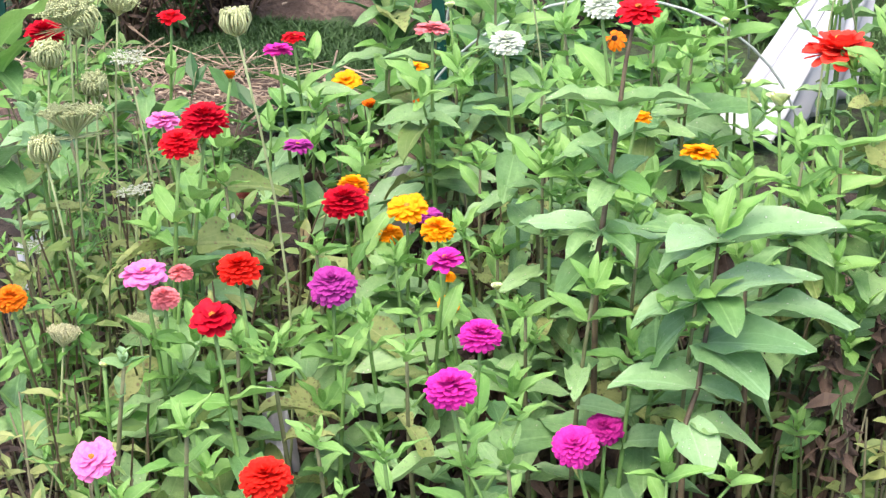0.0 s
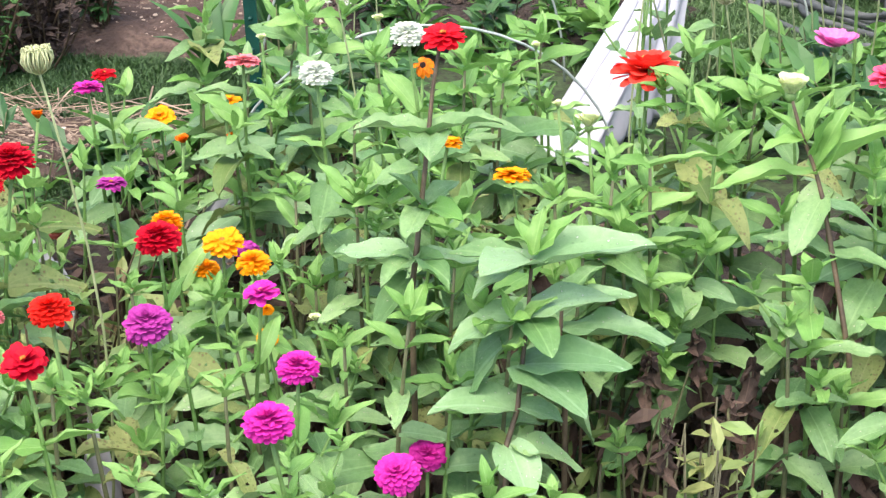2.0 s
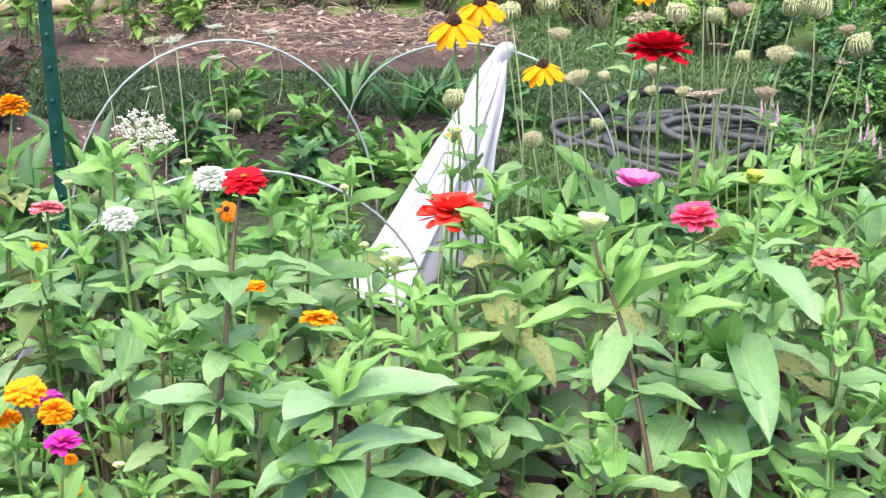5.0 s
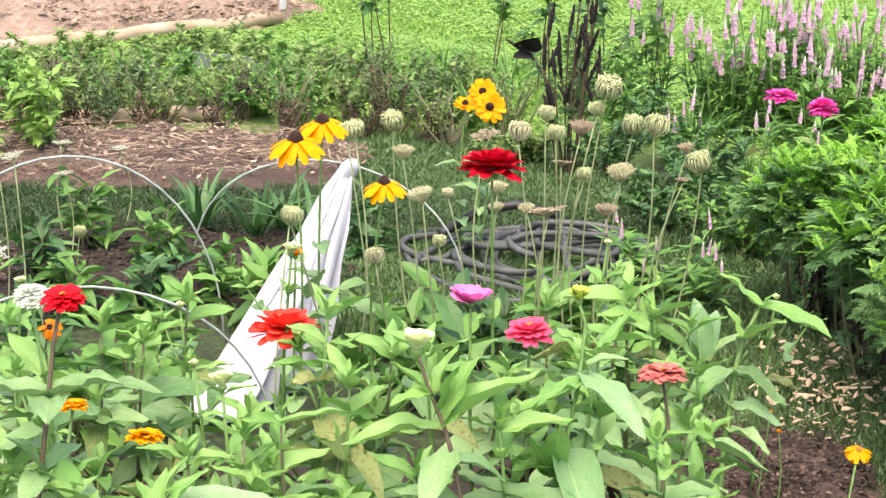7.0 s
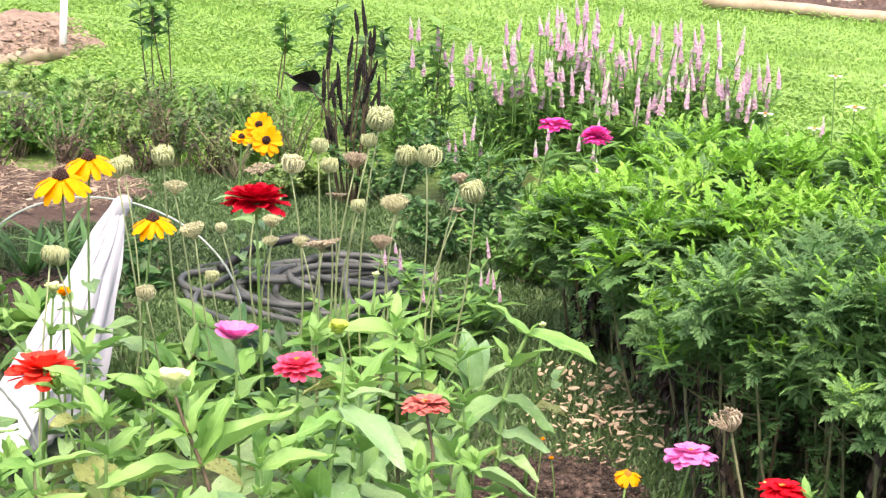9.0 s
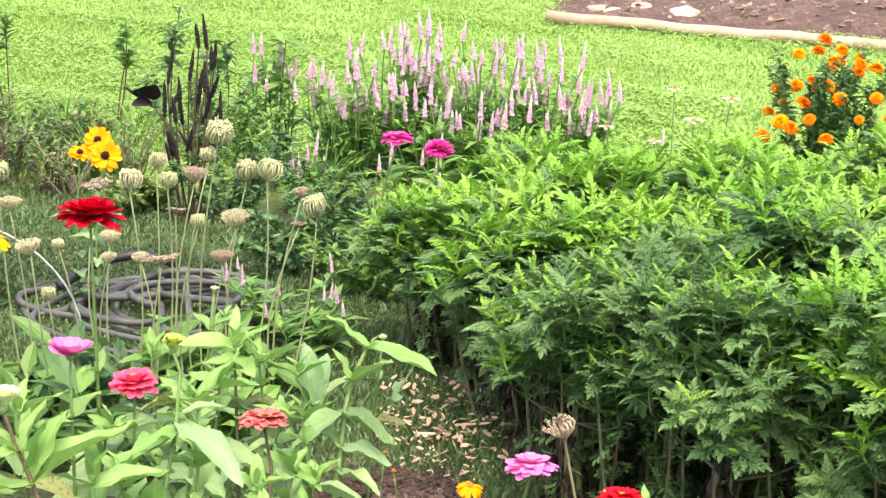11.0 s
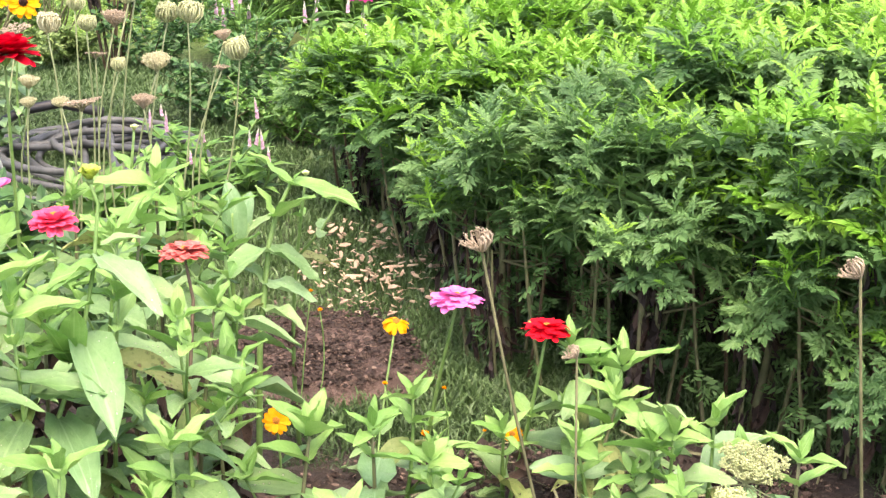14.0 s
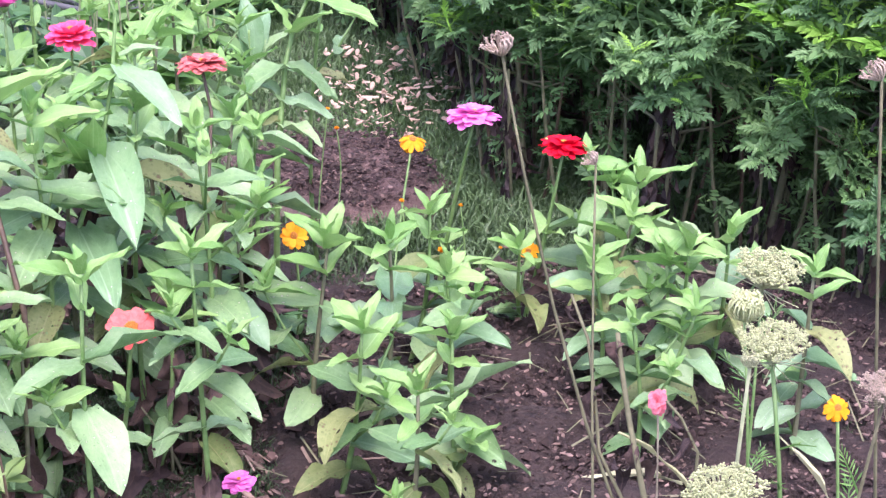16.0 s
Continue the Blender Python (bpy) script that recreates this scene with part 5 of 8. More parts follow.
hoop((-1.08, 3.2), (-0.53, 3.37), 0.4, "thin pale hoop arching over the bed")
hoop((-0.98, 2.62), (-0.36, 2.82), 0.345, "thin pale hoop arching over the bed")
hoop((-0.67, 3.86), (-0.08, 3.7), 0.275, "thin pale hoop arching behind the fleece")
garden_cloth((-0.30, 3.41, 0.335), (-0.55, 2.98, 0.0), (-0.44, 2.9, 0.02), (-0.322, 3.21, 0.0))
metal_post(-0.985, 2.88, 0.62, -1)
metal_post(-1.44, 3.7, 0.6, 0)
hose_coil(0.072, 3.9, 0.21, 0.225, 6, 0.008)
log((1.72, 7.95), (3.6, 7.1), 0.026, "long peeled border log on the lawn")
log((1.95, 8.15), (2.75, 8.75), 0.022, "shorter border log at the back of the bed", 2)
log((-1.98, 5.62), (-0.8, 6.55), 0.024, "pale border log round the raised bed", 3)
log((-1.85, 4.87), (-0.8, 5.11), 0.022, "pale border log behind the mulch", 4)
for _x, _y, _s in ((2.05, 8.1, 0.05), (2.2, 8.2, 0.06), (2.36, 8.05, 0.07), (2.42, 8.3, 0.05)):
    stone(_x, _y, _s, _x * 3)
_b = Build()
_b.tube([(0, 0, -0.08), (0, 0, 0.26)], 0.013, 12)
solid("marker_stake", _b.mesh("marker_stake", PLASTIC_WHITE), "white plastic marker pipe standing by the raised bed", "stake", pose(-0.81, 6.62, 0, 0, 3, 0))
_b = Build()
_b.add([(-0.17, 0, -0.03), (0.17, 0, -0.03), (0.17, 0, 0.055), (-0.17, 0, 0.07), (-0.17, 0.008, -0.03), (0.17, 0.008, -0.03), (0.17, 0.008, 0.055), (-0.17, 0.008, 0.07)],
       [(0, 1, 2, 3), (7, 6, 5, 4), (3, 2, 6, 7), (0, 3, 7, 4), (1, 5, 6, 2)])
solid("bed_edging", _b.mesh("bed_edging", METAL_GREY, smooth=False), "strip of grey metal bed edging", "edging", pose(-0.8, 5.66, 0, 0, 0, -8))
for _x, _y, _s, _t in ((-1.132, 2.246, 0.11, 10), (-1.104, 2.149, 0.09, 60), (-0.908, 2.425, 0.13, 30), (-0.608, 1.924, 0.06, 80), (-0.854, 1.762, 0.06, 140), (-1.354, 2.112, 0.08, 20)):
    rag(_x, _y, 0.07, _s, _t, _t * 0.13, 0.07)


# ---- plants behind the bed ----
def tuft(x, y, high, count, width, material, label, seed, splay=0.5, category="weed", name="leaf_clump"):
    """A clump of strap leaves that bow outwards from one root."""
    rng, plant = random.Random(seed), thing(name, (x, y, 0), label, category, "leafy clumps")
    b = Build()
    for k in range(count):
        a, h, s = rng.uniform(0, 360), high * rng.uniform(0.6, 1.1), splay * rng.uniform(0.3, 1.2)
        d, n = Vector((math.cos(radians(a)), math.sin(radians(a)), 0)), Vector((-math.sin(radians(a)), math.cos(radians(a)), 0))
        verts, faces = [], []
        for i in range(6):
            t = i / 5
            c = d * (h * s * t ** 1.5 + 0.01) + Vector((0, 0, h * (t - s * 0.35 * t ** 3)))
            w = width * (0.5 + 1.2 * t - 1.68 * t * t) if t < 1 else 0.0005
            verts += [c - n * w, c + Vector((0, 0, -w * 0.5)), c + n * w]
        for i in range(5):
            faces += [(i * 3, i * 3 + 1, i * 3 + 4, i * 3 + 3), (i * 3 + 1, i * 3 + 2, i * 3 + 5, i * 3 + 4)]
        b.add(verts, faces)
    tagged(part("foliage", b.mesh("foliage", material), plant), kind="stuff")
    return plant


def bushy_weed(x, y, high, spread, leaves, size, material, label, seed, stems=5, name="weed", category="weed", stem_material=None, low=0.15):
    """A leafy weed: several stems with many small pointed leaves."""
    rng, plant = random.Random(seed), thing(name, (x, y, 0), label, category, "weeds")
    b, f = Build(), Build()
    lines = []
    for k in range(stems):
        a, r = rng.uniform(0, 6.28), spread * rng.uniform(0.1, 0.9)
        pts = stem_points((rng.uniform(-0.02, 0.02), rng.uniform(-0.02, 0.02), -0.01), (r * math.cos(a), r * math.sin(a), high * rng.uniform(0.65, 1.0)), rng, 0.02)
        b.tube(pts, [0.0032 - 0.0003 * i for i in range(8)], 4, 0, False)
        lines.append(pts)
    tagged(part("stem", b.mesh("stem", stem_material or STEM_WOODY), plant), kind="stuff")
    for k in range(leaves):
        pts = rng.choice(lines)
        at = on_line(pts, pts[-1].z * rng.uniform(low, 1.0))
        s, a, e = size * rng.uniform(0.5, 1.25), rng.uniform(0, 360), rng.uniform(-30, 50)
        m = aim(at, a, e, s, rng.uniform(-40, 40))
        f.add([m @ Vector(p) for p in ((0, 0, 0), (0.2, 0.4, 0.05), (0, 0.45, 0), (-0.2, 0.4, 0.05), (0.12, 0.75, 0.0), (-0.12, 0.75, 0), (0, 1.0, -0.12))],
              [(0, 1, 2), (0, 2, 3), (1, 4, 2), (2, 5, 3), (2, 4, 6), (2, 6, 5)])
    tagged(part("foliage", f.mesh("foliage", material, smooth=False), plant), kind="stuff")
    return plant


def bumpy_spike(length, radius, rng, change, taper=1.0):
    """A spike of tiny crowded flowers or seeds, fullest below, with a knobbly skin; its end takes the second material."""
    b, rows, sides = Build(), 18, 9
    verts, faces = [], []
    for i in range(rows + 1):
        t = i / rows
        r = radius * ((1 - t) ** 0.6 * taper + (1 - taper) * math.sin(math.pi * (0.1 + 0.88 * t)) ** 0.5)
        for k in range(sides):
            w = 2 * math.pi * (k + 0.5 * (i % 2)) / sides
            q_ = max(0.0008, r * rng.uniform(0.55, 1.25))
            verts.append((q_ * math.cos(w), q_ * math.sin(w), length * (t + rng.uniform(-0.015, 0.015))))
    for i in range(rows):
        for k in range(sides):
            faces.append((i * sides + k, i * sides + (k + 1) % sides, (i + 1) * sides + (k + 1) % sides, (i + 1) * sides + k))
    b.add(verts, faces)
    b.mi = [0 if (n // sides) / rows < change else 1 for n in range(len(faces))]
    return b


def speedwell(x, y, high, stems, spread, seed, big=1.0):
    """A stand of speedwell: upright stalks ending in tapered spikes of tiny pink flowers."""
    rng, plant = random.Random(seed), thing("speedwell", (x, y, 0), "clump of pink speedwell with upright tapered flower spikes", "flower", "pink speedwell")
    b, f = Build(), Build()
    for k in range(stems):
        a, r = rng.uniform(0, 6.28), spread * rng.random() ** 0.6
        h = high * rng.uniform(0.55, 1.05)
        top = Vector((r * math.cos(a) * 1.25, r * math.sin(a) * 0.9, h))
        pts = stem_points((r * 0.6 * math.cos(a), r * 0.6 * math.sin(a), -0.01), top, rng, 0.02)
        b = Build()
        b.tube(pts, 0.0022, 4, 0, False)
        part("stem", b.mesh("stem", STEM_GREEN), plant)
        for j in range(20):
            m = aim(on_line(pts, h * (0.12 + 0.82 * j / 20)), rng.uniform(0, 360), rng.uniform(-5, 40), rng.uniform(0.04, 0.07), 0)
            f.add([m @ Vector(p) for p in ((0, 0, 0), (0.16, 0.4, 0.04), (0, 0.45, 0), (-0.16, 0.4, 0.04), (0, 1.0, -0.15))], [(0, 1, 2), (0, 2, 3), (1, 4, 2), (2, 4, 3)])
        length = 0.064 * big * rng.uniform(0.65, 1.3)
        s = bumpy_spike(length, 0.0078 * big, rng, rng.uniform(0.45, 0.85), 0.85)
        part("flower_spike", s.mesh("flower_spike", PETALS["veronica"], LACE_WHITE, smooth=False), plant, Matrix.Translation(top) @ Euler((rng.uniform(-0.15, 0.15), rng.uniform(-0.15, 0.15), 0)).to_matrix().to_4x4())
    tagged(part("foliage", f.mesh("foliage", WEED, smooth=False), plant), kind="stuff")
    return plant


def black_spikes(x, y, high, stems, seed):
    """A dead plant with black cat-tail seed spikes on dark stalks."""
    rng, plant = random.Random(seed), thing("dead_seed_stalks", (x, y, 0), "dead plant with blackened seed spikes on dry dark stalks", "dead plant")
    b = Build()
    for k in range(stems):
        a, r = rng.uniform(0, 6.28), 0.075 * rng.random() ** 0.5
        h = high * rng.uniform(0.5, 1.0)
        top = Vector((r * math.cos(a), r * math.sin(a) * 0.6, h))
        pts = stem_points((top.x * 0.3, top.y * 0.3, -0.01), top, rng, 0.012)
        b = Build()
        b.tube(pts, 0.0022, 5, 0, False)
        part("stalk", b.mesh("stalk", STEM_DARK), plant)
        for n in range(rng.randint(1, 3)):
            at = pts[-1] if n == 0 else on_line(pts, h * rng.uniform(0.45, 0.9))
            lean = Euler((rng.uniform(-0.25, 0.25) * (n + 0.5), rng.uniform(-0.3, 0.3) * (n + 0.5), 0)).to_matrix().to_4x4()
            s = bumpy_spike(rng.uniform(0.06, 0.1), 0.0062, rng, 2.0, 0.3)
            part("seed_spike", s.mesh("seed_spike", STEM_BLACK, smooth=False), plant, Matrix.Translation(at) @ lean)
    return plant


def marigold_bush(x, y, high, seed):
    rng, plant = random.Random(seed), bushy_weed(x, y, high * 1.02, 0.2, 4600, 0.028, WEED_DARK, "round marigold bush with many orange pompon flowers", seed, 26, "marigold", "flower", STEM_GREEN)
    plant["group"] = "marigolds"
    for k in range(36):
        a, r = k * 2.4, (k / 36) ** 0.5
        p = (0.18 * r * math.cos(a), 0.17 * r * math.sin(a), high * (1.02 - 0.5 * r ** 2) + rng.uniform(-0.05, 0.05))
        add_bloom(plant, p, "dome", rng.choice(("marigold", "marigold", "orange")), rng.uniform(0.014, 0.023), rng.uniform(5, 40), rng.uniform(-150, -30), None)
    return plant


def floating_flower(name, x, y, z, form, colour, radius, heart, label, tilt=15, towards=-90, lean=(0, 0), stem=None, leaves=4):
    """A flower on its own thin stalk with a few leaves near the ground."""
    rng = random.Random(int(x * 431 + y * 977))
    plant = thing(name, (x + lean[0], y + lean[1], 0), label, "flower", name.replace("_", " ") + "s")
    top = Vector((-lean[0], -lean[1], z))
    pts = stem_points((0, 0, -0.02), top, rng, 0.02)
    b = Build()
    b.tube(pts, 0.0011 if leaves < 2 else 0.0017, 5)
    part("stem", b.mesh("stem", stem or STEM_GREEN), plant)
    add_bloom(plant, top, form, colour, radius, tilt, towards, heart)
    for k in range(leaves):
        part("leaf", rng.choice(leaf_mesh("green")), plant, aim(on_line(pts, z * (0.08 + 0.1 * k)), rng.uniform(0, 360), 30, 0.05))
    return plant


for _k, (_x, _y, _s, _h) in enumerate(((0.6, 5.15, 0.13, 0.28), (0.76, 5.25, 0.15, 0.35), (0.93, 5.2, 0.15, 0.37), (1.08, 5.15, 0.14, 0.32), (1.22, 5.1, 0.12, 0.24), (0.84, 5.05, 0.16, 0.25))):
    speedwell(_x, _y, _h, 28, _s, _k + 20)
speedwell(0.4, 5.2, 0.34, 8, 0.08, 31)
speedwell(0.42, 4.8, 0.14, 5, 0.08, 32, 0.8)
speedwell(0.82, 4.75, 0.17, 7, 0.16, 35, 0.8)
speedwell(1.28, 4.66, 0.2, 6, 0.14, 33, 0.9)
speedwell(0.36, 3.7, 0.13, 10, 0.14, 34, 0.55)
_spikes = black_spikes(0.15, 4.66, 0.46, 13, 41)
marigold_bush(1.78, 4.62, 0.45, 51)
marigold_bush(2.02, 4.5, 0.25, 52)
for _k, (_x, _y, _h) in enumerate(((-0.7, 5.45, 0.26), (-1.0, 5.3, 0.28), (-0.45, 5.35, 0.24), (-0.15, 5.3, 0.26), (-1.3, 5.2, 0.3), (-0.95, 5.7, 0.24), (-0.35, 5.7, 0.14), (-0.7, 5.2, 0.2), (0.2, 5.3, 0.32), (0.05, 4.75, 0.2), (0.25, 4.7, 0.25), (0.3, 5.0, 0.3), (0.45, 4.4, 0.22), (0.55, 4.0, 0.18), (0.4, 4.2, 0.16))):
    bushy_weed(_x, _y, _h * (0.8 if _x > 0.15 else 0.55), 0.26, 1300, 0.026, (WEED_DARK, WEED)[_k % 2] if _x > 0.15 else (WEED_OLIVE, WEED, WEED_OLIVE)[_k % 3], "wild leafy weeds growing at the edge of the bed", 60 + _k, 11)
for _k, (_x, _y, _h) in enumerate(((-0.55, 5.3, 0.2), (-0.3, 5.2, 0.22), (-0.85, 5.25, 0.18), (-0.1, 5.1, 0.2), (-0.4, 5.5, 0.2), (-1.1, 5.2, 0.2), (-0.65, 5.45, 0.16), (0.0, 5.5, 0.2), (-0.2, 5.6, 0.18), (0.5, 4.9, 0.18), (0.6, 4.6, 0.15))):
    tuft(_x, _y, _h, 46, 0.0028, WEED, "tuft of long wild grass", 210 + _k, 1.3, "grass", "grass_tuft")
for _k, (_x, _y, _h) in enumerate(((-0.37, 5.62, 0.46), (-0.42, 5.66, 0.42), (-0.05, 5.8, 0.33), (0.28, 5.5, 0.4), (0.42, 5.2, 0.38), (0.1, 5.6, 0.42))):
    bushy_weed(_x, _y, _h, 0.07, 60, 0.05, (WEED, WEED_DARK)[_k % 2], "thin sapling-like weed with leaves at its top", 80 + _k, 2, "tall_weed", "weed", STEM_DARK, 0.68)
for _k, (_x, _y, _h) in enumerate(((-1.5, 5.25, 0.24), (-1.55, 5.5, 0.22), (-1.25, 5.55, 0.2), (-0.75, 5.85, 0.14), (-0.5, 5.75, 0.14), (-1.1, 5.85, 0.14), (-0.15, 5.6, 0.14), (-1.4, 5.75, 0.16))):
    bushy_weed(_x, _y, _h * 0.6, 0.26, 1300, 0.026, (WEED, WEED_OLIVE, WEED_OLIVE)[_k % 3], "low wild weeds on the bank before the raised bed", 310 + _k, 10)
for _k, (_x, _y, _h) in enumerate(((-0.86, 3.46, 0.16), (-0.7, 3.5, 0.14), (-0.56, 3.56, 0.13), (-0.95, 3.62, 0.18), (-0.74, 3.78, 0.12), (-0.4, 3.66, 0.12), (-0.9, 3.85, 0.2), (-0.3, 3.9, 0.12))):
    bushy_weed(_x, _y, _h, 0.1, 80, 0.06, (WEED, WEED_DARK)[_k % 2], "young leafy weeds on the dark soil", 330 + _k, 5, low=0.1)
for _k, (_x, _y) in enumerate(((-0.55, 3.98), (-0.68, 4.02), (-0.42, 3.95), (-0.5, 4.08))):
    tuft(_x, _y, 0.16, 15, 0.011, WEED_DARK, "clump of green strap leaves", 90 + _k, 0.9)
for _k, (_x, _y, _h) in enumerate(((-1.95, 4.15, 0.4), (-2.0, 3.9, 0.5))):
    bushy_weed(_x, _y, _h, 0.3, 500, 0.05, WEED_DARK, "dark shrub standing in the mulch", 100 + _k, 14, "shrub", "shrub")

for _k, (_x, _y, _h) in enumerate(((-1.55, 4.45, 0.34), (-1.42, 4.52, 0.3), (-1.3, 4.5, 0.32), (-1.17, 4.62, 0.24), (-1.62, 4.62, 0.34), (-1.24, 4.7, 0.26))):
    bushy_weed(_x, _y, _h, 0.06, 110, 0.055, GRASS_BRIGHT, "upright leafy green plant in the mulch", 345 + _k, 4, "leafy_plant", "plant", STEM_WOODY, 0.2)

for _k in range(22):
    _x, _y = -1.5 + 1.5 * ((_k * 0.618) % 1.0), 4.97 + 0.09 * (_k % 5)
    bushy_weed(_x, _y, 0.13 + 0.02 * (_k % 4), 0.13, 520, 0.021, (WEED_OLIVE, WEED, WEED_OLIVE, GRASS_DULL)[_k % 4], "low olive-green weeds before the border log", 520 + _k, 9, stem_material=STEM_DRY, low=0.2)
for _k in range(7):
    bushy_weed(-1.35 + 0.19 * _k, 4.93 + 0.03 * (_k % 2), 0.12, 0.1, 160, 0.018, (LEAF_DEAD, WITHERED)[_k % 2], "thin dark dead stems at the edge of the mulch", 560 + _k, 14, "dry_weed", "weed", STEM_DARK, 0.1)

# dry brown stems and seed heads among the weeds on the bank
for _k, (_x, _y, _h) in enumerate(((-1.25, 5.05, 0.2), (-0.95, 5.0, 0.17), (-0.6, 5.0, 0.19), (-0.35, 5.05, 0.2), (-0.15, 4.9, 0.17), (-1.5, 5.1, 0.2), (-0.75, 5.15, 0.16), (0.0, 4.95, 0.2), (-1.1, 5.3, 0.18))):
    bushy_weed(_x, _y, _h, 0.14, 260, 0.018, (LEAF_DEAD, WEED_OLIVE, WEED)[_k % 3], "thin dry weeds with brown seed heads", 410 + _k, 16, "dry_weed", "weed", (STEM_DRY, STEM_WOODY)[_k % 2], 0.3)
# leafy weeds between the bed and the hoops
for _k, (_x, _y, _h) in enumerate(((-0.95, 3.0, 0.24), (-0.78, 3.02, 0.2), (-0.6, 3.08, 0.2), (-0.56, 2.82, 0.25), (-0.82, 2.72, 0.28), (-0.66, 2.65, 0.25), (-0.18, 3.05, 0.16), (-0.05, 3.25, 0.15), (0.1, 3.4, 0.13), (-0.2, 3.35, 0.13), (0.02, 3.0, 0.16), (0.2, 3.1, 0.13), (-1.05, 2.75, 0.2), (-1.2, 2.72, 0.16), (-0.42, 3.45, 0.14), (0.22, 3.45, 0.1))):
    bushy_weed(_x, _y, _h, 0.13, 70, 0.085, (WEED, WEED_DARK, WEED)[_k % 3], "broad-leaved green weeds between the bed and the hoops", 130 + _k, 6, low=0.1)
# tangle at the end of the bed: dry stems and small leaves
for _k, (_x, _y, _h) in enumerate(((-1.05, 1.75, 0.3), (-0.98, 1.6, 0.26), (-1.15, 1.95, 0.34), (-1.1, 2.15, 0.32), (-1.25, 2.3, 0.3), (-0.9, 1.95, 0.28), (-0.95, 2.3, 0.3), (-0.75, 2.4, 0.26), (-0.85, 1.5, 0.22), (-0.75, 1.75, 0.2), (-0.6, 2.2, 0.2), (-0.5, 2.4, 0.22), (-1.35, 2.5, 0.25))):
    bushy_weed(_x, _y, _h, 0.12, 90, 0.045, (WEED, WEED_DARK, LEAF_OLD)[_k % 3], "tangle of dry stems and small green leaves", 160 + _k, 9, "tangled_weed", "weed", (STEM_DRY, STEM_WOODY, STEM_DARK)[_k % 3], 0.05)
for _k, (_x, _y) in enumerate(((-0.35, 1.95), (-0.2, 2.15), (-0.05, 2.0), (-0.45, 2.2), (-0.1, 1.75), (0.1, 2.15), (-0.3, 1.65), (0.15, 1.9), (0.25, 2.2), (-0.55, 1.8))):
    bushy_weed(_x, _y, 0.13, 0.1, 40, 0.05, (WEED_DARK, LEAF_DEAD)[_k % 2], "low weeds and withered leaves under the zinnias", 190 + _k, 6, "undergrowth", "weed", STEM_WOODY, 0.05)

# dark shrub and broad leaves by the far path
for _k, (_x, _y, _h) in enumerate(((-1.75, 3.42, 0.36), (-1.63, 3.42, 0.34), (-1.88, 3.36, 0.4), (-1.55, 3.32, 0.24), (-1.5, 3.5, 0.3), (-1.42, 3.78, 0.25), (-2.0, 3.3, 0.36), (-1.7, 3.6, 0.4), (-1.85, 3.55, 0.42))):
    bushy_weed(_x, _y, _h, 0.16, 420, 0.035, LEAF_DEAD if _k % 2 else WEED_DARK, "dark dry shrub beside the path", 240 + _k, 16, "shrub", "shrub", STEM_DARK)
for _k, (_x, _y, _h) in enumerate(((-1.2, 3.3, 0.24), (-1.1, 3.42, 0.26), (-0.98, 3.2, 0.2), (-0.86, 3.25, 0.18))):
    tuft(_x, _y, _h * 0.8, 11, 0.022, WEED_DARK, "clump of broad upright green leaves", 260 + _k, 0.8)



# zinnias of the near bed
_p = trained(((-0.432, 1.561, 0.000), (-0.432, 1.561, 0.448), (-0.430, 1.580, 0.486), (-0.427, 1.612, 0.555), (-0.424, 1.640, 0.624), (-0.419, 1.657, 0.667)), words='a domed red bloom')
leaf_between(_p, (-0.432, 1.575, 0.477), (-0.504, 1.562, 0.485), "waxy", 1.0, 0.0)
leaf_between(_p, (-0.431, 1.575, 0.476), (-0.367, 1.585, 0.471), "waxy", 1.0, 0.0)
leaf_between(_p, (-0.431, 1.576, 0.479), (-0.448, 1.525, 0.475), "green", 1.0, 0.0)
leaf_between(_p, (-0.431, 1.576, 0.479), (-0.387, 1.537, 0.474), "green", 1.0, 0.0)
leaf_between(_p, (-0.425, 1.624, 0.583), (-0.485, 1.596, 0.602), "green", 0.9, 0.0)
leaf_between(_p, (-0.425, 1.624, 0.583), (-0.359, 1.624, 0.608), "green", 0.9, 0.0)
leaf_between(_p, (-0.424, 1.625, 0.584), (-0.410, 1.545, 0.597), "green", 1, 0.0)
leaf_between(_p, (-0.426, 1.597, 0.521), (-0.457, 1.584, 0.556), "waxy", 1.1, 0.0)
leaf_between(_p, (-0.426, 1.597, 0.521), (-0.397, 1.629, 0.530), "waxy", 1.1, 0.0)
leaf_between(_p, (-0.426, 1.597, 0.520), (-0.431, 1.538, 0.517), "green", 1, 0.0)
leaf_between(_p, (-0.426, 1.597, 0.520), (-0.381, 1.553, 0.527), "young", 1, 0.0)
add_bloom(_p, Vector((0.015, 0.098, 0.670)), "flat", "red", 0.0228, 6)
zinnia(-0.474, 1.763, 0.632, "dome", "white", 0.0189, tilt=3)
zinnia(-0.597, 1.856, 0.550, "dome", "white", 0.0202, tilt=1)
zinnia(-0.763, 2.119, 0.465, "flat", "salmon", 0.0226, tilt=-8)
zinnia(-0.268, 2.150, 0.464, "shuttle", "coral", 0.0433, tilt=-8, bare=0.12)
zinnia(-0.474, 1.830, 0.577, "daisy", "amber", 0.0143, tilt=49, heart='dark')
zinnia(-0.432, 1.743, 0.527, "flat", "orange", 0.0161, tilt=-8)
zinnia(-0.387, 1.878, 0.438, "flat", "orange", 0.0217, tilt=-8)
zinnia(-0.310, 1.927, 0.480, "cup", "cream", 0.0194, tilt=-8)
zinnia(-0.988, 2.161, 0.402, "flat", "magenta", 0.0208, tilt=-8)
zinnia(-1.005, 2.262, 0.383, "flat", "red", 0.0178, tilt=-6)
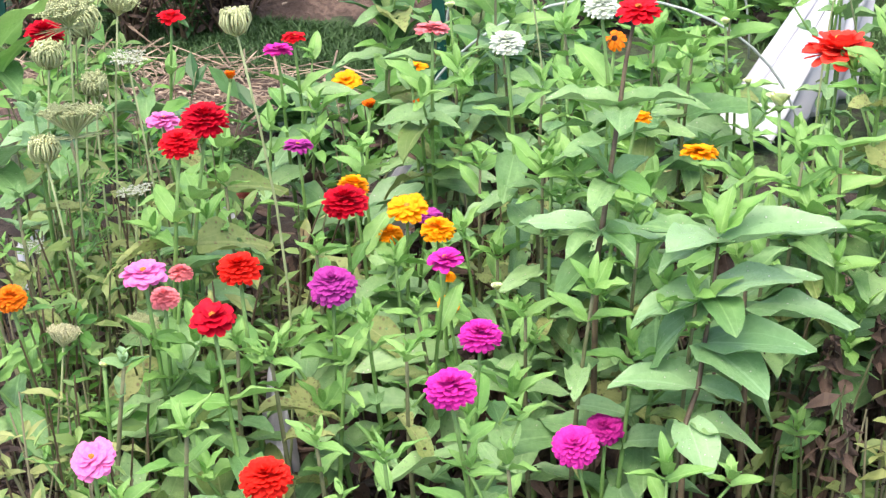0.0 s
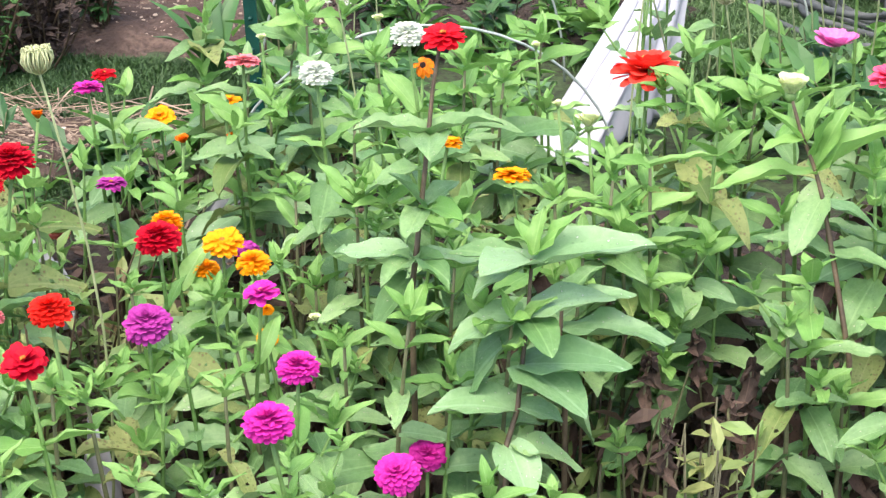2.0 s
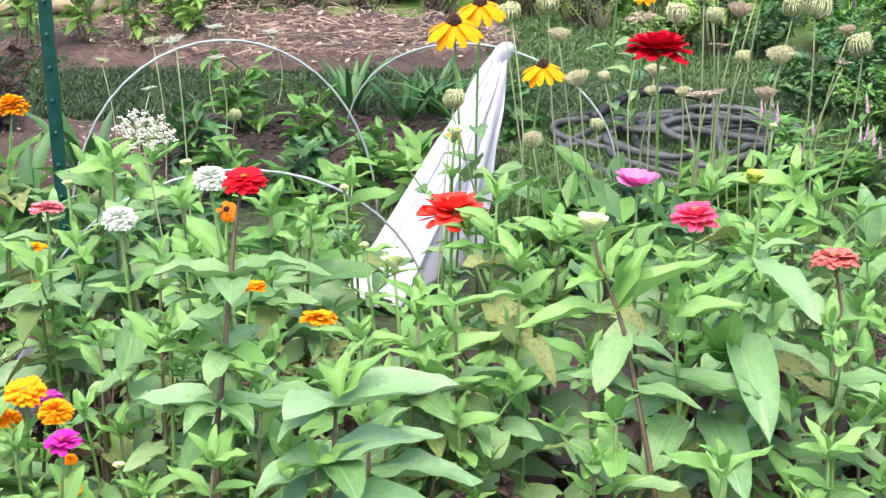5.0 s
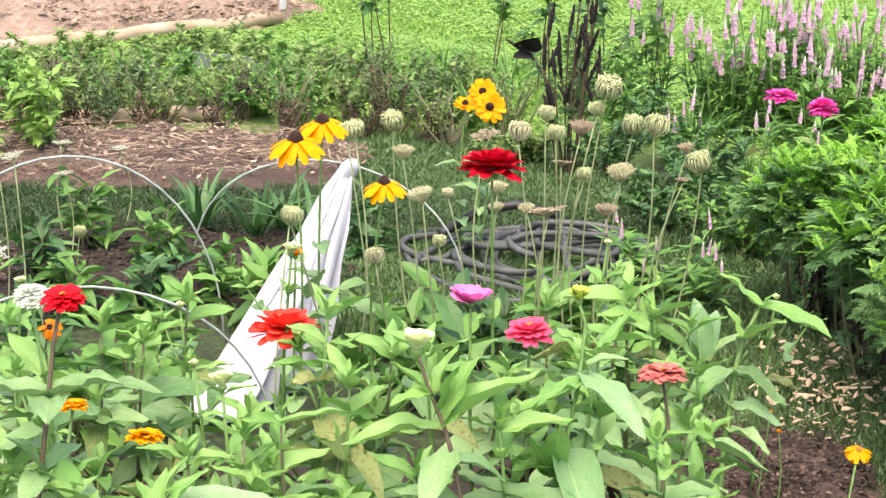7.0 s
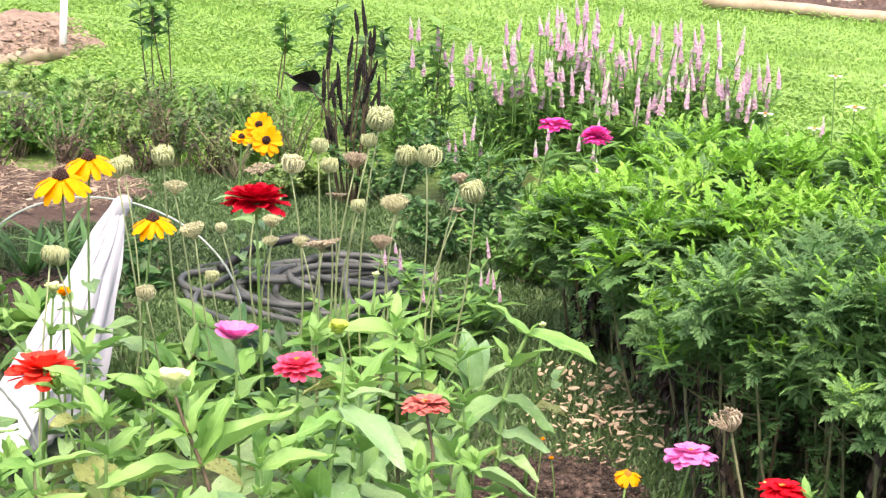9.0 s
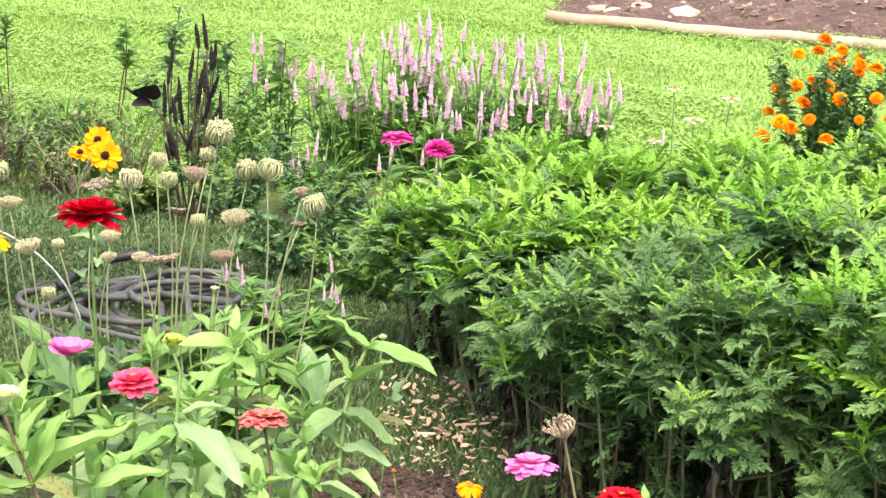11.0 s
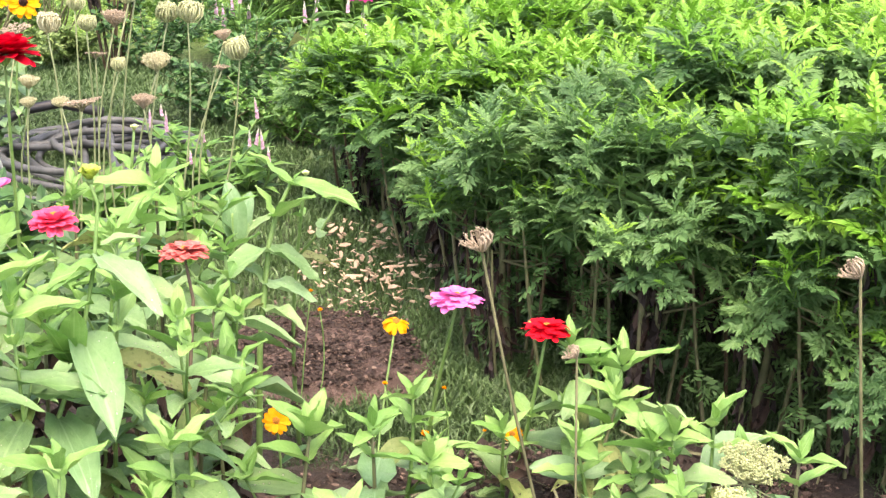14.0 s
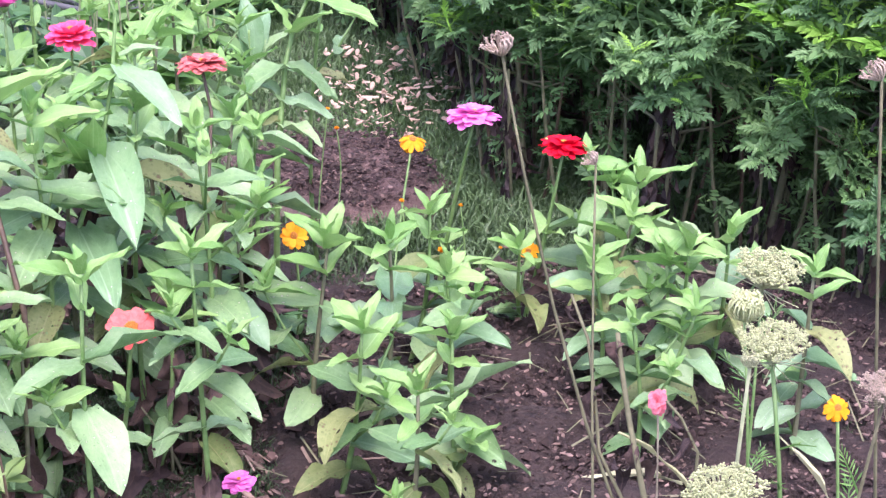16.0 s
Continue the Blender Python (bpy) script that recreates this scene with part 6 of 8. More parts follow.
zinnia(-1.159, 2.207, 0.417, "loose", "red", 0.0201, tilt=-1)
zinnia(-1.167, 1.879, 0.504, "dome", "crimson", 0.0247, tilt=-1)
zinnia(-0.966, 2.353, 0.289, "loose", "orange", 0.0225, tilt=14)
zinnia(-0.840, 2.284, 0.345, "loose", "orange", 0.0177, tilt=-1)
zinnia(-0.838, 2.088, 0.364, "cup", "amber", 0.0121, tilt=9)
zinnia(-0.779, 2.108, 0.364, "cup", "amber", 0.0107, tilt=-1)
zinnia(-0.929, 1.868, 0.476, "cup", "amber", 0.0111, tilt=-8)
zinnia(-0.851, 1.620, 0.528, "dome", "crimson", 0.0260, tilt=7)
zinnia(-0.857, 1.568, 0.524, "dome", "red", 0.0204, tilt=7)
zinnia(-0.934, 1.696, 0.492, "loose", "pink", 0.0201, tilt=-1)
zinnia(-0.919, 2.040, 0.323, "flat", "purple", 0.0200, tilt=-6)
zinnia(-0.723, 1.673, 0.428, "dome", "crimson", 0.0254, tilt=3)
zinnia(-0.755, 1.786, 0.394, "dome", "orange", 0.0188, tilt=-6)
zinnia(-0.696, 1.796, 0.372, "flat", "orange", 0.0238, tilt=14)
zinnia(-0.688, 1.842, 0.342, "flat", "purple", 0.0186, tilt=-1)
zinnia(-0.634, 1.709, 0.391, "dome", "orange", 0.0191, tilt=3)
zinnia(-0.725, 1.820, 0.323, "dome", "orange", 0.0160, tilt=-1)
zinnia(-0.597, 1.613, 0.408, "loose", "magenta", 0.0198, tilt=1)
zinnia(-0.631, 1.734, 0.324, "dome", "orange", 0.0085, tilt=3)
zinnia(-0.614, 1.678, 0.321, "dome", "orange", 0.0125, tilt=34, heart='dark')
zinnia(-0.691, 1.541, 0.401, "dome", "purple", 0.0245, tilt=17, mature='green')
zinnia(-0.756, 1.466, 0.447, "dome", "scarlet", 0.0221, tilt=5)
zinnia(-0.834, 1.422, 0.456, "loose", "pink", 0.0230, tilt=9)
zinnia(-0.833, 1.459, 0.410, "dome", "salmon", 0.0154, tilt=7)
zinnia(-0.861, 1.556, 0.386, "dome", "salmon", 0.0134, tilt=-6)
zinnia(-0.752, 1.389, 0.437, "loose", "crimson", 0.0224, tilt=17)
zinnia(-0.518, 1.461, 0.411, "dome", "magenta", 0.0208, tilt=7)
zinnia(-0.505, 1.323, 0.434, "dome", "magenta", 0.0232, tilt=7, bare=0.13)
zinnia(-0.423, 1.442, 0.319, "dome", "magenta", 0.0225, tilt=23)
zinnia(-0.412, 1.523, 0.292, "dome", "magenta", 0.0197, tilt=17)
zinnia(-0.790, 1.209, 0.389, "loose", "pink", 0.0211, tilt=27)
zinnia(-0.636, 1.219, 0.387, "dome", "scarlet", 0.0233, tilt=9)
zinnia(-0.986, 1.434, 0.402, "dome", "amber", 0.0170, tilt=14)
zinnia(-0.938, 1.909, 0.313, "loose", "rust", 0.0158, tilt=-8)
zinnia(-0.926, 2.487, 0.476, "dome", "orange", 0.0262, tilt=-6)
zinnia(-0.024, 2.459, 0.592, "shuttle", "crimson", 0.0456, tilt=-7, bare=0.22, side=0.1)
zinnia(-0.046, 2.324, 0.45, "vase", "pink", 0.0315, tilt=2)
zinnia(0.033, 2.392, 0.383, "shuttle", "hotpink", 0.0327, tilt=5)
_p = trained(((0.168, 1.850, 0.000), (0.168, 1.850, 0.015), (0.172, 1.909, 0.114), (0.177, 1.960, 0.211), (0.186, 2.013, 0.329), (0.192, 2.044, 0.407), (0.183, 2.062, 0.455)), words='a dusky red bloom')
leaf_between(_p, (0.188, 2.014, 0.332), (0.259, 1.997, 0.304), "green", 0.9, 0.0)
leaf_between(_p, (0.186, 2.013, 0.329), (0.142, 2.023, 0.347), "green", 1.0, 0.0)
leaf_between(_p, (0.177, 1.961, 0.214), (0.239, 1.887, 0.188), "waxy", 1.15, 0.0)
leaf_between(_p, (0.177, 1.962, 0.216), (0.138, 2.010, 0.243), "waxy", 1.15, 0.0)
leaf_between(_p, (0.174, 1.927, 0.148), (0.126, 1.911, 0.116), "old", 1.1, 0.0)
leaf_between(_p, (0.174, 1.927, 0.148), (0.212, 1.937, 0.171), "old", 1, 0.0)
leaf_between(_p, (0.173, 1.909, 0.114), (0.217, 1.837, 0.094), "green", 1, 0.0)
leaf_between(_p, (0.171, 1.890, 0.081), (0.132, 1.899, 0.093), "green", 1.0, 0.0)
leaf_between(_p, (0.170, 1.883, 0.070), (0.202, 1.815, 0.057), "old", 1, 0.0)
add_bloom(_p, Vector((0.015, 0.213, 0.459)), "flat", "rust", 0.0300, -6)
_p = trained(((-0.016, 1.757, 0.000), (-0.016, 1.757, 0.304), (-0.041, 1.807, 0.402), (-0.055, 1.831, 0.455), (-0.064, 1.841, 0.480), (-0.081, 1.855, 0.515), (-0.092, 1.867, 0.545)), words='a half-open cream bloom')
leaf_between(_p, (-0.062, 1.841, 0.480), (0.038, 1.858, 0.528), "young", 0.8, 0.0)
leaf_between(_p, (-0.062, 1.840, 0.478), (-0.164, 1.827, 0.455), "young", 0.8, 0.0)
leaf_between(_p, (-0.065, 1.842, 0.482), (-0.032, 1.867, 0.544), "young", 1.0, 0.0)
leaf_between(_p, (-0.068, 1.847, 0.493), (-0.044, 1.834, 0.543), "young", 1, 0.0)
leaf_between(_p, (-0.075, 1.851, 0.504), (-0.121, 1.862, 0.536), "young", 0.9, 0.0)
leaf_between(_p, (-0.075, 1.852, 0.507), (-0.050, 1.871, 0.555), "young", 0.9, 0.0)
leaf_between(_p, (-0.078, 1.853, 0.509), (-0.111, 1.799, 0.511), "young", 1, 0.0)
leaf_between(_p, (-0.055, 1.831, 0.455), (-0.079, 1.770, 0.417), "green", 1, 0.0)
leaf_between(_p, (-0.052, 1.828, 0.450), (0.002, 1.819, 0.431), "waxy", 1.0, 0.0)
leaf_between(_p, (-0.039, 1.807, 0.402), (-0.109, 1.812, 0.416), "green", 1.0, 0.0)
leaf_between(_p, (-0.039, 1.807, 0.402), (0.027, 1.799, 0.390), "green", 1.0, 0.0)
leaf_between(_p, (-0.018, 1.763, 0.315), (-0.122, 1.788, 0.364), "old", 0.8, 0.0)
leaf_between(_p, (-0.023, 1.765, 0.319), (-0.065, 1.778, 0.343), "green", 1.0, 0.0)
add_bloom(_p, Vector((-0.078, 0.112, 0.552)), "cup", "cream", 0.0250, 0)
_p = trained(((-0.011, 1.845, 0.000), (-0.011, 1.845, 0.257), (0.032, 1.876, 0.319), (0.052, 1.899, 0.370), (0.068, 1.921, 0.422), (0.081, 1.946, 0.486), (0.087, 1.970, 0.550), (0.079, 1.978, 0.571)), stem='green', words='a pale green bud')
leaf_between(_p, (0.067, 1.920, 0.420), (0.099, 1.781, 0.362), "waxy", 0.62, 0.0)
leaf_between(_p, (0.069, 1.921, 0.422), (0.015, 1.966, 0.393), "waxy", 1.0, 0.0)
leaf_between(_p, (0.039, 1.886, 0.342), (0.071, 1.754, 0.307), "waxy", 0.75, 0.0)
leaf_between(_p, (0.041, 1.901, 0.373), (-0.063, 1.857, 0.344), "waxy", 1.1, 0.0)
leaf_between(_p, (0.051, 1.902, 0.376), (0.096, 1.908, 0.396), "waxy", 1.0, 0.0)
leaf_between(_p, (0.084, 1.947, 0.487), (0.009, 1.932, 0.440), "young", 0.9, 0.0)
leaf_between(_p, (0.086, 1.951, 0.498), (0.144, 1.865, 0.460), "waxy", 0.7, 0.0)
leaf_between(_p, (0.083, 1.949, 0.492), (0.036, 1.883, 0.483), "young", 1, 0.0)
leaf_between(_p, (0.089, 1.955, 0.509), (0.134, 1.954, 0.518), "green", 1.0, 0.0)
leaf_between(_p, (0.059, 1.914, 0.404), (0.021, 1.855, 0.416), "young", 1.4, 0.0)
leaf_between(_p, (0.054, 1.909, 0.393), (0.025, 1.849, 0.451), "young", 1, 0.0)
leaf_between(_p, (0.057, 1.909, 0.393), (0.060, 1.853, 0.464), "young", 1, 0.0)
leaf_between(_p, (0.054, 1.909, 0.393), (-0.009, 1.923, 0.418), "young", 1.0, 0.0)
leaf_between(_p, (0.032, 1.876, 0.319), (-0.004, 1.812, 0.302), "green", 1, 0.0)
leaf_between(_p, (0.032, 1.876, 0.319), (0.088, 1.866, 0.306), "green", 1.0, 0.0)
leaf_between(_p, (0.009, 1.862, 0.290), (-0.045, 1.848, 0.260), "old", 1.0, 0.0)
add_bloom(_p, Vector((0.090, 0.134, 0.575)), "cup", "bud", 0.0175, 0)
zinnia(0.573, 3.950, 0.373, "flat", "fuchsia", 0.0377, tilt=-3)
zinnia(0.661, 3.932, 0.348, "dome", "fuchsia", 0.0352, tilt=-3)
zinnia(-0.358, 2.027, 0.463, "cup", "cream", 0.0085, tilt=0, bare=0.06, leaf=0.05, side=0.2)
zinnia(-0.443, 2.420, 0.394, "cup", "cream", 0.0101, tilt=0, bare=0.06, leaf=0.05, side=0.2)
zinnia(-0.296, 2.462, 0.464, "cup", "cream", 0.0178, tilt=0, bare=0.06, leaf=0.05, side=0.2)
zinnia(-0.555, 1.657, 0.358, "cup", "cream", 0.0087, tilt=0, bare=0.06, leaf=0.05, side=0.2)
zinnia(-0.806, 2.341, 0.414, "cup", "cream", 0.0101, tilt=0, bare=0.06, leaf=0.05, side=0.2)
zinnia(0.369, 2.464, 0.419, "cup", "cream", 0.0086, tilt=0, bare=0.06, leaf=0.05, side=0.2)
zinnia(-0.856, 1.367, 0.382, "cup", "cream", 0.0070, tilt=0, bare=0.06, leaf=0.05, side=0.2)
zinnia(-0.677, 2.482, 0.400, "cup", "cream", 0.0121, tilt=0, bare=0.06, leaf=0.05, side=0.2)
zinnia(0.142, 2.579, 0.454, "cup", "cream", 0.0088, tilt=0, bare=0.06, leaf=0.05, side=0.2)

# zinnias on the bare soil
zinnia(0.557, 2.327, 0.287, "flat", "pink", 0.0383, tilt=-8, bare=0.2, leaf=0.06, side=0.1)
zinnia(0.656, 2.222, 0.283, "flat", "red", 0.0320, tilt=-5, bare=0.13, leaf=0.07)
zinnia(0.090, 1.708, 0.307, "open", "peach", 0.0262, tilt=26, bare=0.1, leaf=0.06, side=0.1)
zinnia(0.198, 1.738, 0.103, "loose", "pink", 0.0189, tilt=4, bare=0.03, leaf=0.06, gap=0.03)

# shoots without a flower
shoot(-0.424, 1.513, 0.442, 0.058)
shoot(-0.664, 1.494, 0.343, 0.041)
shoot(-0.714, 1.430, 0.374, 0.046)
shoot(-0.702, 1.213, 0.424, 0.057)
shoot(-0.245, 1.688, 0.214, 0.048)
shoot(-0.329, 1.394, 0.329, 0.056)
shoot(-0.337, 1.687, 0.442, 0.074)
shoot(-0.534, 1.762, 0.444, 0.066)
shoot(-0.409, 2.296, 0.349, 0.067)
shoot(-0.812, 1.977, 0.351, 0.055)
shoot(-0.923, 1.820, 0.362, 0.052)
shoot(-0.752, 1.658, 0.373, 0.048)
shoot(-0.687, 1.723, 0.337, 0.049)
shoot(-0.648, 1.924, 0.369, 0.059)
shoot(-0.587, 1.976, 0.453, 0.059)
shoot(-0.541, 2.011, 0.380, 0.060)
shoot(-0.475, 2.245, 0.385, 0.066)
shoot(-0.306, 2.099, 0.368, 0.068)
shoot(-0.251, 1.895, 0.391, 0.069)
shoot(-0.296, 1.780, 0.391, 0.066)
shoot(-0.224, 1.773, 0.364, 0.066)
shoot(-0.420, 1.711, 0.402, 0.064)
shoot(-0.594, 1.800, 0.319, 0.056)
shoot(-0.513, 1.609, 0.357, 0.051)
shoot(-0.648, 1.517, 0.374, 0.044)
shoot(-0.594, 1.473, 0.368, 0.043)
shoot(-0.632, 1.327, 0.356, 0.046)
shoot(-0.559, 1.299, 0.367, 0.044)
shoot(-0.745, 1.424, 0.385, 0.048)
shoot(-0.819, 1.336, 0.405, 0.026, mature='old', kind='green', side=0.6)
shoot(-0.456, 1.327, 0.361, 0.049)
shoot(-0.504, 1.371, 0.356, 0.046)
shoot(-0.387, 1.527, 0.369, 0.064)
shoot(-1.078, 1.680, 0.493, 0.039, mature='old', kind='green', side=0.6)
shoot(-1.038, 1.555, 0.446, 0.033, mature='old', kind='green', side=0.6)
shoot(-1.058, 1.741, 0.339, 0.032, mature='old', kind='green', side=0.6)
shoot(-0.988, 2.121, 0.305, 0.060)
shoot(-0.968, 2.237, 0.286, 0.062)
shoot(-0.589, 2.096, 0.480, 0.062)
shoot(-0.364, 1.562, 0.426, 0.064)
shoot(-0.630, 1.622, 0.335, 0.046)
shoot(-0.633, 1.800, 0.341, 0.050)
shoot(-0.828, 2.343, 0.364, 0.086, kind='green', mature='waxy')
shoot(-0.764, 2.229, 0.365, 0.074, kind='young', mature='waxy')
shoot(-0.819, 2.204, 0.348, 0.074, kind='green', mature='waxy')
shoot(-0.779, 2.402, 0.395, 0.087, kind='green', mature='waxy')
shoot(-0.926, 2.435, 0.309, 0.082, kind='young', mature='waxy')
shoot(-0.721, 2.299, 0.370, 0.076, kind='green', mature='waxy')

# the large-leaved plants
_p = trained(((-0.325, 1.452, 0.000), (-0.325, 1.452, 0.287), (-0.328, 1.483, 0.338), (-0.321, 1.501, 0.365), (-0.320, 1.520, 0.400), (-0.318, 1.543, 0.441), (-0.318, 1.567, 0.488)))
leaf_between(_p, (-0.323, 1.500, 0.365), (-0.400, 1.490, 0.371), "waxy", 1.41, 0.0)
leaf_between(_p, (-0.320, 1.502, 0.367), (-0.279, 1.502, 0.357), "waxy", 1.54, 0.0)
leaf_between(_p, (-0.323, 1.521, 0.402), (-0.224, 1.529, 0.396), "waxy", 1.41, 0.0)
leaf_between(_p, (-0.324, 1.521, 0.401), (-0.256, 1.482, 0.380), "waxy", 1.54, 0.0)
leaf_between(_p, (-0.320, 1.543, 0.441), (-0.390, 1.520, 0.420), "waxy", 1.41, 0.0)
leaf_between(_p, (-0.318, 1.544, 0.444), (-0.243, 1.561, 0.460), "waxy", 1.54, 0.0)
leaf_between(_p, (-0.319, 1.541, 0.437), (-0.370, 1.521, 0.374), "waxy", 1.28, 0.0)
leaf_between(_p, (-0.318, 1.543, 0.441), (-0.288, 1.486, 0.434), "green", 1.28, 0.0)
leaf_between(_p, (-0.328, 1.483, 0.338), (-0.301, 1.437, 0.314), "waxy", 1.41, 0.0)
leaf_between(_p, (-0.325, 1.484, 0.338), (-0.261, 1.498, 0.309), "green", 1.28, 0.0)
leaf_between(_p, (-0.329, 1.482, 0.336), (-0.379, 1.515, 0.327), "old", 1, 0.0)
leaf_between(_p, (-0.319, 1.564, 0.483), (-0.390, 1.560, 0.497), "green", 1.28, 0.0)
leaf_between(_p, (-0.318, 1.564, 0.484), (-0.209, 1.583, 0.499), "waxy", 1.02, 0.0)
leaf_between(_p, (-0.317, 1.566, 0.486), (-0.345, 1.503, 0.504), "waxy", 1.41, 0.0)
leaf_between(_p, (-0.317, 1.567, 0.488), (-0.372, 1.545, 0.463), "waxy", 1.28, 0.0)
leaf_between(_p, (-0.317, 1.568, 0.491), (-0.270, 1.589, 0.524), "young", 1.0, 0.0)
leaf_between(_p, (-0.317, 1.569, 0.492), (-0.309, 1.588, 0.531), "young", 1.0, 0.0)
leaf_between(_p, (-0.317, 1.569, 0.492), (-0.338, 1.579, 0.521), "young", 1.0, 0.0)
_p = trained(((-0.294, 1.632, 0.000), (-0.294, 1.632, 0.324), (-0.302, 1.652, 0.363), (-0.303, 1.668, 0.393)))
leaf_between(_p, (-0.300, 1.656, 0.371), (-0.193, 1.661, 0.361), "waxy", 0.7, 0.0)
leaf_between(_p, (-0.302, 1.652, 0.363), (-0.339, 1.630, 0.332), "green", 1.0, 0.0)
leaf_between(_p, (-0.303, 1.668, 0.393), (-0.270, 1.690, 0.430), "green", 1.0, 0.0)
leaf_between(_p, (-0.303, 1.666, 0.391), (-0.233, 1.677, 0.398), "waxy", 1.0, 0.0)
shoot(-0.215, 2.090, 0.445, 0.074)
shoot(-0.137, 2.145, 0.435, 0.075)
shoot(-0.336, 1.849, 0.421, 0.073)
shoot(-0.271, 1.821, 0.462, 0.066)
shoot(-0.526, 1.769, 0.453, 0.060)
shoot(-0.330, 1.523, 0.441, 0.063)
shoot(-0.161, 1.893, 0.356, 0.075)
shoot(-0.094, 1.909, 0.386, 0.069)
shoot(-0.188, 2.006, 0.366, 0.072)
shoot(-0.431, 1.826, 0.407, 0.073)
shoot(-0.749, 2.364, 0.432, 0.085)
shoot(-0.723, 2.472, 0.406, 0.080)
shoot(-0.581, 2.073, 0.414, 0.068)
shoot(-0.484, 2.116, 0.468, 0.075)
shoot(-0.453, 2.212, 0.419, 0.071)
shoot(-0.450, 2.517, 0.367, 0.080)
shoot(-0.257, 1.801, 0.413, 0.071)
shoot(0.028, 1.930, 0.437, 0.075)
shoot(0.139, 2.243, 0.432, 0.071)
shoot(0.106, 2.324, 0.354, 0.082)
shoot(0.220, 2.103, 0.372, 0.075)
shoot(-0.003, 2.321, 0.334, 0.074)
shoot(-0.155, 2.118, 0.371, 0.075)
shoot(0.199, 2.437, 0.395, 0.077)
shoot(-0.060, 1.701, 0.413, 0.068)
shoot(0.150, 1.700, 0.385, 0.062)
shoot(0.044, 1.634, 0.398, 0.072)
shoot(-0.080, 1.681, 0.373, 0.062)
shoot(0.166, 2.458, 0.411, 0.093)
shoot(0.058, 2.503, 0.379, 0.079)
shoot(-0.092, 2.054, 0.473, 0.079)
shoot(-0.207, 2.058, 0.513, 0.072)
shoot(-0.171, 1.941, 0.477, 0.075)
shoot(0.108, 2.058, 0.473, 0.079)
shoot(0.242, 2.233, 0.392, 0.079)
shoot(-0.003, 1.842, 0.473, 0.077)
shoot(0.106, 1.941, 0.451, 0.075)
shoot(-0.233, 1.825, 0.480, 0.071)
shoot(0.168, 1.927, 0.424, 0.069)
_p = trained(((0.299, 2.368, 0.000), (0.299, 2.368, 0.208), (0.309, 2.403, 0.293), (0.315, 2.419, 0.336), (0.326, 2.433, 0.376), (0.347, 2.445, 0.417)), stem='green', words='broad light green leaves', thick=0.0048)
leaf_between(_p, (0.349, 2.444, 0.416), (0.434, 2.391, 0.392), "young", 1.3, 0.0)
leaf_between(_p, (0.348, 2.443, 0.413), (0.291, 2.462, 0.450), "young", 1.0, 0.0)
leaf_between(_p, (0.348, 2.445, 0.417), (0.366, 2.447, 0.431), "young", 1, 0.0)
leaf_between(_p, (0.324, 2.432, 0.372), (0.368, 2.375, 0.408), "young", 1.8, 0.0)
leaf_between(_p, (0.324, 2.432, 0.372), (0.297, 2.447, 0.408), "young", 1.2, 0.0)
leaf_between(_p, (0.315, 2.418, 0.332), (0.240, 2.362, 0.309), "green", 1, 0.0)
leaf_between(_p, (0.315, 2.418, 0.332), (0.385, 2.395, 0.296), "green", 0.8, 0.0)
leaf_between(_p, (0.309, 2.402, 0.289), (0.259, 2.419, 0.320), "green", 1.0, 0.0)
leaf_between(_p, (0.309, 2.402, 0.289), (0.374, 2.384, 0.267), "waxy", 1.0, 0.0)
leaf_between(_p, (0.305, 2.392, 0.264), (0.244, 2.388, 0.241), "old", 1.0, 0.0)
leaf_between(_p, (0.305, 2.389, 0.257), (0.353, 2.335, 0.247), "green", 1, 0.0)
_p = trained(((0.275, 2.517, 0.000), (0.275, 2.517, 0.299), (0.274, 2.528, 0.329), (0.275, 2.533, 0.344)), stem='green', words='upright grey-green leaves')
leaf_between(_p, (0.277, 2.519, 0.306), (0.265, 2.549, 0.385), "waxy", 0.8, 0.0)
leaf_between(_p, (0.279, 2.519, 0.306), (0.304, 2.589, 0.358), "waxy", 0.8, 0.0)
leaf_between(_p, (0.283, 2.519, 0.306), (0.243, 2.541, 0.358), "green", 0.8, 0.0)
leaf_between(_p, (0.287, 2.518, 0.307), (0.331, 2.528, 0.346), "green", 0.9, 0.0)
shoot(0.320, 1.981, 0.260, 0.089, gap=0.036, wither=0.03, mature='green')
shoot(0.391, 1.971, 0.262, 0.076, gap=0.036, wither=0.03, mature='waxy')
shoot(0.464, 1.991, 0.213, 0.077, gap=0.036, wither=0.03, mature='green')
shoot(0.472, 2.160, 0.219, 0.068, gap=0.036, wither=0.03, mature='green')
shoot(0.441, 1.827, 0.216, 0.072, gap=0.036, wither=0.03, mature='green')
shoot(0.336, 1.801, 0.241, 0.071, gap=0.036, wither=0.03, mature='green')
shoot(0.603, 2.207, 0.137, 0.070, gap=0.036, wither=0.03, mature='green')
shoot(0.757, 2.206, 0.229, 0.094, gap=0.036, wither=0.03, mature='green')
shoot(0.735, 2.146, 0.207, 0.084, gap=0.036, wither=0.03, mature='green')
shoot(0.757, 1.980, 0.236, 0.079, gap=0.036, wither=0.03, mature='green')
shoot(0.659, 2.048, 0.193, 0.073, gap=0.036, wither=0.03, mature='waxy')
shoot(0.835, 2.057, 0.212, 0.083, gap=0.036, wither=0.03, mature='waxy')
shoot(0.662, 1.874, 0.195, 0.062, gap=0.036, wither=0.03, mature='green')
shoot(0.731, 1.861, 0.213, 0.069, gap=0.036, wither=0.03, mature='waxy')
shoot(0.240, 2.111, 0.286, 0.093, gap=0.045, wither=0.23, mature='green')
shoot(0.217, 1.999, 0.277, 0.089, gap=0.045, wither=0.23, mature='waxy')
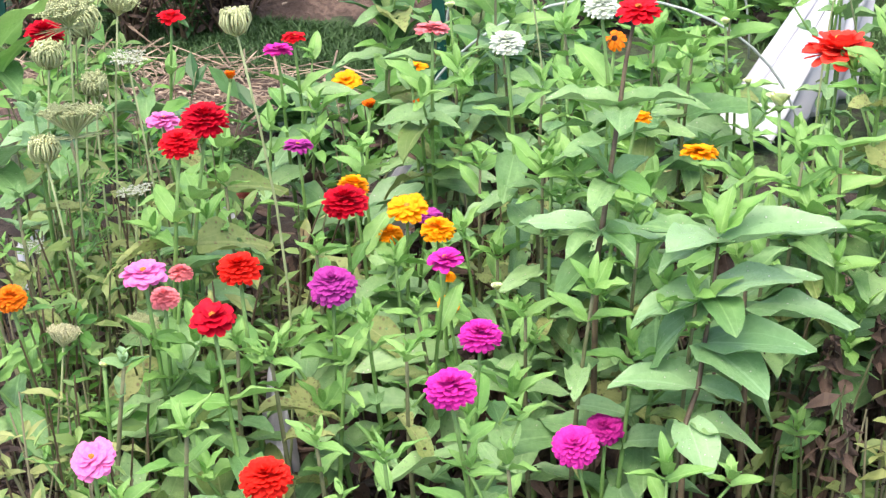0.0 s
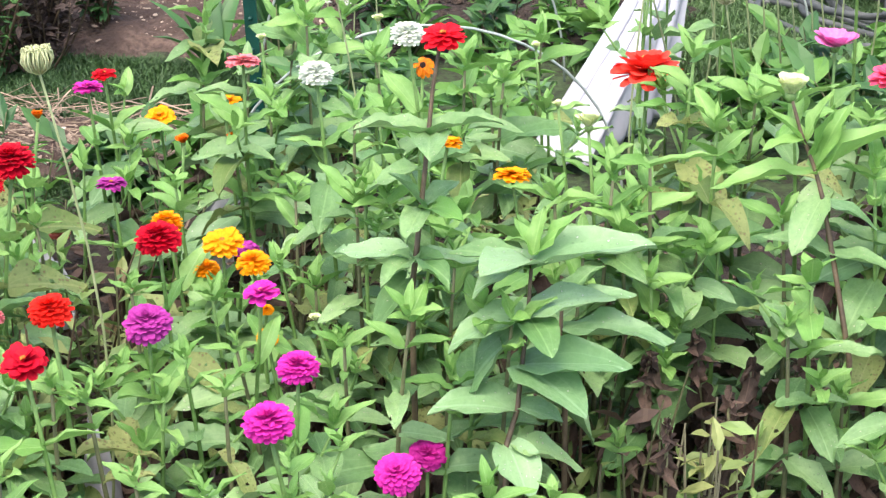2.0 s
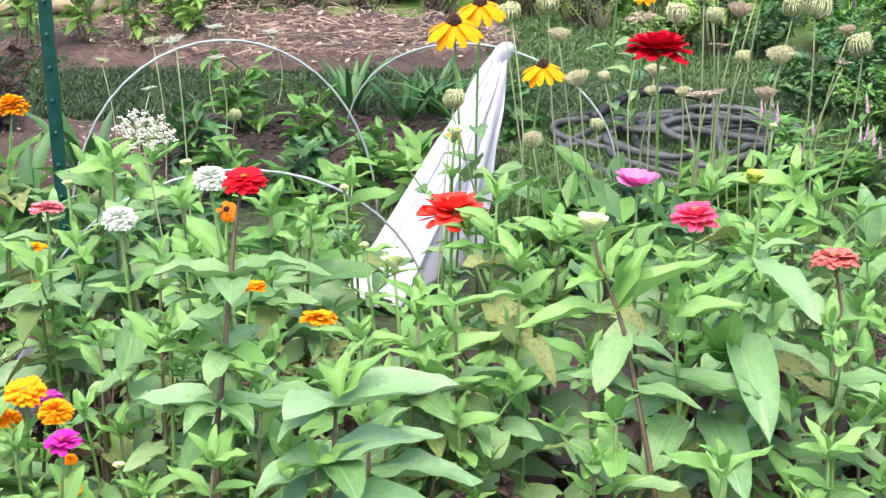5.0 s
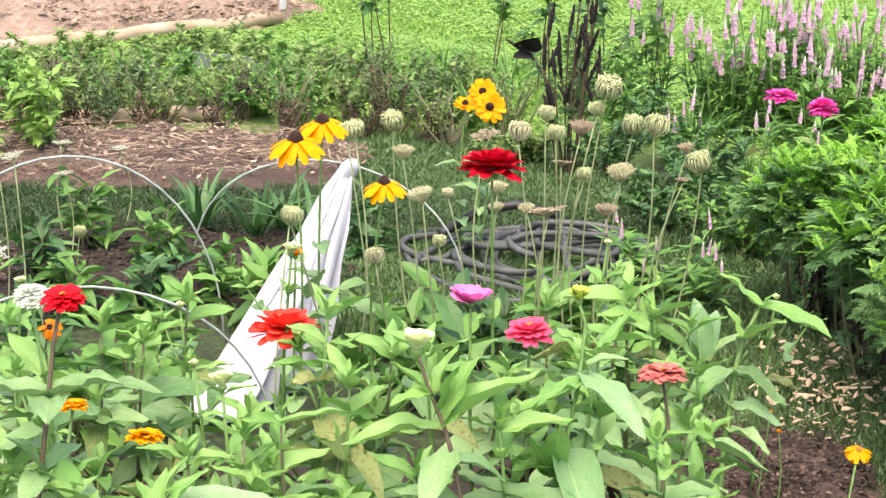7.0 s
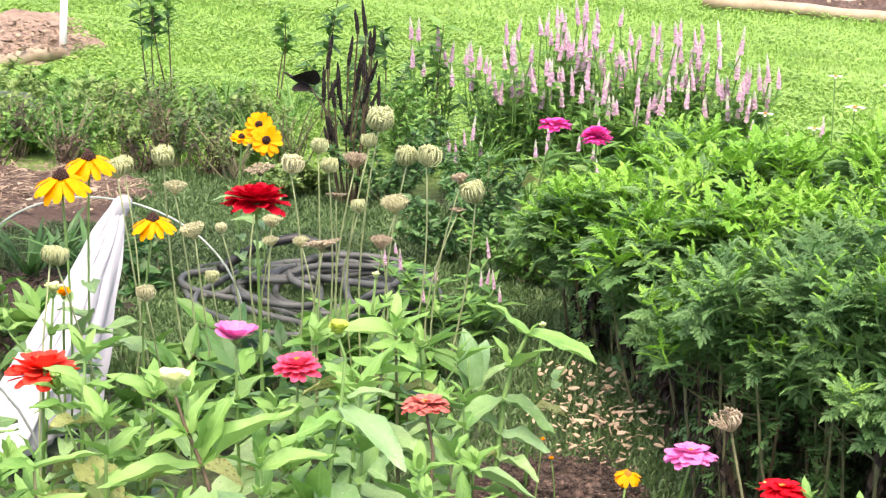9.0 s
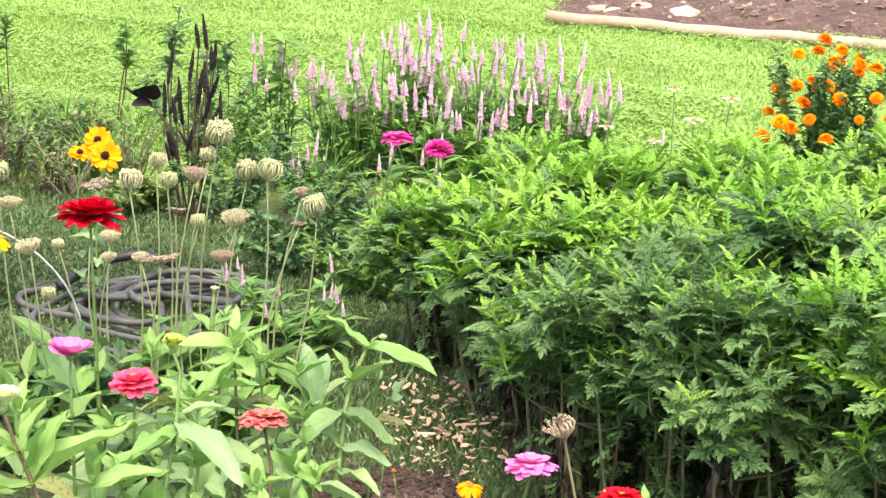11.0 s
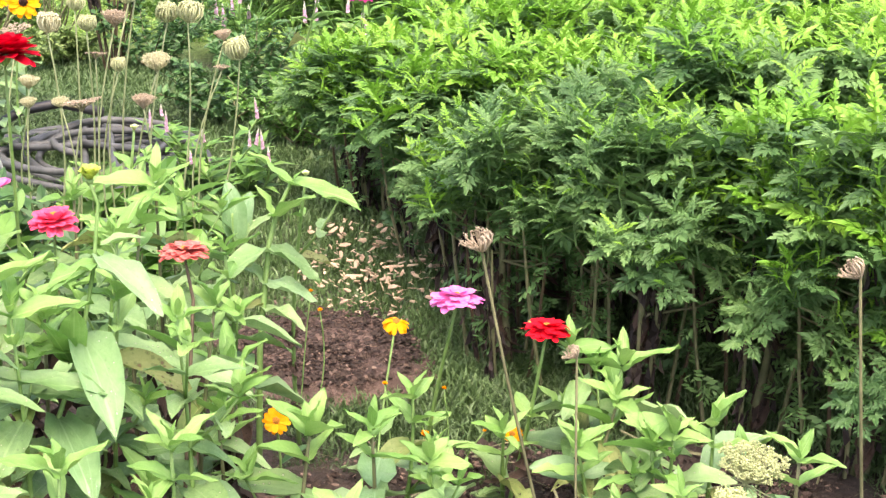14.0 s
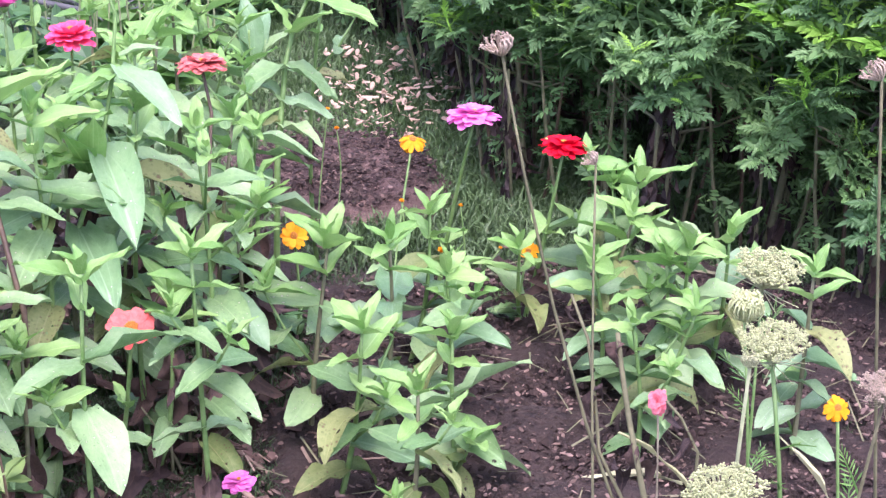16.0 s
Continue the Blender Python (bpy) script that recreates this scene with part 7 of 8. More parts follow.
shoot(-0.020, 1.740, 0.263, 0.073, gap=0.045, wither=0.23, mature='green')
shoot(0.134, 1.881, 0.252, 0.072, gap=0.045, wither=0.23, mature='waxy')
shoot(0.003, 1.912, 0.318, 0.079, gap=0.045, wither=0.23, mature='green')
shoot(0.731, 1.981, 0.221, 0.079, gap=0.036, wither=0.03, mature='green')
shoot(0.859, 1.838, 0.268, 0.062, gap=0.036, wither=0.03, mature='waxy')
shoot(0.377, 1.675, 0.233, 0.061, gap=0.036, wither=0.03, mature='green')

# wild carrots
wild_carrot(-0.795, 1.589, 0.649, "nest", "green", 0.0198)
wild_carrot(-1.082, 1.822, 0.548, "nest", "green", 0.0262)
wild_carrot(-1.052, 1.844, 0.563, "ball", "green", 0.0229)
wild_carrot(-1.116, 1.790, 0.514, "nest", "green", 0.0229)
wild_carrot(-1.069, 1.802, 0.480, "nest", "green", 0.0197)
wild_carrot(-0.996, 1.615, 0.519, "fuzzy", "green", 0.0334)
wild_carrot(-1.054, 1.734, 0.592, "fuzzy", "green", 0.0313)
wild_carrot(-1.018, 1.589, 0.492, "nest", "green", 0.0208)
wild_carrot(-0.974, 1.696, 0.407, "disc", "white", 0.0200)
wild_carrot(-0.873, 1.477, 0.367, "fuzzy", "green", 0.0181)
wild_carrot(-1.037, 1.830, 0.508, "disc", "white", 0.0216)
wild_carrot(-0.938, 1.439, 0.363, "ball", "seed", 0.0170)
wild_carrot(-1.068, 1.621, 0.362, "disc", "white", 0.0156)
wild_carrot(-0.676, 2.254, 0.531, "disc", "white", 0.0409, lean_head=-14)
wild_carrot(-0.294, 2.429, 0.527, "nest", "green", 0.0167)
wild_carrot(-0.269, 3.192, 0.459, "nest", "green", 0.0216)
wild_carrot(-0.767, 2.811, 0.498, "disc", "white", 0.0179)
wild_carrot(-0.969, 3.964, 0.221, "disc", "white", 0.0213)
wild_carrot(0.170, 3.319, 0.517, "nest", "green", 0.0314, thick=0.0017, lean=(-0.019, 0.039))
wild_carrot(0.155, 3.311, 0.480, "nest", "green", 0.0182, thick=0.0017, lean=(-0.017, 0.042))
wild_carrot(0.063, 3.310, 0.469, "nest", "green", 0.0192, thick=0.0017, lean=(-0.002, 0.042))
wild_carrot(0.015, 3.302, 0.436, "nest", "seed", 0.0253, thick=0.0017, lean=(0.006, 0.044))
wild_carrot(0.082, 3.302, 0.435, "nest", "green", 0.0202, thick=0.0017, lean=(-0.005, 0.044))
wild_carrot(0.131, 3.400, 0.420, "ball", "tan", 0.0229, thick=0.0017, lean=(-0.013, 0.015))
wild_carrot(-0.210, 3.296, 0.450, "nest", "green", 0.0253, thick=0.0017, lean=(0.042, 0.046))
wild_carrot(-0.190, 3.284, 0.395, "ball", "seed", 0.0202, thick=0.0017, lean=(0.038, 0.05))
wild_carrot(-0.281, 3.187, 0.454, "nest", "green", 0.0236, thick=0.0017, lean=(0.053, 0.079))
wild_carrot(0.224, 3.351, 0.443, "nest", "green", 0.0257, thick=0.0017, lean=(-0.028, 0.03))
wild_carrot(0.257, 3.300, 0.455, "nest", "green", 0.0273, thick=0.0017, lean=(-0.033, 0.045))
wild_carrot(0.354, 3.374, 0.370, "nest", "green", 0.0292, thick=0.0017, lean=(-0.049, 0.023))
wild_carrot(0.202, 3.281, 0.369, "ball", "seed", 0.0253, thick=0.0017, lean=(-0.024, 0.051))
wild_carrot(0.136, 3.283, 0.366, "nest", "green", 0.0172, thick=0.0017, lean=(-0.014, 0.05))
wild_carrot(-0.019, 3.275, 0.337, "ball", "seed", 0.0182, thick=0.0017, lean=(0.011, 0.052))
wild_carrot(-0.043, 3.495, 0.385, "disc", "tan", 0.0300, thick=0.0017, lean=(0.015, -0.013))
wild_carrot(0.097, 3.386, 0.363, "disc", "tan", 0.0208, thick=0.0017, lean=(-0.008, 0.019))
wild_carrot(0.177, 3.264, 0.303, "ball", "tan", 0.0202, thick=0.0017, lean=(-0.02, 0.056))
wild_carrot(0.071, 3.171, 0.333, "disc", "tan", 0.0324, thick=0.0017, lean=(-0.003, 0.084))
wild_carrot(-0.114, 3.053, 0.303, "nest", "green", 0.0152, thick=0.0017, lean=(0.026, 0.119))
wild_carrot(-0.148, 3.169, 0.348, "ball", "seed", 0.0226, thick=0.0017, lean=(0.032, 0.084))
wild_carrot(-0.107, 3.270, 0.327, "nest", "seed", 0.0132, thick=0.0017, lean=(0.025, 0.054))
wild_carrot(-0.214, 2.943, 0.309, "nest", "seed", 0.0185, thick=0.0017, lean=(0.042, 0.152))
wild_carrot(-0.330, 2.756, 0.426, "nest", "green", 0.0199, thick=0.0017, lean=(0.061, 0.208))
wild_carrot(0.321, 3.369, 0.341, "disc", "tan", 0.0156, thick=0.0017, lean=(-0.043, 0.024))
wild_carrot(0.326, 3.383, 0.393, "ball", "tan", 0.0156, thick=0.0017, lean=(-0.044, 0.02))
wild_carrot(-0.019, 3.266, 0.303, "ball", "seed", 0.0152, thick=0.0017, lean=(0.011, 0.055))
wild_carrot(0.036, 3.266, 0.303, "ball", "seed", 0.0152, thick=0.0017, lean=(0.002, 0.055))
wild_carrot(0.387, 1.414, 0.695, "curled", "tan", 0.0118, dry=True, lean=(0.255, -0.197), thick=0.0015, bow=0.012)
wild_carrot(0.481, 1.447, 0.582, "curled", "tan", 0.0072, dry=True, lean=(-0.012, -0.299), thick=0.0013)
wild_carrot(0.540, 1.148, 0.557, "fuzzy", "fresh", 0.0244, thick=0.002)
wild_carrot(0.558, 1.259, 0.530, "nest", "fresh", 0.0174)
wild_carrot(0.606, 1.352, 0.517, "fuzzy", "fresh", 0.0285)
wild_carrot(0.488, 1.075, 0.482, "fuzzy", "fresh", 0.0271)
wild_carrot(0.620, 1.208, 0.741, "curled", "tan", 0.0092, lean=(0.1, -0.02), dry=True)
wild_carrot(0.595, 1.075, 0.558, "fuzzy", "tan", 0.0181, dry=True)
wild_carrot(0.543, 1.198, 0.517, "nest", "green", 0.0086, thick=0.0018)
wild_carrot(-0.867, 4.081, 0.182, "disc", "white", 0.0192, thick=0.0014)
wild_carrot(-0.919, 3.760, 0.208, "disc", "white", 0.0179, thick=0.0014)
wild_carrot(-0.954, 3.338, 0.261, "disc", "white", 0.0150, thick=0.0014)
wild_carrot(-0.820, 3.453, 0.176, "nest", "green", 0.0154, thick=0.0014)
wild_carrot(-0.950, 3.364, 0.347, "disc", "green", 0.0182, thick=0.0014)
wild_carrot(-1.040, 3.330, 0.315, "disc", "green", 0.0139, thick=0.0014)

# coneflowers
coneflower(-0.345, 2.948, 0.499, 0.0510, tilt=2)
coneflower(-0.309, 3.017, 0.514, 0.0465, tilt=2)
coneflower(-0.201, 2.941, 0.434, 0.0401, tilt=0)
coneflower(-0.042, 3.896, 0.341, 0.0345, tilt=60, form='open')
coneflower(-0.059, 3.951, 0.362, 0.0302, tilt=55, form='open')
coneflower(-0.095, 3.944, 0.335, 0.0265, tilt=20, form='open')
floating_flower("tickseed", 0.499, 2.458, 0.204, "daisy", "yellow", 0.0218, 'heart', "yellow tickseed flower on a thin green stem", tilt=20, lean=(-0.06, -0.2))
floating_flower("tickseed", 0.305, 2.209, 0.174, "open", "orange", 0.0182, 'heart', "orange-yellow tickseed flower on a thin green stem", tilt=60)
floating_flower("tickseed", 0.625, 2.250, 0.120, "open", "yellow", 0.0152, 'heart', "yellow tickseed flower on a thin green stem", tilt=30)
floating_flower("tickseed", 0.711, 1.401, 0.353, "daisy", "yellow", 0.0141, 'heart', "yellow tickseed flower on a thin green stem", tilt=50, lean=(0.06, 0))
floating_flower("daisy", 1.425, 4.333, 0.389, "open", "white", 0.0252, 'heart', "pale daisy on a thin stalk in the grass", tilt=-4)
floating_flower("daisy", 1.341, 4.348, 0.333, "open", "white", 0.0252, 'heart', "pale daisy on a thin stalk in the grass", tilt=-4)
floating_flower("daisy", 1.138, 4.396, 0.305, "open", "white", 0.0198, 'heart', "pale daisy on a thin stalk in the grass", tilt=-4)
floating_flower("daisy", 1.295, 4.375, 0.403, "open", "white", 0.0175, 'heart', "pale daisy on a thin stalk in the grass", tilt=-4)
floating_flower("daisy", 1.251, 4.362, 0.278, "open", "white", 0.0175, 'heart', "pale daisy on a thin stalk in the grass", tilt=-4)

# ragweed thicket
# tips=1.2 keeps sprigs dark, so the left front's shade is in the leaf colour
ragweed(0.740, 2.750, 0.397, 0.150, 26, tips=1.2, low=0.58)
ragweed(0.845, 2.660, 0.447, 0.150, 30, tips=1.2, low=0.58)
ragweed(0.882, 2.529, 0.460, 0.150, 30, tips=1.2, low=0.58)
ragweed(1.042, 2.468, 0.464, 0.150, 30, tips=0.7, low=0.46)
ragweed(1.138, 2.299, 0.518, 0.150, 30, tips=0.62, low=0.3)
ragweed(1.256, 2.171, 0.517, 0.150, 30, tips=0.62, low=0.3)
ragweed(1.282, 2.242, 0.552, 0.150, 30, tips=0.62, low=0.3)
ragweed(1.593, 2.080, 0.512, 0.150, 30, tips=0.62, low=0.3)
ragweed(0.770, 3.030, 0.339, 0.150, 26, tips=1.2, low=0.5)
ragweed(0.810, 2.907, 0.388, 0.150, 26, tips=1.2, low=0.5)
ragweed(0.939, 2.909, 0.430, 0.150, 26, tips=1.2, low=0.5)
ragweed(1.057, 2.811, 0.486, 0.150, 26, tips=0.94, low=0.38)
ragweed(1.116, 2.787, 0.505, 0.150, 26, tips=0.94, low=0.38)
ragweed(1.297, 2.718, 0.506, 0.150, 26, tips=0.94, low=0.45)
ragweed(1.369, 2.581, 0.497, 0.150, 30, tips=0.62, low=0.45)
ragweed(1.465, 2.530, 0.525, 0.150, 30, tips=0.62, low=0.45)
ragweed(0.620, 3.620, 0.302, 0.150, 32, tips=0.68, low=0.55)
ragweed(0.728, 3.240, 0.342, 0.150, 32, tips=0.68, low=0.55)
ragweed(0.871, 3.155, 0.391, 0.150, 32, tips=0.68, low=0.55)
ragweed(0.993, 3.153, 0.391, 0.150, 32, tips=0.68, low=0.55)
ragweed(1.191, 3.089, 0.441, 0.150, 32, tips=0.68, low=0.55)
ragweed(1.337, 2.989, 0.505, 0.150, 32, tips=0.68, low=0.55)
ragweed(1.418, 2.906, 0.483, 0.150, 32, tips=0.68, low=0.55)
ragweed(1.636, 2.870, 0.515, 0.150, 32, tips=0.68, low=0.55)
ragweed(0.674, 3.544, 0.322, 0.150, 32, tips=0.68, low=0.55)
ragweed(0.787, 3.460, 0.371, 0.150, 32, tips=0.68, low=0.55)
ragweed(0.926, 3.439, 0.411, 0.150, 32, tips=0.68, low=0.55)
ragweed(1.144, 3.325, 0.435, 0.150, 32, tips=0.68, low=0.55)
ragweed(1.242, 3.313, 0.432, 0.150, 32, tips=0.68, low=0.55)
ragweed(1.466, 3.270, 0.515, 0.150, 32, tips=0.68, low=0.55)
ragweed(1.595, 3.224, 0.480, 0.150, 32, tips=0.68, low=0.55)
ragweed(1.724, 3.158, 0.471, 0.150, 32, tips=0.68, low=0.55)
ragweed(0.815, 3.800, 0.351, 0.150, 32, tips=0.68, low=0.55)
ragweed(0.984, 3.749, 0.339, 0.150, 32, tips=0.68, low=0.55)
ragweed(1.232, 3.624, 0.401, 0.150, 32, tips=0.68, low=0.55)
ragweed(1.486, 3.596, 0.391, 0.150, 32, tips=0.68, low=0.55)
ragweed(1.644, 3.592, 0.369, 0.150, 32, tips=0.68, low=0.55)
ragweed(1.899, 3.534, 0.375, 0.150, 32, tips=0.68, low=0.55)

# pale blades on the soil
_p = tuft(0.778, 1.809, 0.03, 3, 0.004, WEED, "pale yellowing strap leaves lying on the soil", 300, 1.5)
leaf_between(_p, (0.726, 1.783, 0.020), (0.648, 1.826, 0.085), "strap", 0.9, 20)
leaf_between(_p, (0.729, 1.805, 0.020), (0.606, 1.828, 0.031), "strap", 0.9, 20)
leaf_between(_p, (0.879, 1.751, 0.020), (0.821, 1.795, 0.088), "strap", 0.9, 20)

# dead stalks standing in the soil
dead_stalk(((0.501, 1.290, 0.000), (0.501, 1.290, 0.340), (0.493, 1.328, 0.397), (0.489, 1.352, 0.438), (0.488, 1.364, 0.459)), 0.0024)
dead_stalk(((0.491, 1.319, 0.000), (0.491, 1.319, 0.323), (0.475, 1.345, 0.355), (0.474, 1.369, 0.397), (0.471, 1.393, 0.439), (0.459, 1.414, 0.472)), 0.0016)
dead_stalk(((0.540, 1.282, 0.000), (0.540, 1.282, 0.388), (0.529, 1.300, 0.411), (0.518, 1.310, 0.422)), 0.0012)
shoot(-0.220, 1.744, 0.293, 0.054, kind='dead', wither=0.6, side=0.0, gap=0.03, stem='woody')
shoot(-0.177, 1.803, 0.292, 0.049, kind='dead', wither=0.6, side=0.0, gap=0.03, stem='woody')
shoot(-0.115, 1.749, 0.293, 0.054, kind='dead', wither=0.6, side=0.0, gap=0.03, stem='woody')
shoot(-0.058, 1.754, 0.302, 0.054, kind='dead', wither=0.6, side=0.0, gap=0.03, stem='woody')
shoot(-0.133, 1.647, 0.315, 0.045, kind='dead', wither=0.6, side=0.0, gap=0.03, stem='woody')
shoot(-0.188, 1.582, 0.309, 0.044, kind='dead', wither=0.6, side=0.0, gap=0.03, stem='woody')
leaf_between(_spikes, (0.06, 4.54, 0.33), (0.0, 4.52, 0.372), "black", 1.5, 35)
leaf_between(_spikes, (0.055, 4.53, 0.315), (0.012, 4.5, 0.335), "black", 1.6, -20)
_q = bumpy_spike(0.075, 0.006, random.Random(8), 2.0, 0.3)
part("seed_spike", _q.mesh("seed_spike", STEM_BLACK, smooth=False), _spikes, Matrix.Translation((-0.1, -0.12, 0.325)) @ Euler((0.1, -1.05, 0)).to_matrix().to_4x4())
_q = Build()
_q.tube([(-0.01, -0.01, 0.02), (-0.04, -0.07, 0.22), (-0.1, -0.12, 0.326)], 0.0018, 5)
part("stalk", _q.mesh("stalk", STEM_DARK), _spikes)

# weeds that fill the end of the bed
bushy_weed(-1.103, 1.726, 0.455, 0.1, 170, 0.034, WEED_OLIVE, "tangle of small-leaved weeds among the flower stalks", 430, 10, "tangled_weed", "weed", STEM_WOODY, 0.12)
bushy_weed(-1.053, 1.744, 0.434, 0.1, 170, 0.024, WEED, "tangle of small-leaved weeds among the flower stalks", 431, 10, "tangled_weed", "weed", STEM_DRY, 0.12)
bushy_weed(-0.986, 1.717, 0.432, 0.1, 170, 0.03, LEAF_OLD, "tangle of small-leaved weeds among the flower stalks", 432, 10, "tangled_weed", "weed", STEM_DARK, 0.12)
bushy_weed(-1.018, 1.916, 0.378, 0.1, 170, 0.034, WEED_OLIVE, "tangle of small-leaved weeds among the flower stalks", 433, 10, "tangled_weed", "weed", STEM_WOODY, 0.12)
bushy_weed(-1.037, 1.572, 0.443, 0.1, 170, 0.024, WEED_OLIVE, "tangle of small-leaved weeds among the flower stalks", 434, 10, "tangled_weed", "weed", STEM_DRY, 0.12)
bushy_weed(-0.995, 1.587, 0.427, 0.1, 170, 0.03, WEED, "tangle of small-leaved weeds among the flower stalks", 435, 10, "tangled_weed", "weed", STEM_DARK, 0.12)
bushy_weed(-0.954, 1.605, 0.418, 0.1, 170, 0.034, LEAF_OLD, "tangle of small-leaved weeds among the flower stalks", 436, 10, "tangled_weed", "weed", STEM_WOODY, 0.12)
bushy_weed(-0.930, 1.671, 0.405, 0.1, 170, 0.024, WEED_OLIVE, "tangle of small-leaved weeds among the flower stalks", 437, 10, "tangled_weed", "weed", STEM_DRY, 0.12)
bushy_weed(-0.972, 1.463, 0.409, 0.1, 170, 0.03, WEED_OLIVE, "tangle of small-leaved weeds among the flower stalks", 438, 10, "tangled_weed", "weed", STEM_DARK, 0.12)
bushy_weed(-0.905, 1.441, 0.415, 0.1, 170, 0.034, WEED, "tangle of small-leaved weeds among the flower stalks", 439, 10, "tangled_weed", "weed", STEM_WOODY, 0.12)
bushy_weed(-0.925, 1.346, 0.385, 0.1, 170, 0.024, LEAF_OLD, "tangle of small-leaved weeds among the flower stalks", 440, 10, "tangled_weed", "weed", STEM_DRY, 0.12)
bushy_weed(-0.860, 1.319, 0.385, 0.1, 170, 0.03, WEED_OLIVE, "tangle of small-leaved weeds among the flower stalks", 441, 10, "tangled_weed", "weed", STEM_DARK, 0.12)
bushy_weed(-0.859, 1.235, 0.360, 0.1, 170, 0.034, WEED_OLIVE, "tangle of small-leaved weeds among the flower stalks", 442, 10, "tangled_weed", "weed", STEM_WOODY, 0.12)
bushy_weed(-0.811, 1.272, 0.373, 0.1, 170, 0.024, WEED, "tangle of small-leaved weeds among the flower stalks", 443, 10, "tangled_weed", "weed", STEM_DRY, 0.12)
bushy_weed(-0.855, 1.575, 0.385, 0.1, 170, 0.03, LEAF_OLD, "tangle of small-leaved weeds among the flower stalks", 444, 10, "tangled_weed", "weed", STEM_DARK, 0.12)
bushy_weed(-0.883, 1.845, 0.351, 0.1, 170, 0.034, WEED_OLIVE, "tangle of small-leaved weeds among the flower stalks", 445, 10, "tangled_weed", "weed", STEM_WOODY, 0.12)
bushy_weed(-1.860, 3.079, 0.3, 0.13, 300, 0.03, LEAF_DEAD, "dark dry shrub beside the path", 450, 18, "shrub", "shrub", STEM_DARK)
bushy_weed(-1.788, 3.129, 0.26, 0.13, 300, 0.03, WEED_DARK, "dark dry shrub beside the path", 451, 18, "shrub", "shrub", STEM_DARK)
bushy_weed(-1.688, 3.147, 0.3, 0.13, 300, 0.03, LEAF_DEAD, "dark dry shrub beside the path", 452, 18, "shrub", "shrub", STEM_DARK)
bushy_weed(-1.605, 3.201, 0.26, 0.13, 300, 0.03, WEED_DARK, "dark dry shrub beside the path", 453, 18, "shrub", "shrub", STEM_DARK)
bushy_weed(-1.544, 3.256, 0.22, 0.13, 300, 0.03, LEAF_DEAD, "dark dry shrub beside the path", 454, 18, "shrub", "shrub", STEM_DARK)
metal_post(-1.945, 3.1, 0.6, 0)

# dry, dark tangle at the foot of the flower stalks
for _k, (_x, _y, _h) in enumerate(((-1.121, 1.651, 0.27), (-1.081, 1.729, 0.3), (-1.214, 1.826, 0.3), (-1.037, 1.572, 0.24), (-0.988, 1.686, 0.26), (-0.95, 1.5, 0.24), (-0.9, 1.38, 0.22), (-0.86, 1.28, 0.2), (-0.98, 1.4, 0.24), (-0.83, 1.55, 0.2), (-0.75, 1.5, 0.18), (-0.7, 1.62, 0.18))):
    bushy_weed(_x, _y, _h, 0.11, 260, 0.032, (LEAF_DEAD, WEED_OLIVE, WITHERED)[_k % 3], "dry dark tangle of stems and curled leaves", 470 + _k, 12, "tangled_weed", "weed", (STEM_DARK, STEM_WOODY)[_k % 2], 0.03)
# leafy weeds beside the straw
for _k, (_x, _y, _h) in enumerate(((-1.45, 2.4, 0.34), (-1.36, 2.22, 0.38), (-1.3, 2.08, 0.4), (-1.5, 2.58, 0.28), (-1.22, 2.35, 0.24), (-1.18, 1.98, 0.36))):
    bushy_weed(_x, _y, _h, 0.1, 110, 0.055, (WEED, WEED_OLIVE)[_k % 2], "light green leafy weeds beside the straw", 600 + _k, 7, stem_material=STEM_WOODY, low=0.15)

# buds and fading flowers among the young zinnias
floating_flower("tickseed", 0.395, 2.600, 0.197, "cup", "yellow", 0.0043, None, "yellow tickseed bud on a thin green stem", tilt=10, lean=(-0.02, -0.05), leaves=1)
floating_flower("tickseed", 0.409, 2.600, 0.166, "cup", "yellow", 0.0050, None, "yellow tickseed bud on a thin green stem", tilt=10, lean=(-0.02, -0.05), leaves=1)
floating_flower("tickseed", 0.476, 2.400, 0.133, "cup", "yellow", 0.0050, None, "yellow tickseed bud on a thin green stem", tilt=10, lean=(0.00, -0.05), leaves=1)
floating_flower("tickseed", 0.550, 2.350, 0.145, "cup", "yellow", 0.0043, None, "yellow tickseed bud on a thin green stem", tilt=10, lean=(0.00, -0.05), leaves=1)
floating_flower("tickseed", 0.598, 2.300, 0.102, "cup", "yellow", 0.0037, None, "yellow tickseed bud on a thin green stem", tilt=10, lean=(-0.04, -0.05), leaves=1)
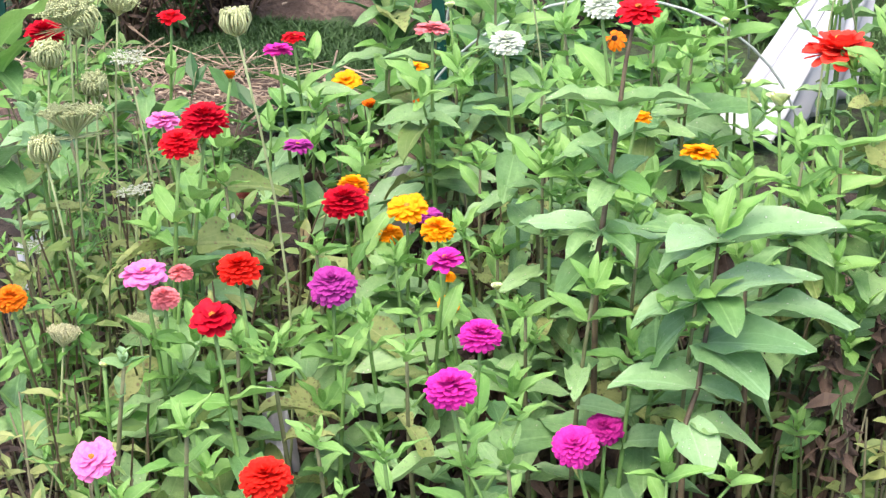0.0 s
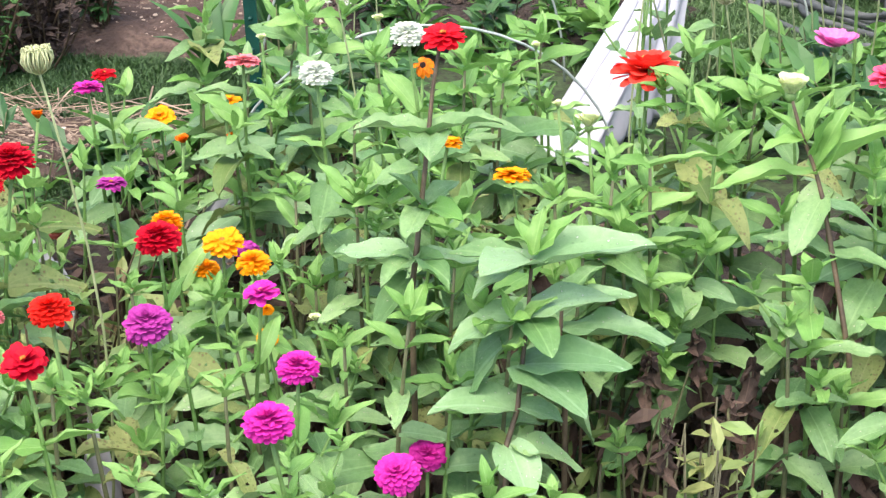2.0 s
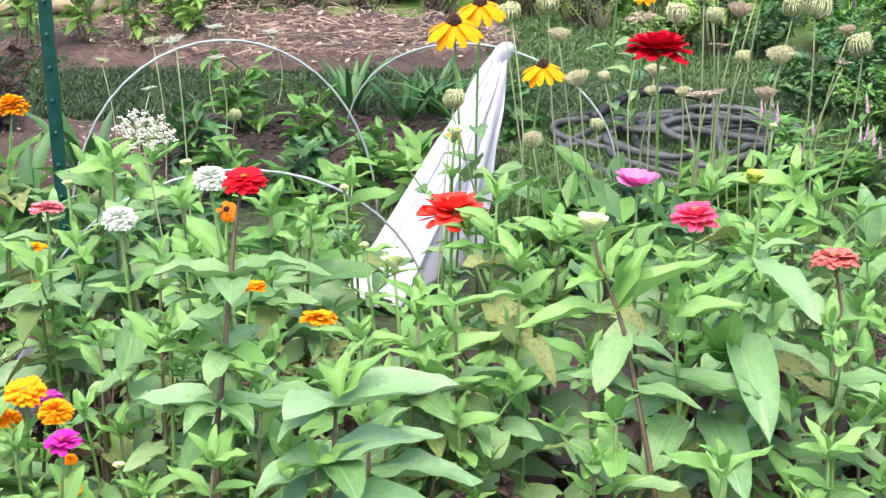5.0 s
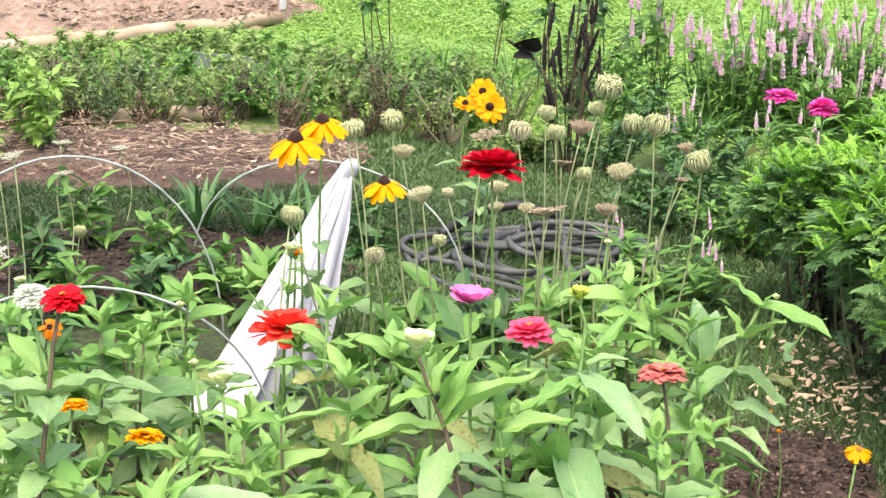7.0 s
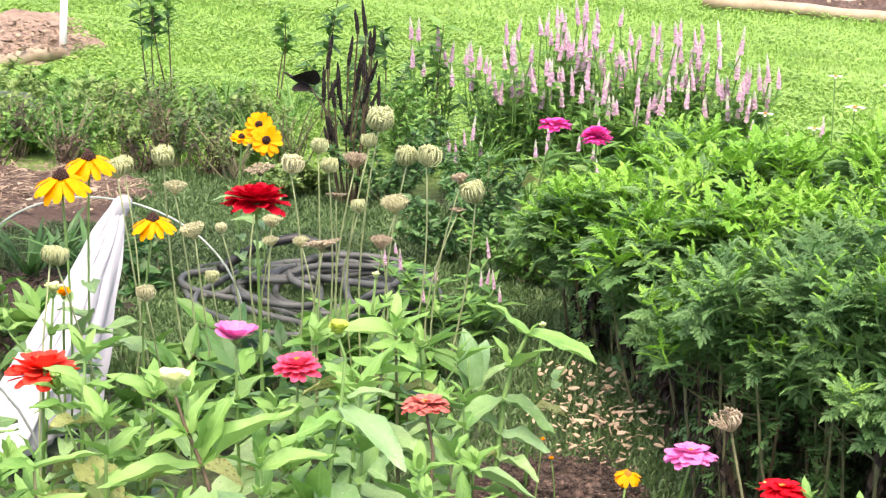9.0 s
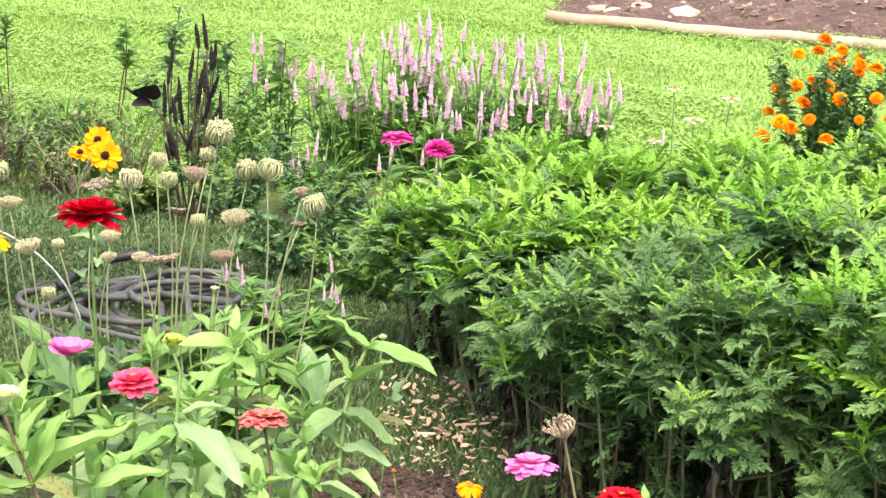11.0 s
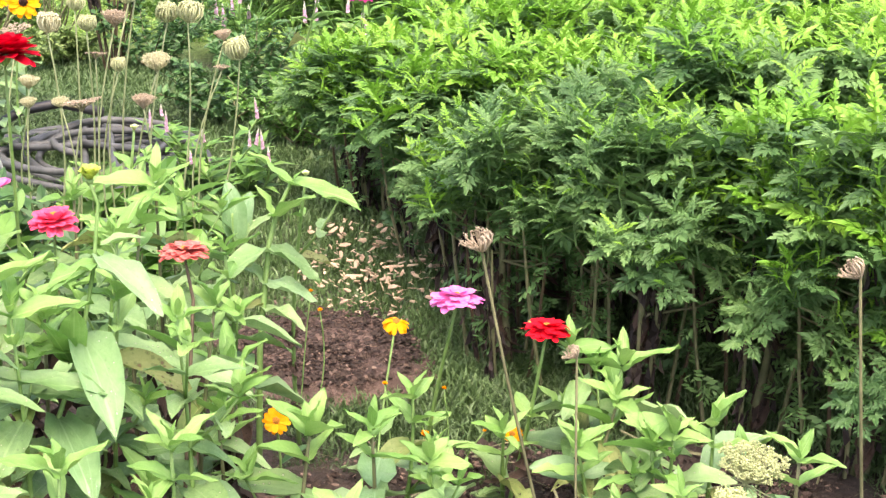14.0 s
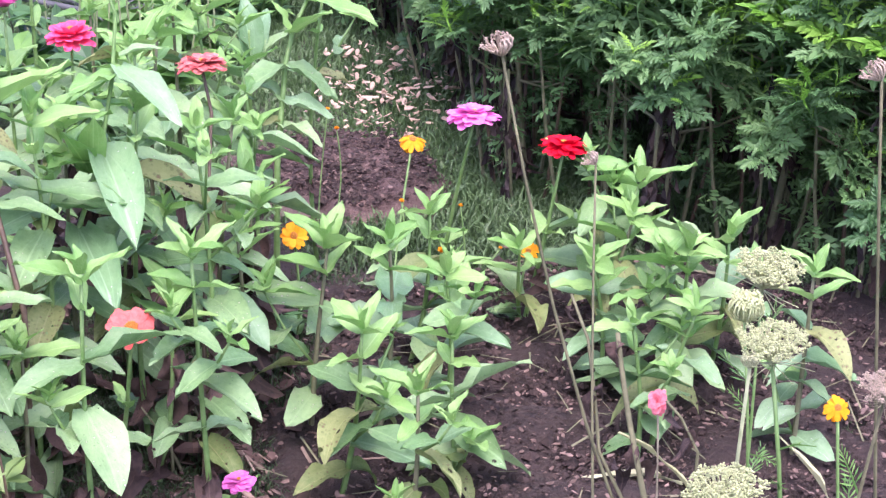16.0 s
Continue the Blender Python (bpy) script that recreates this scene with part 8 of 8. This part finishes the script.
floating_flower("tickseed", 0.516, 2.300, 0.100, "cup", "yellow", 0.0081, None, "yellow tickseed bud on a thin green stem", tilt=10, lean=(-0.04, -0.05), leaves=1)
floating_flower("faded_zinnia", 0.575, 1.500, 0.311, "loose", "salmon", 0.013, None, "faded pink zinnia drooping on a dry stem", tilt=70, towards=200, stem=STEM_DRY, leaves=0)
_p = coneflower(-0.340, 2.900, 0.319, 0.016, tilt=4, form="cup", heart=None)
leaf_between(_p, (-0.325, 2.900, 0.263), (-0.363, 2.880, 0.263), "green", 1.1, 0.0)
leaf_between(_p, (-0.318, 2.900, 0.249), (-0.290, 2.880, 0.304), "green", 1.1, 0.0)
leaf_between(_p, (-0.308, 2.900, 0.210), (-0.344, 2.880, 0.199), "green", 1.1, 0.0)
leaf_between(_p, (-0.314, 2.900, 0.225), (-0.280, 2.880, 0.218), "green", 1.1, 0.0)
_p = trained(((-1.105, 1.600, 0.000), (-1.105, 1.600, 0.378), (-1.097, 1.620, 0.495), (-1.090, 1.640, 0.577)), stem="green", words="broad light green leaves")
leaf_between(_p, (-1.083, 1.620, 0.548), (-1.016, 1.580, 0.614), "young", 1.1, 0.0)
leaf_between(_p, (-1.101, 1.620, 0.449), (-1.033, 1.580, 0.493), "waxy", 1.1, 0.0)
leaf_between(_p, (-1.101, 1.620, 0.449), (-1.045, 1.580, 0.447), "green", 1.1, 0.0)
leaf_between(_p, (-1.080, 1.620, 0.566), (-1.030, 1.580, 0.561), "green", 1.1, 0.0)
leaf_between(_p, (-1.073, 1.620, 0.591), (-0.977, 1.580, 0.664), "young", 1.1, 0.0)

# thin dry stems and curled leaves between the zinnias
for _k in range(26):
    _x, _y = -0.82 + 0.8 * ((_k * 0.618) % 1.0), 1.5 + 0.75 * ((_k * 0.383) % 1.0)
    bushy_weed(_x, _y, 0.22 + 0.03 * (_k % 5), 0.09, 46, 0.036, (LEAF_OLD, LEAF_DEAD, WEED_OLIVE)[_k % 3], "thin dry stems with curled spotted leaves under the zinnias", 640 + _k, 5, "undergrowth", "weed", (STEM_DRY, STEM_WOODY, STEM_DARK)[_k % 3], 0.1)
